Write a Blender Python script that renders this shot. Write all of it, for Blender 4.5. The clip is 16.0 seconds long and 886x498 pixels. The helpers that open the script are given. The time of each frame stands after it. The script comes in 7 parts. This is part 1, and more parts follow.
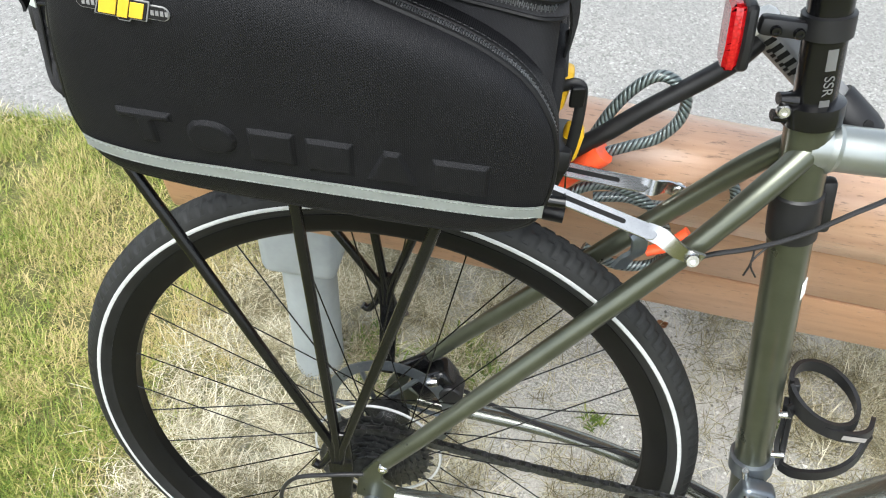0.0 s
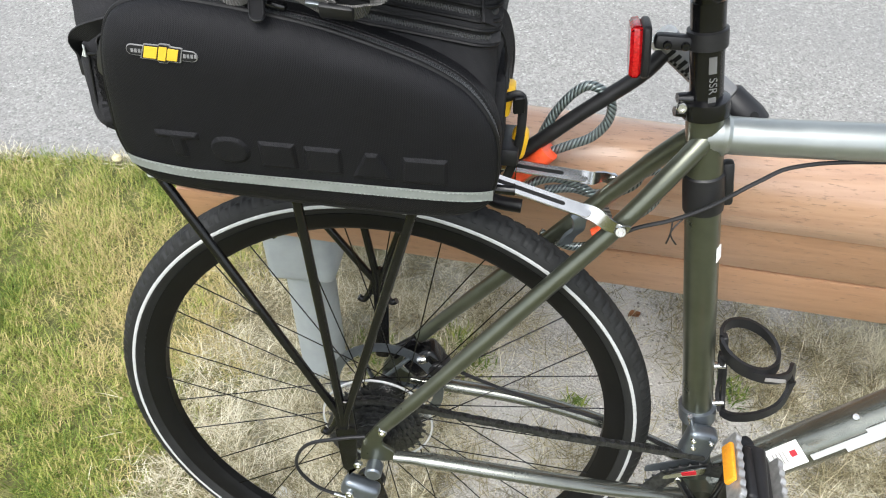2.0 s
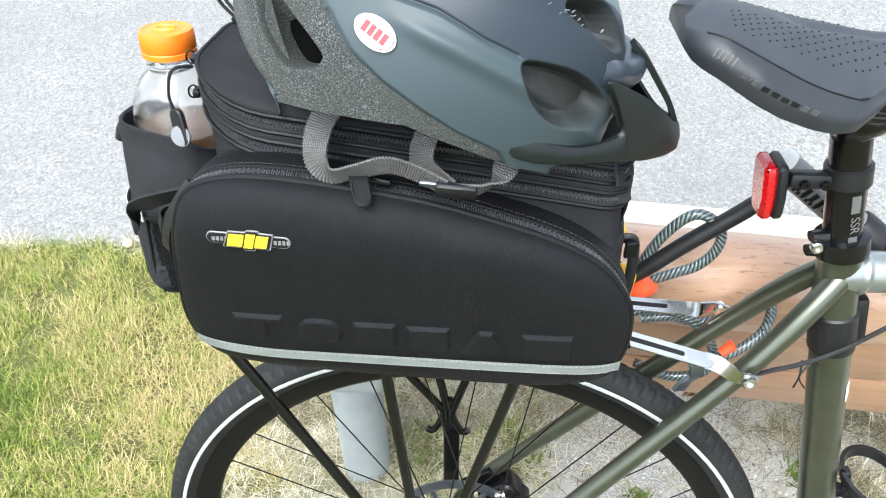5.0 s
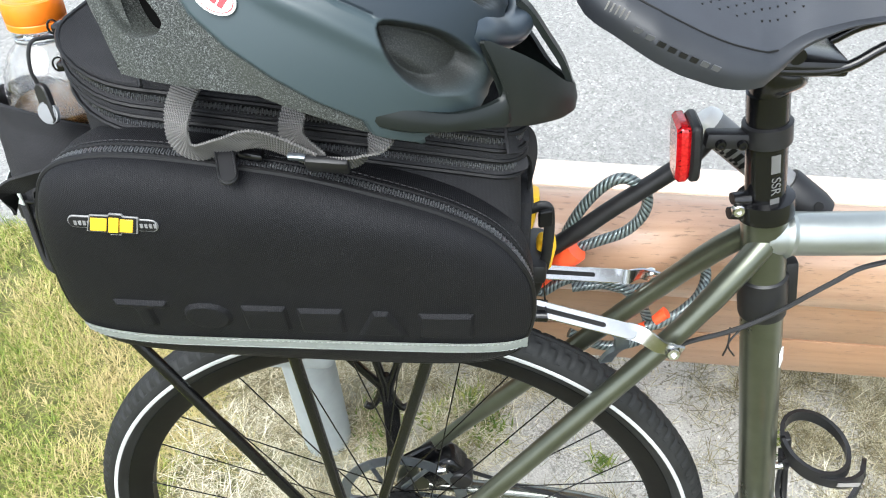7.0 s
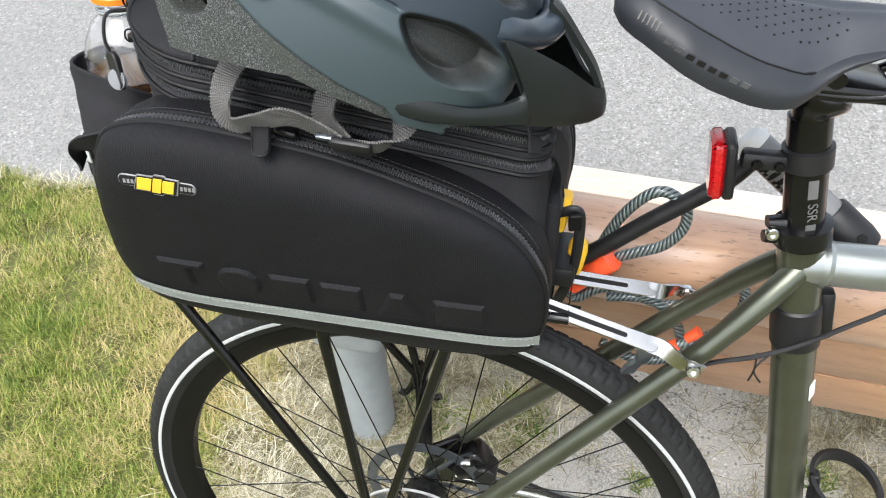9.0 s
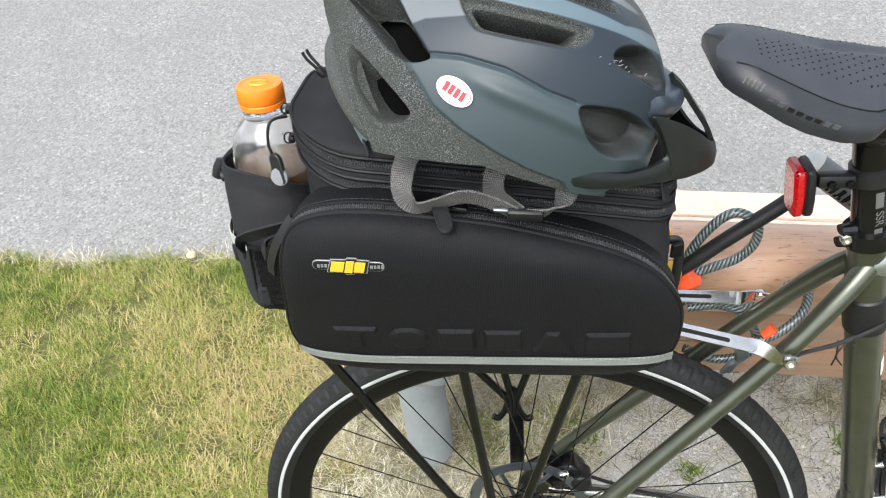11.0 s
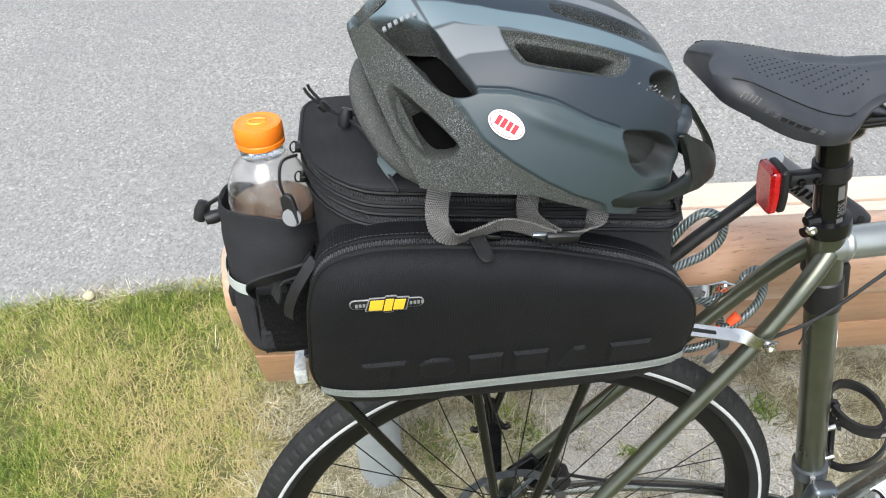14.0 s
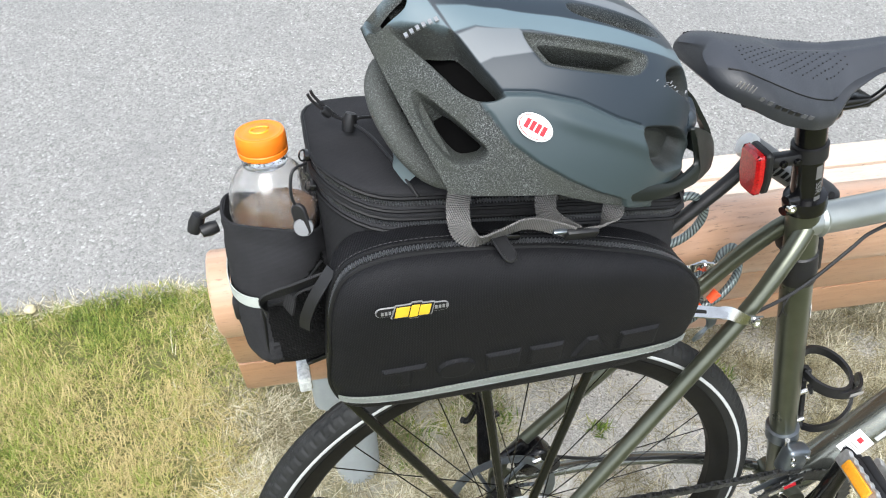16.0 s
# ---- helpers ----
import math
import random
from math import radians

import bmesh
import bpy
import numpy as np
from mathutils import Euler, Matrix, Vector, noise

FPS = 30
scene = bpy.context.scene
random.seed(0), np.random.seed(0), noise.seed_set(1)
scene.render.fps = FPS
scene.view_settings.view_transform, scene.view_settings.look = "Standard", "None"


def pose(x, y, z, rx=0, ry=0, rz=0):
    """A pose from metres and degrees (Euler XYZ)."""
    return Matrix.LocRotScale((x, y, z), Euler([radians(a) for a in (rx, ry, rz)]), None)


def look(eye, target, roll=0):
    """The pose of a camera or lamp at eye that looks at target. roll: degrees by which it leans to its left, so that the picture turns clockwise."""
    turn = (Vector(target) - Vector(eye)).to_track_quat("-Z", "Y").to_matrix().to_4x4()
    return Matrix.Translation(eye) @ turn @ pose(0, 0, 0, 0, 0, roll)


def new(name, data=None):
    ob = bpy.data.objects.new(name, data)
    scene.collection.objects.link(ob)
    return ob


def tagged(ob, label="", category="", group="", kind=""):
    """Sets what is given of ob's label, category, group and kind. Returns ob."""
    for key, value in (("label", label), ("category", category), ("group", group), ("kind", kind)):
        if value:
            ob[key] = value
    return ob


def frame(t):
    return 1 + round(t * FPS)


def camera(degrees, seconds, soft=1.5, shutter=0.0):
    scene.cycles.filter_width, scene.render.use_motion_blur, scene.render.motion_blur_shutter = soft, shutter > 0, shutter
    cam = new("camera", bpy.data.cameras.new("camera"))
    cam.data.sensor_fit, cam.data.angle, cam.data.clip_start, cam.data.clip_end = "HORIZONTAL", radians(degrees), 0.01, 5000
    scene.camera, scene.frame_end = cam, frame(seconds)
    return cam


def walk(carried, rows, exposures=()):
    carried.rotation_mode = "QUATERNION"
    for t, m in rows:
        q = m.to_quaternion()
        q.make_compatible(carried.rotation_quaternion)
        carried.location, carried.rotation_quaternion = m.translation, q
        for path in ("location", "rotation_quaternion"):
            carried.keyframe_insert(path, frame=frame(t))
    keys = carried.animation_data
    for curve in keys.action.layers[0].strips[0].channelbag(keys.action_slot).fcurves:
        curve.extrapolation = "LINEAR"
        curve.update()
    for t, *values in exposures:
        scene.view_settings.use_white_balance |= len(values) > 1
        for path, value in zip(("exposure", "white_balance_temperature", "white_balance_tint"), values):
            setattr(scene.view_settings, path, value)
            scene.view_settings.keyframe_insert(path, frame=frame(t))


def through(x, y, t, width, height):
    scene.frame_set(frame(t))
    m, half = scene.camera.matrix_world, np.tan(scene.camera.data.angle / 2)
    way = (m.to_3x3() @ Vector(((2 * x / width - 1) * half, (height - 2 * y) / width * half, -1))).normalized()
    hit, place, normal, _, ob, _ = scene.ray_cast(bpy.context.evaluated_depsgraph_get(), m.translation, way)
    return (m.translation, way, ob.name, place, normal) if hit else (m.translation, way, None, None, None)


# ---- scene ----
# ---------- camera ----------
cam = camera(60.0, 16.0, soft=1.1)
PATH = [
    (0, (0.1118, -0.4393, 1.1486), (0.0285, 0.2424, 0.4217), 3.66),
    (0.5, (0.1755, -0.4865, 1.2067), (0.0352, 0.2196, 0.5127), -0.70),
    (1, (0.2762, -0.5556, 1.2320), (0.0555, 0.1460, 0.5546), -4.03),
    (1.5, (0.2568, -0.5875, 1.2423), (0.0373, 0.1046, 0.5546), -3.83),
    (2, (0.1524, -0.5642, 1.2244), (0.0648, 0.1421, 0.5219), 0.61),
    (2.5, (0.0594, -0.5360, 1.2356), (0.0654, 0.1760, 0.5334), 1.82),
    (3, (0.0153, -0.5297, 1.2248), (0.0495, 0.1572, 0.4988), 4.29),
    (3.5, (-0.0069, -0.5080, 1.2470), (0.0349, 0.2045, 0.5466), 2.91),
    (4, (0.0365, -0.4776, 1.2556), (-0.0100, 0.2620, 0.5842), 0.13),
    (4.2, (0.0624, -0.4627, 1.2567), (-0.0641, 0.2670, 0.5848), -1.82),
    (6.3, (-0.0251, -0.4189, 1.2507), (0.0123, 0.3009, 0.5575), 0.43),
    (6.5, (0.0105, -0.4200, 1.2462), (0.0268, 0.2953, 0.5475), 0.64),
    (7, (0.1053, -0.3941, 1.2375), (0.0393, 0.3010, 0.5217), -2.71),
    (7.5, (0.1765, -0.3841, 1.2424), (0.0357, 0.3088, 0.5352), -6.38),
    (8, (0.1887, -0.3889, 1.2429), (0.0002, 0.3034, 0.5463), -7.40),
    (8.5, (0.1728, -0.3992, 1.2439), (-0.0332, 0.2865, 0.5458), -5.70),
    (9, (0.1561, -0.4066, 1.2415), (-0.0228, 0.2764, 0.5334), -3.37),
    (9.5, (0.0821, -0.4289, 1.2605), (-0.1024, 0.2735, 0.5731), -4.30),
    (9.7, (0.0175, -0.4254, 1.2776), (-0.1248, 0.2793, 0.5826), -2.71),
    (11.8, (0.0023, -0.5014, 1.3610), (-0.1157, 0.2109, 0.6691), -7.65),
    (12, (-0.0264, -0.4972, 1.3684), (-0.1161, 0.2180, 0.6753), -6.06),
    (12.5, (-0.1534, -0.4496, 1.3658), (-0.1399, 0.2728, 0.6744), -6.79),
    (13, (-0.1883, -0.4417, 1.3741), (-0.0968, 0.2668, 0.6744), -4.06),
    (13.5, (-0.1427, -0.4508, 1.3691), (-0.0561, 0.2617, 0.6728), -1.66),
    (14, (-0.1284, -0.4603, 1.3591), (-0.0631, 0.2500, 0.6583), -1.94),
    (14.5, (-0.1588, -0.4484, 1.3555), (-0.0847, 0.2549, 0.6486), -2.04),
    (15, (-0.1838, -0.4445, 1.3487), (-0.0965, 0.2528, 0.6373), -0.57),
    (15.5, (-0.2022, -0.4471, 1.3679), (-0.1128, 0.2482, 0.6547), 2.11),
    (16, (-0.2027, -0.4353, 1.3717), (-0.0423, 0.2414, 0.6532), 0.47),
]
# the camera's own exposure and white balance drift on the way
EXPOSURES = [(t, 1.38 + e, k, g) for t, e, k, g in (
    (0.0, 0.14, 6450, 6), (0.5, 0.28, 6450, 5), (1.0, 0.22, 6450, 6), (1.5, 0.02, 6500, 8), (2.0, -0.05, 6500, 8), (2.5, 0.03, 6250, 8), (3.0, 0.09, 6200, 7),
    (3.5, 0.17, 6160, 7), (4.0, 0.27, 6170, 6), (6.5, 0.55, 6170, 6), (7.0, 0.36, 6260, 6), (7.5, 0.03, 6450, 7), (8.0, -0.08, 6500, 9), (8.5, -0.08, 6500, 10),
    (9.0, 0.07, 6500, 9), (9.5, 0.22, 6500, 8), (12.0, -0.16, 6500, 9), (12.5, -0.17, 6500, 9), (13.0, -0.15, 6500, 9), (14.0, -0.1, 6450, 8), (15.0, -0.03, 6400, 8), (16.0, 0.02, 6380, 8))]
walk(cam, [(t, look(eye, target, roll)) for t, eye, target, roll in PATH], EXPOSURES)

# ---------- world and light: bright overcast day ----------
world = bpy.data.worlds.new("overcast_sky")
scene.world = world
world.use_nodes = True
wn, wl = world.node_tree.nodes, world.node_tree.links
sky = wn.new("ShaderNodeTexSky")
sky.sky_type = 'NISHITA'
sky.sun_disc = False
sky.sun_elevation, sky.sun_rotation = radians(59), radians(-160.6)
sky.dust_density, sky.air_density = 3.0, 1.0
grey = wn.new("ShaderNodeHueSaturation")
grey.inputs["Saturation"].default_value = 0.42
wl.new(sky.outputs[0], grey.inputs["Color"])
wl.new(grey.outputs[0], wn["Background"].inputs["Color"])
wn["Background"].inputs["Strength"].default_value = 0.15
sun_data = bpy.data.lights.new("sun", 'SUN')
sun_data.energy, sun_data.angle, sun_data.color = 1.2, radians(45), (0.98, 0.99, 1.0)
sun = new("sun", sun_data)
sun.matrix_world = look((-0.6, -1.4, 3.0), (0, 0.3, 0))

# ---------- materials ----------


def nodes_of(name):
    m = bpy.data.materials.new(name)
    m.use_nodes = True
    nt = m.node_tree
    return m, nt.nodes, nt.links, nt.nodes["Principled BSDF"]


def coords(n, l, scale=(1, 1, 1), use="Object"):
    tc = n.new("ShaderNodeTexCoord")
    mp = n.new("ShaderNodeMapping")
    mp.inputs["Scale"].default_value = scale
    l.new(tc.outputs[use], mp.inputs["Vector"])
    return mp.outputs["Vector"]


def noise_tex(n, l, vec, scale, detail=4, rough=0.6):
    t = n.new("ShaderNodeTexNoise")
    t.inputs["Scale"].default_value, t.inputs["Detail"].default_value, t.inputs["Roughness"].default_value = scale, detail, rough
    l.new(vec, t.inputs["Vector"])
    return t.outputs["Fac"]


def ramp(n, l, fac, stops):
    r = n.new("ShaderNodeValToRGB")
    while len(r.color_ramp.elements) < len(stops):
        r.color_ramp.elements.new(0.5)
    for e, (p, c) in zip(r.color_ramp.elements, stops):
        e.position, e.color = p, (*c, 1)
    l.new(fac, r.inputs["Fac"])
    return r.outputs["Color"]


def math_node(n, l, op, a, b):
    m = n.new("ShaderNodeMath")
    m.operation = op
    for i, v in enumerate((a, b)):
        if isinstance(v, (int, float)):
            m.inputs[i].default_value = v
        else:
            l.new(v, m.inputs[i])
    return m.outputs[0]


def mixed(n, l, fac, a, b, blend='MIX'):
    m = n.new("ShaderNodeMix")
    m.data_type, m.blend_type = 'RGBA', blend
    for sock, v in ((m.inputs[0], fac), (m.inputs[6], a), (m.inputs[7], b)):
        if isinstance(v, (int, float)):
            sock.default_value = v
        elif isinstance(v, tuple):
            sock.default_value = (*v, 1)
        else:
            l.new(v, sock)
    return m.outputs[2]


def bump(n, l, bsdf, height, strength, dist):
    b = n.new("ShaderNodeBump")
    b.inputs["Strength"].default_value, b.inputs["Distance"].default_value = strength, dist
    l.new(height, b.inputs["Height"])
    l.new(b.outputs[0], bsdf.inputs["Normal"])


def plain(name, base, rough=0.5, metal=0.0, vary=0.25, scale=60, grain=900, relief=0.15, depth=0.0004, coat=0.0, spec=0.5):
    """A surface with two scales of variation: patches in colour and gloss, and fine relief."""
    m, n, l, b = nodes_of(name)
    v = coords(n, l)
    big, fine = noise_tex(n, l, v, scale), noise_tex(n, l, v, grain, 2)
    lo = tuple(c * (1 - vary) for c in base)
    hi = tuple(min(1, c * (1 + vary)) for c in base)
    l.new(ramp(n, l, big, [(0.3, lo), (0.7, hi)]), b.inputs["Base Color"])
    r = n.new("ShaderNodeMapRange")
    r.inputs["To Min"].default_value, r.inputs["To Max"].default_value = max(0.02, rough - 0.1), min(1, rough + 0.12)
    l.new(big, r.inputs["Value"])
    l.new(r.outputs[0], b.inputs["Roughness"])
    b.inputs["Metallic"].default_value = metal
    b.inputs["Coat Weight"].default_value = coat
    b.inputs["Specular IOR Level"].default_value = spec
    b.inputs["Coat Roughness"].default_value = 0.15
    if relief:
        bump(n, l, b, fine, relief, depth)
    return m


def weave(name, base, pitch, rough=0.85, strength=0.5, axes=(1, 1), sheen=0.0):
    """Woven nylon: crossed threads."""
    m, n, l, b = nodes_of(name)
    v = coords(n, l)
    hs = []
    for i, d in enumerate(('X', 'DIAGONAL')):
        w = n.new("ShaderNodeTexWave")
        w.wave_type, w.bands_direction = 'BANDS', d
        w.inputs["Scale"].default_value = (0.314, 0.44)[i] / pitch * axes[i]
        w.inputs["Distortion"].default_value = 0.6
        w.inputs["Detail Scale"].default_value = 40
        l.new(v, w.inputs["Vector"])
        hs.append(w.outputs["Fac"])
    thread = math_node(n, l, 'MULTIPLY', hs[0], hs[1])
    big = noise_tex(n, l, v, 22, 5)
    lint = noise_tex(n, l, v, 500, 3, 0.7)
    c1 = ramp(n, l, big, [(0.3, tuple(c * 0.75 for c in base)), (0.7, tuple(c * 1.3 for c in base))])
    c2 = mixed(n, l, math_node(n, l, 'MULTIPLY', thread, 0.75), tuple(c * 0.6 for c in base), tuple(min(1, c * 2.4 + 0.004) for c in base))
    c2 = mixed(n, l, 0.5, c2, c1)
    dust = ramp(n, l, lint, [(0.68, (0, 0, 0)), (0.8, (1, 1, 1))])
    c3 = mixed(n, l, math_node(n, l, 'MULTIPLY', dust, 0.12), c2, (0.05, 0.048, 0.042))
    l.new(c3, b.inputs["Base Color"])
    b.inputs["Roughness"].default_value = rough
    b.inputs["Sheen Weight"].default_value = sheen
    b.inputs["Sheen Roughness"].default_value = 0.5
    b.inputs["Specular IOR Level"].default_value = 0.14
    bump(n, l, b, thread, strength, pitch * 0.35)
    return m


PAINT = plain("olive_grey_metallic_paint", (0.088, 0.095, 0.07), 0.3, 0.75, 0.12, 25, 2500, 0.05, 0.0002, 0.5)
# silvery copy for the top tube: the sky's reflection put into the colour
PAINT_SKY_SILVER = plain("sky_silver_frame_paint", (0.29, 0.31, 0.3), 0.34, 0.8, 0.08, 25, 2500, 0.05, 0.0002, 0.5)
RUBBER = plain("tyre_rubber", (0.013, 0.0135, 0.0135), 0.6, 0, 0.4, 30, 700, 0.3, 0.0004, 0, 0.3)
RIM_BLACK = plain("black_rim", (0.0035, 0.0035, 0.0037), 0.45, 0.0, 0.2, spec=0.2)
TAPE = plain("reflective_tape", (0.44, 0.45, 0.45), 0.45, 0.1, 0.1, 200, 3000, 0.1)
BLACK_METAL = plain("black_painted_steel", (0.0045, 0.0045, 0.005), 0.2, 0.0, 0.3, 60, 1200, 0.05, 0.0002, 0.15, 0.35)
BLACK_PLASTIC = plain("black_plastic", (0.011, 0.011, 0.012), 0.42, 0, 0.25, 80, 1500, 0.12, spec=0.35)
# down tube and chain stays, paler than the frame: sky highlight put into colour
PAINT_SKY_GREY = plain("sky_grey_frame_paint", (0.15, 0.158, 0.138), 0.24, 0.8, 0.14, 25, 2500, 0.05, 0.0002, 0.6)
PEDAL_ALLOY = plain("worn_cast_alloy", (0.42, 0.42, 0.415), 0.42, 0.7, 0.3, 90, 900, 0.25, 0.0004)
STEEL = plain("bright_steel", (0.62, 0.62, 0.6), 0.22, 1.0, 0.12, 50, 1500, 0.05, 0.0002)
CHROME = plain("polished_alloy", (0.5, 0.5, 0.49), 0.2, 1.0, 0.06, 60, 800, 0.05, 0.0002)
GUNMETAL = plain("grey_blue_alloy", (0.16, 0.18, 0.2), 0.3, 0.8, 0.15)
GREASY = plain("oily_dark_steel", (0.07, 0.072, 0.074), 0.4, 0.85, 0.5, 150, 900, 0.2)
GALV = plain("grey_painted_steel", (0.3, 0.33, 0.34), 0.5, 0.1, 0.12, 18, 400, 0.12, 0.0005)
YELLOW = plain("yellow_plastic", (0.85, 0.5, 0.02), 0.4, 0, 0.08)
ORANGE = plain("orange_vinyl", (0.92, 0.1, 0.03), 0.42, 0, 0.15, 120)
AMBER = plain("amber_reflector", (0.75, 0.3, 0.02), 0.2, 0, 0.15, 300, 900, 0.5)
CAP_ORANGE = plain("orange_cap_plastic", (0.85, 0.2, 0.012), 0.38, 0, 0.06)
REFLECTOR = plain("clear_reflector_lens", (0.55, 0.57, 0.57), 0.12, 0.3, 0.3, 260, 700, 0.5, 0.0006, 0.8)
STONE = plain("pale_stone", (0.5, 0.44, 0.27), 0.7, 0, 0.25, 90, 600, 0.3)
WHITE = plain("white_sticker", (0.75, 0.75, 0.73), 0.4, 0, 0.06)
DARK_INK = plain("dark_ink", (0.008, 0.008, 0.008), 0.6, 0, 0.1, spec=0.2)
GREY_INK = plain("grey_print", (0.22, 0.21, 0.2), 0.5, 0, 0.1)
SADDLE_PRINT = plain("faint_grey_print", (0.07, 0.072, 0.076), 0.5, 0, 0.1)
POST_PRINT = plain("dark_grey_print", (0.1, 0.1, 0.098), 0.5, 0, 0.1)
RED_INK = plain("red_print", (0.36, 0.006, 0.015), 0.4, 0, 0.1)
LOGO_YELLOW = plain("yellow_print", (0.56, 0.36, 0.02), 0.45, 0, 0.06)
LOGO_GREY = plain("silver_print", (0.2, 0.2, 0.2), 0.4, 0.2, 0.08)
FABRIC = weave("black_nylon", (0.0235, 0.0235, 0.0255), 0.0009)
FABRIC_FACE = weave("moulded_black_nylon", (0.0084, 0.0085, 0.0098), 0.0013, 0.55, 0.6)
MESH_CLOTH = weave("black_elastic_mesh", (0.005, 0.005, 0.005), 0.0026, 0.9, 0.9)
WEBBING = weave("grey_webbing", (0.13, 0.126, 0.122), 0.0016, 0.75, 0.8, (1, 0.05))
WEB_BLACK = weave("black_webbing", (0.02, 0.02, 0.021), 0.0016, 0.7, 0.8, (1, 0.05))
THREAD = plain("grey_thread", (0.24, 0.255, 0.245), 0.7, 0, 0.1)
DULL_THREAD = plain("dark_grey_thread", (0.04, 0.041, 0.043), 0.7, 0, 0.1)
PIPING = plain("black_piping", (0.005, 0.005, 0.0055), 0.5, 0, 0.2, spec=0.25)
ZIP = plain("black_zip_teeth", (0.075, 0.078, 0.083), 0.3, 0.2, 0.2, spec=0.55)
PAD = plain("black_helmet_padding", (0.004, 0.004, 0.004), 0.95, 0, 0.2, spec=0.0)
STRIPE = plain("grey_reflective_stripe", (0.42, 0.45, 0.43), 0.45, 0.1, 0.08, 80, 2000, 0.15)
SADDLE = plain("black_saddle_cover", (0.02, 0.022, 0.026), 0.42, 0, 0.15, 20, 1800, 0.35, 0.0003, 0, 0.4)
SADDLE_TOP = plain("dark_grey_saddle_top", (0.029, 0.032, 0.039), 0.5, 0, 0.15, 20, 1500, 0.35, 0.0003, 0, 0.4)
SLATE_LIGHT = plain("pale_slate_shell", (0.1, 0.13, 0.143), 0.36, 0.15, 0.08, 12, 1500, 0.04, 0.0002, 0.15)
SHELL_CHARCOAL = plain("charcoal_shell", (0.024, 0.034, 0.046), 0.36, 0.1, 0.12, 12, 1500, 0.04, 0.0002, 0.15)
SHELL_PALE = plain("pale_grey_shell", (0.2, 0.205, 0.215), 0.4, 0.1, 0.08, 12)
VISOR = plain("matt_black_visor", (0.0062, 0.0085, 0.008), 0.42, 0, 0.15, 30, spec=0.35)


def foam_material():
    m, n, l, b = nodes_of("charcoal_foam")
    v = coords(n, l)
    vo = n.new("ShaderNodeTexVoronoi")
    vo.inputs["Scale"].default_value = 420
    l.new(v, vo.inputs["Vector"])
    cell = vo.outputs["Distance"]
    tone = noise_tex(n, l, v, 35)
    c = ramp(n, l, noise_tex(n, l, v, 1150, 3, 0.75), [(0.34, (0.011, 0.012, 0.011)), (0.52, (0.048, 0.051, 0.05)), (0.68, (0.19, 0.2, 0.198))])
    c2 = mixed(n, l, tone, c, (0.035, 0.04, 0.034), 'MIX')
    l.new(c2, b.inputs["Base Color"])
    b.inputs["Roughness"].default_value = 0.8
    bump(n, l, b, cell, 0.4, 0.0008)
    return m


FOAM = foam_material()


def helmet_material():
    """Painted shell and bare foam in one skin; the mesh says which paint lies where."""
    m, n, l, b = nodes_of("helmet_paint_and_foam")
    v = coords(n, l)
    paint = n.new("ShaderNodeVertexColor")
    paint.layer_name = "paint"
    bare = n.new("ShaderNodeAttribute")
    bare.attribute_name = "foam"
    grain = noise_tex(n, l, v, 1150, 3, 0.75)
    tone = noise_tex(n, l, v, 24, 5)
    vo = n.new("ShaderNodeTexVoronoi")
    vo.inputs["Scale"].default_value = 430
    l.new(v, vo.inputs["Vector"])
    c = ramp(n, l, grain, [(0.34, (0.011, 0.012, 0.011)), (0.52, (0.048, 0.051, 0.05)), (0.68, (0.19, 0.2, 0.198))])
    c = mixed(n, l, math_node(n, l, 'MULTIPLY', ramp(n, l, tone, [(0.35, (0, 0, 0)), (0.65, (1, 1, 1))]), 0.75), c, (0.042, 0.046, 0.039))
    dull = mixed(n, l, math_node(n, l, 'MULTIPLY', noise_tex(n, l, v, 14), 0.1), paint.outputs["Color"], (0.05, 0.055, 0.06))
    l.new(mixed(n, l, bare.outputs["Fac"], dull, c), b.inputs["Base Color"])
    r = n.new("ShaderNodeMapRange")
    r.inputs["To Min"].default_value, r.inputs["To Max"].default_value = 0.36, 0.85
    l.new(bare.outputs["Fac"], r.inputs["Value"])
    sp = n.new("ShaderNodeMapRange")
    sp.inputs["To Min"].default_value, sp.inputs["To Max"].default_value = 0.27, 0.08
    l.new(bare.outputs["Fac"], sp.inputs["Value"])
    l.new(sp.outputs[0], b.inputs["Specular IOR Level"])
    l.new(r.outputs[0], b.inputs["Roughness"])
    bump(n, l, b, math_node(n, l, 'MULTIPLY', vo.outputs["Distance"], bare.outputs["Fac"]), 0.5, 0.0009)
    return m


HELMET_SKIN = helmet_material()


def glassy(name, colour, rough, ior, weight=1.0, mist=0.0):
    m, n, l, b = nodes_of(name)
    b.inputs["Base Color"].default_value = (*colour, 1)
    b.inputs["Roughness"].default_value = rough
    b.inputs["IOR"].default_value = ior
    b.inputs["Transmission Weight"].default_value = weight
    v = coords(n, l)
    bump(n, l, b, noise_tex(n, l, v, 120, 3), 0.15, 0.001)
    if mist:
        # beads of moisture in patches
        drops = math_node(n, l, 'MULTIPLY', ramp(n, l, noise_tex(n, l, v, 42, 4), [(0.5, (0, 0, 0)), (0.7, (1, 1, 1))]), ramp(n, l, noise_tex(n, l, v, 650, 2), [(0.42, (0, 0, 0)), (0.56, (1, 1, 1))]))
        l.new(math_node(n, l, 'ADD', math_node(n, l, 'MULTIPLY', drops, mist), rough), b.inputs["Roughness"])
        l.new(math_node(n, l, 'SUBTRACT', weight, math_node(n, l, 'MULTIPLY', drops, mist * 0.7)), b.inputs["Transmission Weight"])
    return m


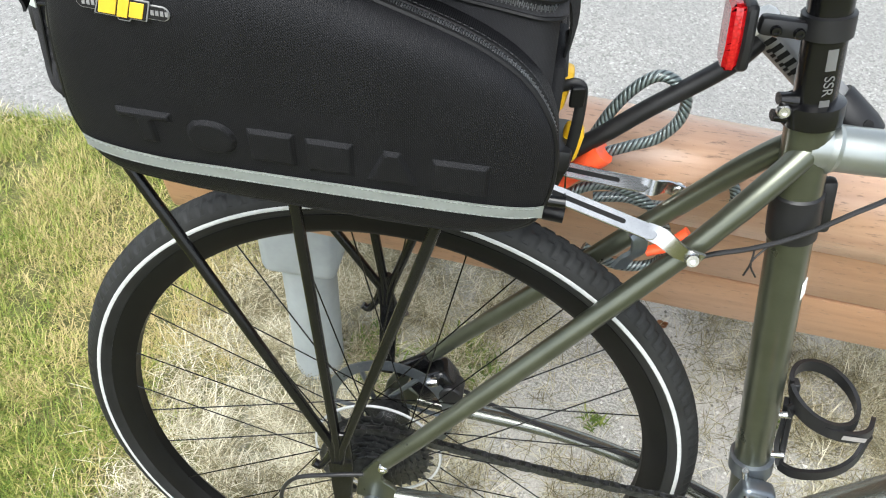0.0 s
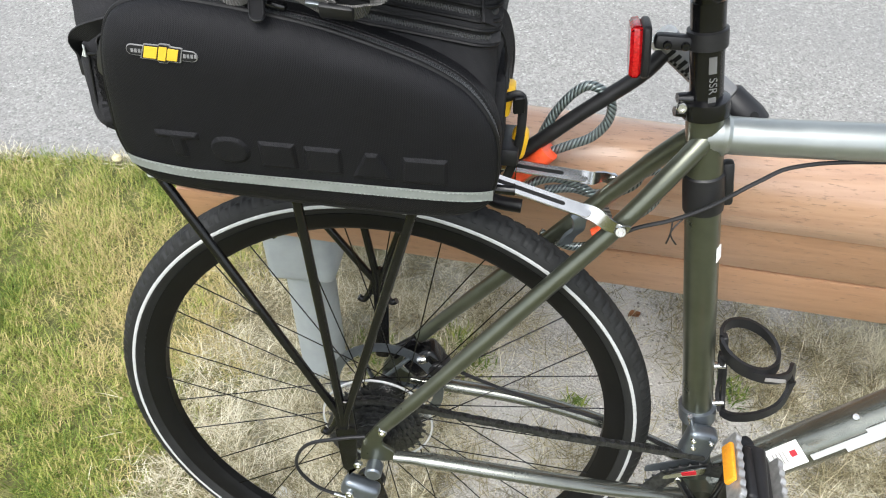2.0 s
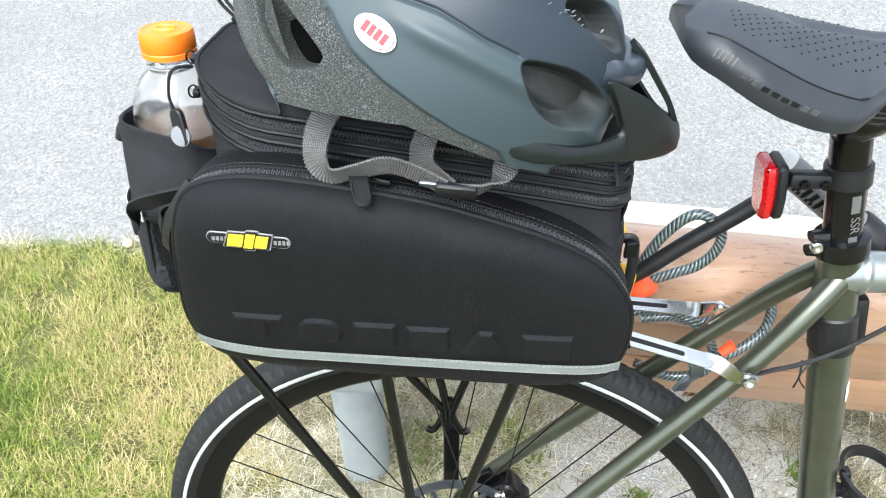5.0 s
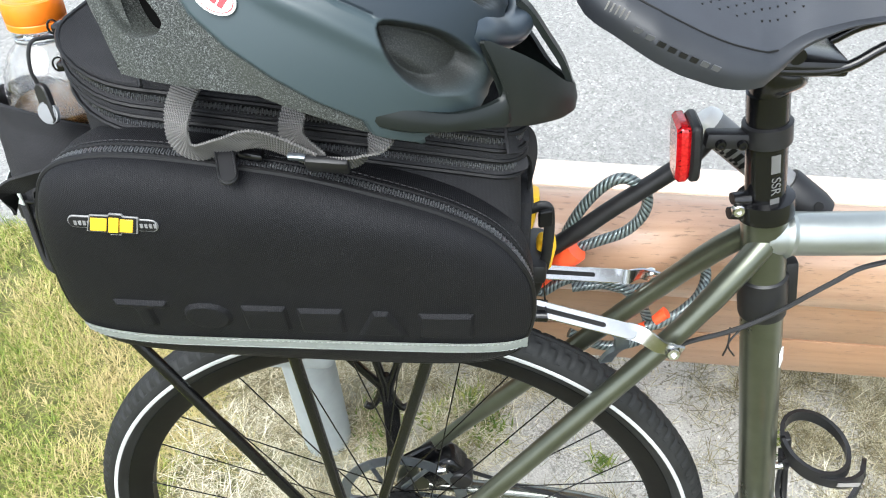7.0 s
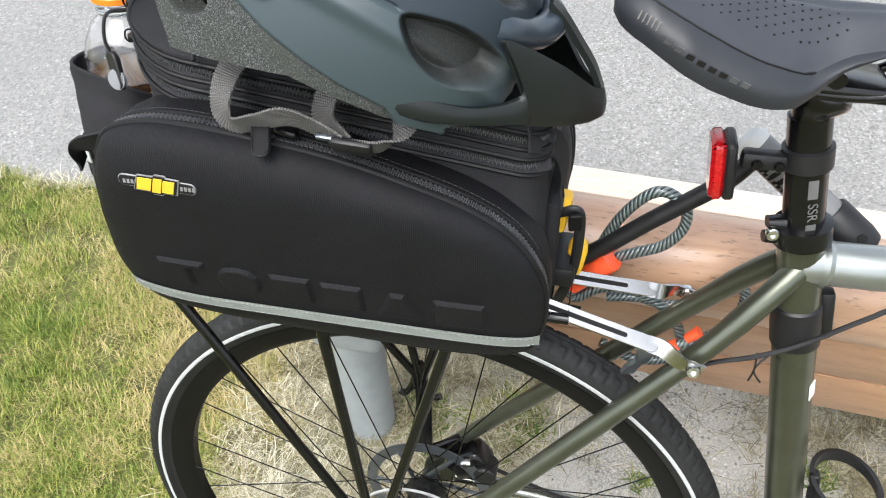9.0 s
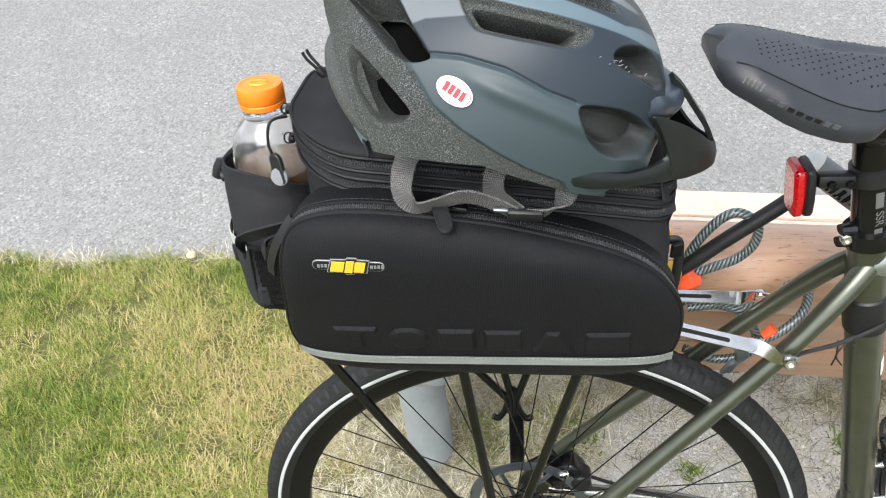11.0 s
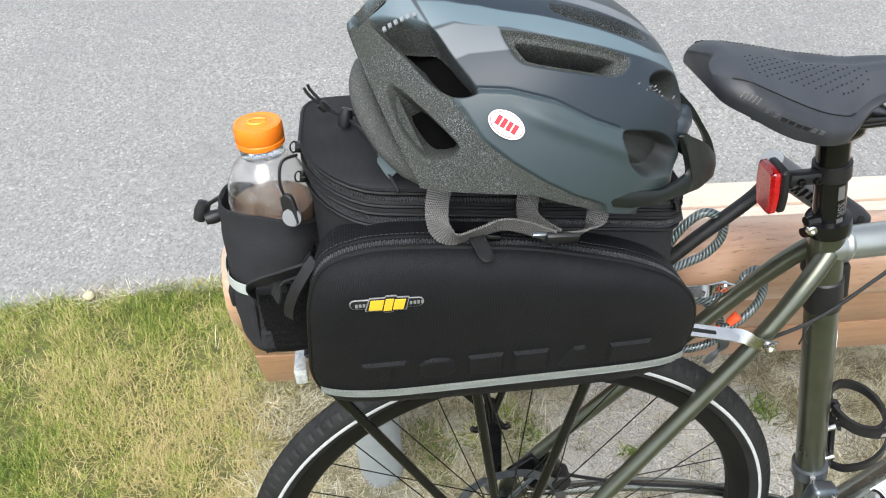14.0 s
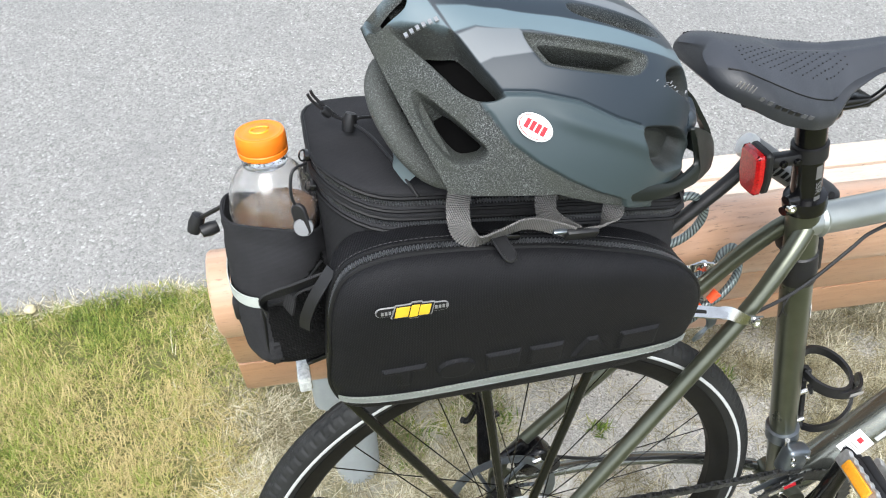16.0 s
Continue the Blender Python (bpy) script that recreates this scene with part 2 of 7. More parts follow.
CLEAR = glassy("clear_plastic", (0.99, 0.99, 0.99), 0.02, 1.42, 1.0, 0.22)
TEA = glassy("brown_tea", (0.9, 0.55, 0.26), 0.03, 1.33, 0.86)


def lens_material():
    m, n, l, b = nodes_of("red_lens")
    v = coords(n, l)
    vo = n.new("ShaderNodeTexVoronoi")
    vo.inputs["Scale"].default_value = 420
    l.new(v, vo.inputs["Vector"])
    l.new(ramp(n, l, vo.outputs["Distance"], [(0.1, (0.5, 0.01, 0.013)), (0.8, (0.3, 0.004, 0.006))]), b.inputs["Base Color"])
    b.inputs["Roughness"].default_value = 0.12
    b.inputs["Coat Weight"].default_value = 0.3
    bump(n, l, b, vo.outputs["Distance"], 0.35, 0.0008)
    return m


RED_LENS = lens_material()


def cable_material():
    m, n, l, b = nodes_of("braided_steel_cable")
    tc = n.new("ShaderNodeTexCoord")
    w = n.new("ShaderNodeTexWave")
    w.bands_direction = 'DIAGONAL'
    w.inputs["Scale"].default_value = 3.2
    mp = n.new("ShaderNodeMapping")
    mp.inputs["Scale"].default_value = (40, 1.0, 1)
    l.new(tc.outputs["UV"], mp.inputs["Vector"])
    l.new(mp.outputs[0], w.inputs["Vector"])
    l.new(ramp(n, l, w.outputs["Fac"], [(0.15, (0.03, 0.04, 0.042)), (0.6, (0.17, 0.21, 0.21))]), b.inputs["Base Color"])
    b.inputs["Metallic"].default_value = 0.35
    b.inputs["Roughness"].default_value = 0.35
    b.inputs["Coat Weight"].default_value = 0.8
    bump(n, l, b, w.outputs["Fac"], 0.7, 0.001)
    return m


CABLE = cable_material()


def wood_material(name, lo, hi, rough):
    m, n, l, b = nodes_of(name)
    grain = noise_tex(n, l, coords(n, l, (1.2, 16, 16)), 7, 8, 0.6)
    pits = noise_tex(n, l, coords(n, l, (22, 130, 130)), 3.2, 3, 0.6)
    where = noise_tex(n, l, coords(n, l, (1, 3, 3)), 4.0, 3)
    big = noise_tex(n, l, coords(n, l), 2.2, 4)
    pit = ramp(n, l, math_node(n, l, 'ADD', pits, math_node(n, l, 'MULTIPLY', where, 0.16)), [(0.69, (0, 0, 0)), (0.76, (1, 1, 1))])
    c = ramp(n, l, grain, [(0.3, lo), (0.7, hi)])
    c = mixed(n, l, math_node(n, l, 'MULTIPLY', big, 0.5), c, tuple(a * 0.85 for a in hi))
    c = mixed(n, l, math_node(n, l, 'MULTIPLY', pit, 0.6), c, tuple(a * 0.4 for a in lo))
    l.new(c, b.inputs["Base Color"])
    r = n.new("ShaderNodeMapRange")
    r.inputs["To Min"].default_value, r.inputs["To Max"].default_value = rough - 0.08, rough + 0.15
    l.new(big, r.inputs["Value"])
    l.new(r.outputs[0], b.inputs["Roughness"])
    b.inputs["Coat Weight"].default_value, b.inputs["Coat Roughness"].default_value = 0.7, 0.3
    h = math_node(n, l, 'SUBTRACT', math_node(n, l, 'MULTIPLY', grain, 0.5), pit)
    bump(n, l, b, h, 0.5, 0.0014)
    return m


WOOD = wood_material("brown_stained_timber", (0.29, 0.15, 0.08), (0.4, 0.225, 0.125), 0.4)
# paler copies for rail and seat: bleaching plus the sky's brightness put into colour
WOOD_RAIL = wood_material("skylit_brown_timber", (0.39, 0.22, 0.135), (0.53, 0.335, 0.22), 0.3)
WOOD_SEAT = wood_material("bleached_skylit_timber", (0.54, 0.405, 0.31), (0.68, 0.545, 0.44), 0.42)


def asphalt_material():
    m, n, l, b = nodes_of("worn_grey_asphalt")
    v = coords(n, l)
    vo = n.new("ShaderNodeTexVoronoi")
    vo.inputs["Scale"].default_value = 165
    vo.inputs["Randomness"].default_value = 1.0
    l.new(v, vo.inputs["Vector"])
    big = noise_tex(n, l, v, 2.6, 6, 0.65)
    mid = noise_tex(n, l, v, 60, 4, 0.7)
    fine = noise_tex(n, l, v, 320, 3, 0.7)
    c = ramp(n, l, mid, [(0.32, (0.15, 0.148, 0.138)), (0.5, (0.22, 0.217, 0.203)), (0.7, (0.295, 0.29, 0.272))])
    c = mixed(n, l, 0.6, c, ramp(n, l, vo.outputs["Color"], [(0.15, (0.1, 0.099, 0.095)), (0.45, (0.205, 0.202, 0.195)), (0.8, (0.28, 0.276, 0.265)), (0.94, (0.46, 0.455, 0.44))]))
    c = mixed(n, l, math_node(n, l, 'MULTIPLY', ramp(n, l, big, [(0.35, (0, 0, 0)), (0.68, (1, 1, 1))]), 0.55), c, (0.165, 0.164, 0.16))
    chips = noise_tex(n, l, v, 130, 2, 0.5)
    c = mixed(n, l, ramp(n, l, chips, [(0.72, (0, 0, 0)), (0.76, (1, 1, 1))]), c, (0.5, 0.49, 0.47))
    pits = ramp(n, l, fine, [(0.3, (0.5, 0.5, 0.5)), (0.46, (1.06, 1.06, 1.06))])
    c = mixed(n, l, 1.0, c, pits, 'MULTIPLY')
    l.new(c, b.inputs["Base Color"])
    b.inputs["Roughness"].default_value = 0.88
    h = math_node(n, l, 'ADD', mid, math_node(n, l, 'MULTIPLY', vo.outputs["Distance"], -0.6))
    bump(n, l, b, h, 0.45, 0.0035)
    return m


ASPHALT = asphalt_material()


def soil_material():
    """Trodden gravelly soil that turns to thatch under the lawn."""
    m, n, l, b = nodes_of("sandy_soil_and_thatch")
    v = coords(n, l)
    big = noise_tex(n, l, v, 4.0, 5)
    mid = noise_tex(n, l, v, 28, 5, 0.7)
    fine = noise_tex(n, l, v, 260, 4, 0.8)
    soil = ramp(n, l, fine, [(0.33, (0.13, 0.124, 0.112)), (0.47, (0.33, 0.317, 0.288)), (0.6, (0.66, 0.64, 0.595))])
    dust = math_node(n, l, 'ADD', math_node(n, l, 'MULTIPLY', big, 1.5), math_node(n, l, 'MULTIPLY', mid, 0.5))
    soil = mixed(n, l, math_node(n, l, 'MULTIPLY', ramp(n, l, dust, [(0.95, (0, 0, 0)), (1.2, (1, 1, 1))]), 0.5), soil, (0.56, 0.535, 0.485))
    soil = mixed(n, l, math_node(n, l, 'MULTIPLY', big, 0.35), soil, (0.45, 0.43, 0.39))
    thatch = ramp(n, l, mid, [(0.3, (0.05, 0.054, 0.015)), (0.55, (0.12, 0.118, 0.038)), (0.75, (0.19, 0.175, 0.07))])
    # bare and trodden round the bench, thatch under the lawn elsewhere
    mp = n.new("ShaderNodeMapping")
    mp.inputs["Scale"].default_value, mp.inputs["Location"].default_value = (0.62, 1.0, 0), (-0.62, -0.3, 0)
    l.new(v, mp.inputs["Vector"])
    far = n.new("ShaderNodeVectorMath")
    far.operation = 'LENGTH'
    l.new(mp.outputs[0], far.inputs[0])
    edge = math_node(n, l, 'ADD', far.outputs["Value"], math_node(n, l, 'MULTIPLY', math_node(n, l, 'SUBTRACT', mid, 0.5), 0.5))
    mask = n.new("ShaderNodeMapRange")
    mask.inputs["From Min"].default_value, mask.inputs["From Max"].default_value = 0.56, 0.86
    l.new(edge, mask.inputs["Value"])
    l.new(mixed(n, l, mask.outputs[0], soil, thatch), b.inputs["Base Color"])
    b.inputs["Roughness"].default_value = 0.95
    bump(n, l, b, math_node(n, l, 'ADD', mid, math_node(n, l, 'MULTIPLY', fine, 0.5)), 0.7, 0.007)
    return m


SOIL = soil_material()


def blade_material(name, stops, rough=0.6, dry=0.0):
    m, n, l, b = nodes_of(name)
    g = n.new("ShaderNodeNewGeometry")
    patch = math_node(n, l, 'ADD', math_node(n, l, 'MULTIPLY', noise_tex(n, l, coords(n, l), 2.6, 3), 0.55), math_node(n, l, 'MULTIPLY', noise_tex(n, l, coords(n, l), 13, 3), 0.45))
    f = math_node(n, l, 'ADD', math_node(n, l, 'MULTIPLY', math_node(n, l, 'SUBTRACT', g.outputs["Random Per Island"], 0.18), 0.95), math_node(n, l, 'MULTIPLY', math_node(n, l, 'SUBTRACT', patch, 0.42), 3.0))
    if dry:
        # the lawn is drier towards the trodden ground at the bench's end
        mp = n.new("ShaderNodeMapping")
        mp.inputs["Scale"].default_value, mp.inputs["Location"].default_value = (1.7, 2.6, 0), (0.75, -1.25, 0)
        l.new(coords(n, l), mp.inputs["Vector"])
        far = n.new("ShaderNodeVectorMath")
        far.operation = 'LENGTH'
        l.new(mp.outputs[0], far.inputs[0])
        worn = n.new("ShaderNodeMapRange")
        worn.inputs["From Min"].default_value, worn.inputs["From Max"].default_value = 0.92, 0.1
        l.new(far.outputs["Value"], worn.inputs["Value"])
        f = math_node(n, l, 'ADD', f, math_node(n, l, 'MULTIPLY', worn.outputs[0], dry))
    l.new(ramp(n, l, f, stops), b.inputs["Base Color"])
    b.inputs["Roughness"].default_value = rough
    b.inputs["Specular IOR Level"].default_value = 0.3
    return m


GRASS = blade_material("lawn_grass", [(0.06, (0.078, 0.128, 0.015)), (0.44, (0.2, 0.25, 0.043)), (0.8, (0.3, 0.3, 0.08)), (1.12, (0.44, 0.36, 0.165))], 0.6, 0.7)
STRAW = blade_material("dry_straw", [(0.1, (0.13, 0.113, 0.06)), (0.4, (0.26, 0.225, 0.125)), (0.65, (0.45, 0.405, 0.27)), (1.0, (0.72, 0.68, 0.53))])
WEED = blade_material("green_weed", [(0.1, (0.05, 0.1, 0.012)), (0.6, (0.13, 0.19, 0.025)), (1.0, (0.26, 0.28, 0.06))])
PEBBLE = blade_material("pebbles", [(0.1, (0.17, 0.16, 0.14)), (0.5, (0.4, 0.385, 0.35)), (0.9, (0.66, 0.64, 0.6))], 0.85)

# ---------- mesh helpers ----------
LEAN = 8.9
TYRE_R = 0.348
BIKE = pose(0, -0.048, 0.003, -LEAN, 0, 0)
BASES = {}


def thing(name, base, label, category, m=BIKE, group=""):
    """An Empty at the base of a thing; base is in the coordinates of m, in which its parts are drawn."""
    ob = new(name)
    ob.matrix_world = m @ Matrix.Translation(base)
    ob.empty_display_size = 0.02
    BASES[ob.name] = Vector(base)
    return tagged(ob, label, category, group)


def part(name, bm, material, parent=None, label="", smooth=True, kind=""):
    root = parent
    while root is not None and root.parent is not None:
        root = root.parent
    if root is not None and root.name in BASES:
        bmesh.ops.translate(bm, verts=bm.verts, vec=-BASES[root.name])
    me = bpy.data.meshes.new(name)
    bm.to_mesh(me)
    bm.free()
    mats = material if isinstance(material, (list, tuple)) else [material]
    for mt in mats:
        me.materials.append(mt)
    if smooth:
        me.polygons.foreach_set("use_smooth", [True] * len(me.polygons))
        me.set_sharp_from_angle(angle=radians(38))
    ob = new(name, me)
    ob.parent = parent
    return tagged(ob, label, kind=kind)


def spline(pts, n=8, closed=False):
    """Catmull-Rom through control points."""
    p = [Vector(q) for q in pts]
    out, m = [], len(p)
    for i in range(m if closed else m - 1):
        if closed:
            a, b, c, d = p[i - 1], p[i], p[(i + 1) % m], p[(i + 2) % m]
        else:
            a, b, c, d = p[max(i - 1, 0)], p[i], p[i + 1], p[min(i + 2, m - 1)]
        for k in range(n):
            t = k / n
            out.append(0.5 * ((2 * b) + (c - a) * t + (2 * a - 5 * b + 4 * c - d) * t * t + (3 * b - 3 * c + d - a) * t ** 3))
    if not closed:
        out.append(p[-1])
    return out


def tube(bm, pts, r, n=12, closed=False, flat=1.0, up=(0, 1, 0)):
    """A round or oval bar along points; r is one radius or one a point; flat squeezes it along its second axis."""
    p = [Vector(q) for q in pts]
    m = len(p)
    rs = r if isinstance(r, (list, tuple)) else [r] * m
    uvl = bm.loops.layers.uv.verify()
    rings, side, run, runs = [], Vector(up), 0.0, []
    for i in range(m):
        a, b = (p[i - 1], p[(i + 1) % m]) if closed else (p[max(i - 1, 0)], p[min(i + 1, m - 1)])
        d = (b - a).normalized()
        u = side - d * side.dot(d)
        if u.length < 1e-4:
            u = d.orthogonal()
        u.normalize()
        side = u
        w = d.cross(u)
        runs.append(run)
        run += (p[(i + 1) % m] - p[i]).length
        rings.append([bm.verts.new(p[i] + (u * math.cos(2 * math.pi * k / n) + w * (math.sin(2 * math.pi * k / n) * flat)) * rs[i]) for k in range(n)])
    for i in range(m if closed else m - 1):
        a, b = rings[i], rings[(i + 1) % m]
        for k in range(n):
            f = bm.faces.new((a[k], a[(k + 1) % n], b[(k + 1) % n], b[k]))
            v0, v1 = runs[i], runs[i + 1] if i + 1 < m else run
            for lp, uv in zip(f.loops, ((v0, k / n), (v0, (k + 1) / n), (v1, (k + 1) / n), (v1, k / n))):
                lp[uvl].uv = uv
    if not closed:
        bm.faces.new(rings[0][::-1])
        bm.faces.new(rings[-1])
    return bm


def bar(pts, r, n=12, **kw):
    return tube(bmesh.new(), pts, r, n, **kw)


def block(size, m=Matrix.Identity(4), bevel=0.0, seg=2, bm=None):
    b = bmesh.new()
    bmesh.ops.create_cube(b, size=1)
    bmesh.ops.scale(b, vec=size, verts=b.verts)
    if bevel:
        bmesh.ops.bevel(b, geom=b.edges[:], offset=bevel, segments=seg, affect='EDGES', profile=0.5)
    b.transform(m)
    if bm is None:
        return b
    me = bpy.data.meshes.new("tmp")
    b.to_mesh(me)
    b.free()
    bm.from_mesh(me)
    bpy.data.meshes.remove(me)
    return bm


def lathe(profile, centre, axis=(0, 0, 1), n=32, bm=None, arc=None):
    """Turns (radius, height) pairs about an axis through centre."""
    bm = bm or bmesh.new()
    q = Vector((0, 0, 1)).rotation_difference(Vector(axis)).to_matrix()
    rings = []
    for r, h in profile:
        rings.append([bm.verts.new(Vector(centre) + q @ Vector((max(r, 1e-5) * math.cos(2 * math.pi * k / n), max(r, 1e-5) * math.sin(2 * math.pi * k / n), h))) for k in range(n)])
    for a, b in zip(rings, rings[1:]):
        for k in range(n):
            bm.faces.new((a[k], a[(k + 1) % n], b[(k + 1) % n], b[k]))
    if profile[0][0] > 1e-4 and profile[0] != profile[-1]:
        bm.faces.new(rings[0][::-1])
        bm.faces.new(rings[-1])
    return bm


def plate(outline, origin, ex, ey, thick, bevel=0.0, bm=None):
    """A flat plate: 2D outline on the axes ex, ey, thickened along their normal."""
    b = bmesh.new()
    ex, ey = Vector(ex).normalized(), Vector(ey)
    nz = ex.cross(ey).normalized()
    ey = nz.cross(ex)
    vs = [b.verts.new(Vector(origin) + ex * x + ey * y - nz * thick / 2) for x, y in outline]
    f = b.faces.new(vs)
    g = bmesh.ops.extrude_face_region(b, geom=[f])
    bmesh.ops.translate(b, vec=nz * thick, verts=[v for v in g["geom"] if isinstance(v, bmesh.types.BMVert)])
    bmesh.ops.recalc_face_normals(b, faces=b.faces)
    if bevel:
        bmesh.ops.bevel(b, geom=b.edges[:], offset=bevel, segments=1, affect='EDGES')
    if bm is None:
        return b
    me = bpy.data.meshes.new("tmp")
    b.to_mesh(me)
    b.free()
    bm.from_mesh(me)
    bpy.data.meshes.remove(me)
    return bm


def stadium(length, width, n=8):
    r, h = width / 2, length / 2 - width / 2
    return [(h + r * math.cos(a), r * math.sin(a)) for a in [math.pi * (k / n - 0.5) for k in range(n + 1)]] + \
           [(-h + r * math.cos(a), r * math.sin(a)) for a in [math.pi * (k / n + 0.5) for k in range(n + 1)]]


def ribbon(pts, width, thick, wide=(0, 1, 0), bm=None):
    """A strap along points, its width along `wide`."""
    bm = bm or bmesh.new()
    p = [Vector(q) for q in pts]
    rings = []
    for i, c in enumerate(p):
        d = (p[min(i + 1, len(p) - 1)] - p[max(i - 1, 0)]).normalized()
        wd = Vector(wide[i]) if isinstance(wide, list) else Vector(wide)
        w = (wd - d * wd.dot(d)).normalized()
        t = d.cross(w)
        rings.append([bm.verts.new(c + w * sx * width / 2 + t * sy * thick / 2) for sx, sy in ((-1, -1), (1, -1), (1, 1), (-1, 1))])
    for a, b in zip(rings, rings[1:]):
        for k in range(4):
            bm.faces.new((a[k], a[(k + 1) % 4], b[(k + 1) % 4], b[k]))
    bm.faces.new(rings[0][::-1])
    bm.faces.new(rings[-1])
    return bm


def lettering(text, height, at, along, up):
    """Flat raised letters: along is the way of the line, up the way of the letters' tops."""
    cu = bpy.data.curves.new("tmp", 'FONT')
    cu.body, cu.size, cu.extrude, cu.align_x, cu.align_y = text, height / 0.7, 0.0002, 'CENTER', 'CENTER'
    ob = bpy.data.objects.new("tmp", cu)
    scene.collection.objects.link(ob)
    me = bpy.data.meshes.new_from_object(ob.evaluated_get(bpy.context.evaluated_depsgraph_get()))
    bpy.data.objects.remove(ob)
    bpy.data.curves.remove(cu)
    ex, ey = Vector(along).normalized(), Vector(up)
    ez = ex.cross(ey).normalized()
    ey = ez.cross(ex)
    bm = bmesh.new()
    bm.from_mesh(me)
    bpy.data.meshes.remove(me)
    bm.transform(Matrix.Translation(at) @ Matrix((ex, ey, ez)).transposed().to_4x4())
    return bm


def bolt(centre, axis, r=0.004, h=0.003):
    return lathe([(r, -h), (r, h * 0.6), (r * 0.8, h), (r * 0.45, h), (r * 0.45, h * 0.3), (0, h * 0.3)], centre, axis, 14)


def zip_teeth(path, normal, size=0.0036, pitch=0.0014):
    """A closed zip: small teeth along a path, lying on the given normal."""
    p = [Vector(q) for q in path]
    verts, faces = [], []
    acc, side = 0.0, 1
    for a, b in zip(p, p[1:]):
        d = b - a
        ln = d.length
        if ln < 1e-6:
            continue
        d /= ln
        while acc < ln:
            c = a + d * acc
            nv = Vector(normal(c) if callable(normal) else normal)
            w = d.cross(nv).normalized()
            nv = w.cross(d)
            s = c + w * (0.0006 * side)
            k = len(verts)
            for x, y, z in ((-1, -1, 0), (1, -1, 0), (1, 1, 0), (-1, 1, 0), (-0.7, -0.8, 1), (0.7, -0.8, 1), (0.7, 0.8, 1), (-0.7, 0.8, 1)):
                verts.append(s + d * (x * pitch * 0.36) + w * (y * size / 2) + nv * (z * 0.0014))
            faces += [(k, k + 1, k + 5, k + 4), (k + 1, k + 2, k + 6, k + 5), (k + 2, k + 3, k + 7, k + 6), (k + 3, k, k + 4, k + 7), (k + 4, k + 5, k + 6, k + 7)]
            acc += pitch
            side = -side
        acc -= ln
    me = bpy.data.meshes.new("tmp")
    me.from_pydata(verts, [], faces)
    bm = bmesh.new()
    bm.from_mesh(me)
    bpy.data.meshes.remove(me)
    return bm


def soup(name, verts, faces, material, label, category):
    me = bpy.data.meshes.new(name)
    me.from_pydata(verts, [], faces)
    me.materials.append(material)
    ob = new(name, me)
    return tagged(ob, label, category, kind="stuff")


# ---------- ground and path ----------
def sheet(xs, ys, height):
    bm = bmesh.new()
    grid = [[bm.verts.new((x, y, height(x, y))) for x in xs] for y in ys]
    for r0, r1 in zip(grid, grid[1:]):
        for i in range(len(xs) - 1):
            bm.faces.new((r0[i], r0[i + 1], r1[i + 1], r1[i]))
    return bm


def lumps(x, y):
    near = max(0.0, 1 - max(0, abs(x) - 1.6)) * max(0.0, 1 - max(0, abs(y - 0.2) - 0.9))
    return near * 0.012 * (noise.noise(Vector((x * 4, y * 4, 0))) + 0.6 * noise.noise(Vector((x * 11, y * 11, 3)))) - 0.004


def steps(lo, hi, fine_lo, fine_hi, d):
    out = [lo, (lo + fine_lo) / 2]
    out += [fine_lo + d * i for i in range(int((fine_hi - fine_lo) / d) + 1)]
    return out + [(hi + fine_hi) / 2, hi]


ground = part("ground", sheet(steps(-400, 400, -2.2, 2.2, 0.04), steps(-400, 400, -1.2, 1.4, 0.04), lumps), SOIL, kind="structure")
tagged(ground, "sandy trodden soil and thatch that carries the lawn", "ground")


def kerb_y(x):
    return 0.868 + 0.018 * noise.noise(Vector((x * 3.1, 0, 7))) + 0.012 * noise.noise(Vector((x * 13, 2, 7)))


def path_sheet():
    bm = bmesh.new()
    xs = steps(-60, 60, -3.0, 3.0, 0.03)
    rows = []
    for x in xs:
        y0 = kerb_y(x)
        rows.append([bm.verts.new((x, y0 - 0.02, -0.016)), bm.verts.new((x, y0, 0.002)), bm.verts.new((x, y0 + 0.05, 0.008)), bm.verts.new((x, 2.0, 0.02)), bm.verts.new((x, 40.0, 0.02))])
    for a, b in zip(rows, rows[1:]):
        for k in range(4):
            bm.faces.new((a[k], b[k], b[k + 1], a[k + 1]))
    return bm


pavement = part("pavement", path_sheet(), ASPHALT, kind="structure")
tagged(pavement, "worn grey asphalt path with pale stone chips", "pavement")

# ---------- bench, seen from behind ----------
BENCH = pose(-0.331, 0, 0)


def bench_at(u, y, z):
    """The bench runs slightly down and towards the grass along its length."""
    return (u, y - 0.032 * u, z - 0.036 * u)


BENCH_LONG = 2.3
bench = thing("bench", (0.14, 0.325, 0.0), "brown timber bench with a rounded top rail and grey steel posts", "bench", BENCH)


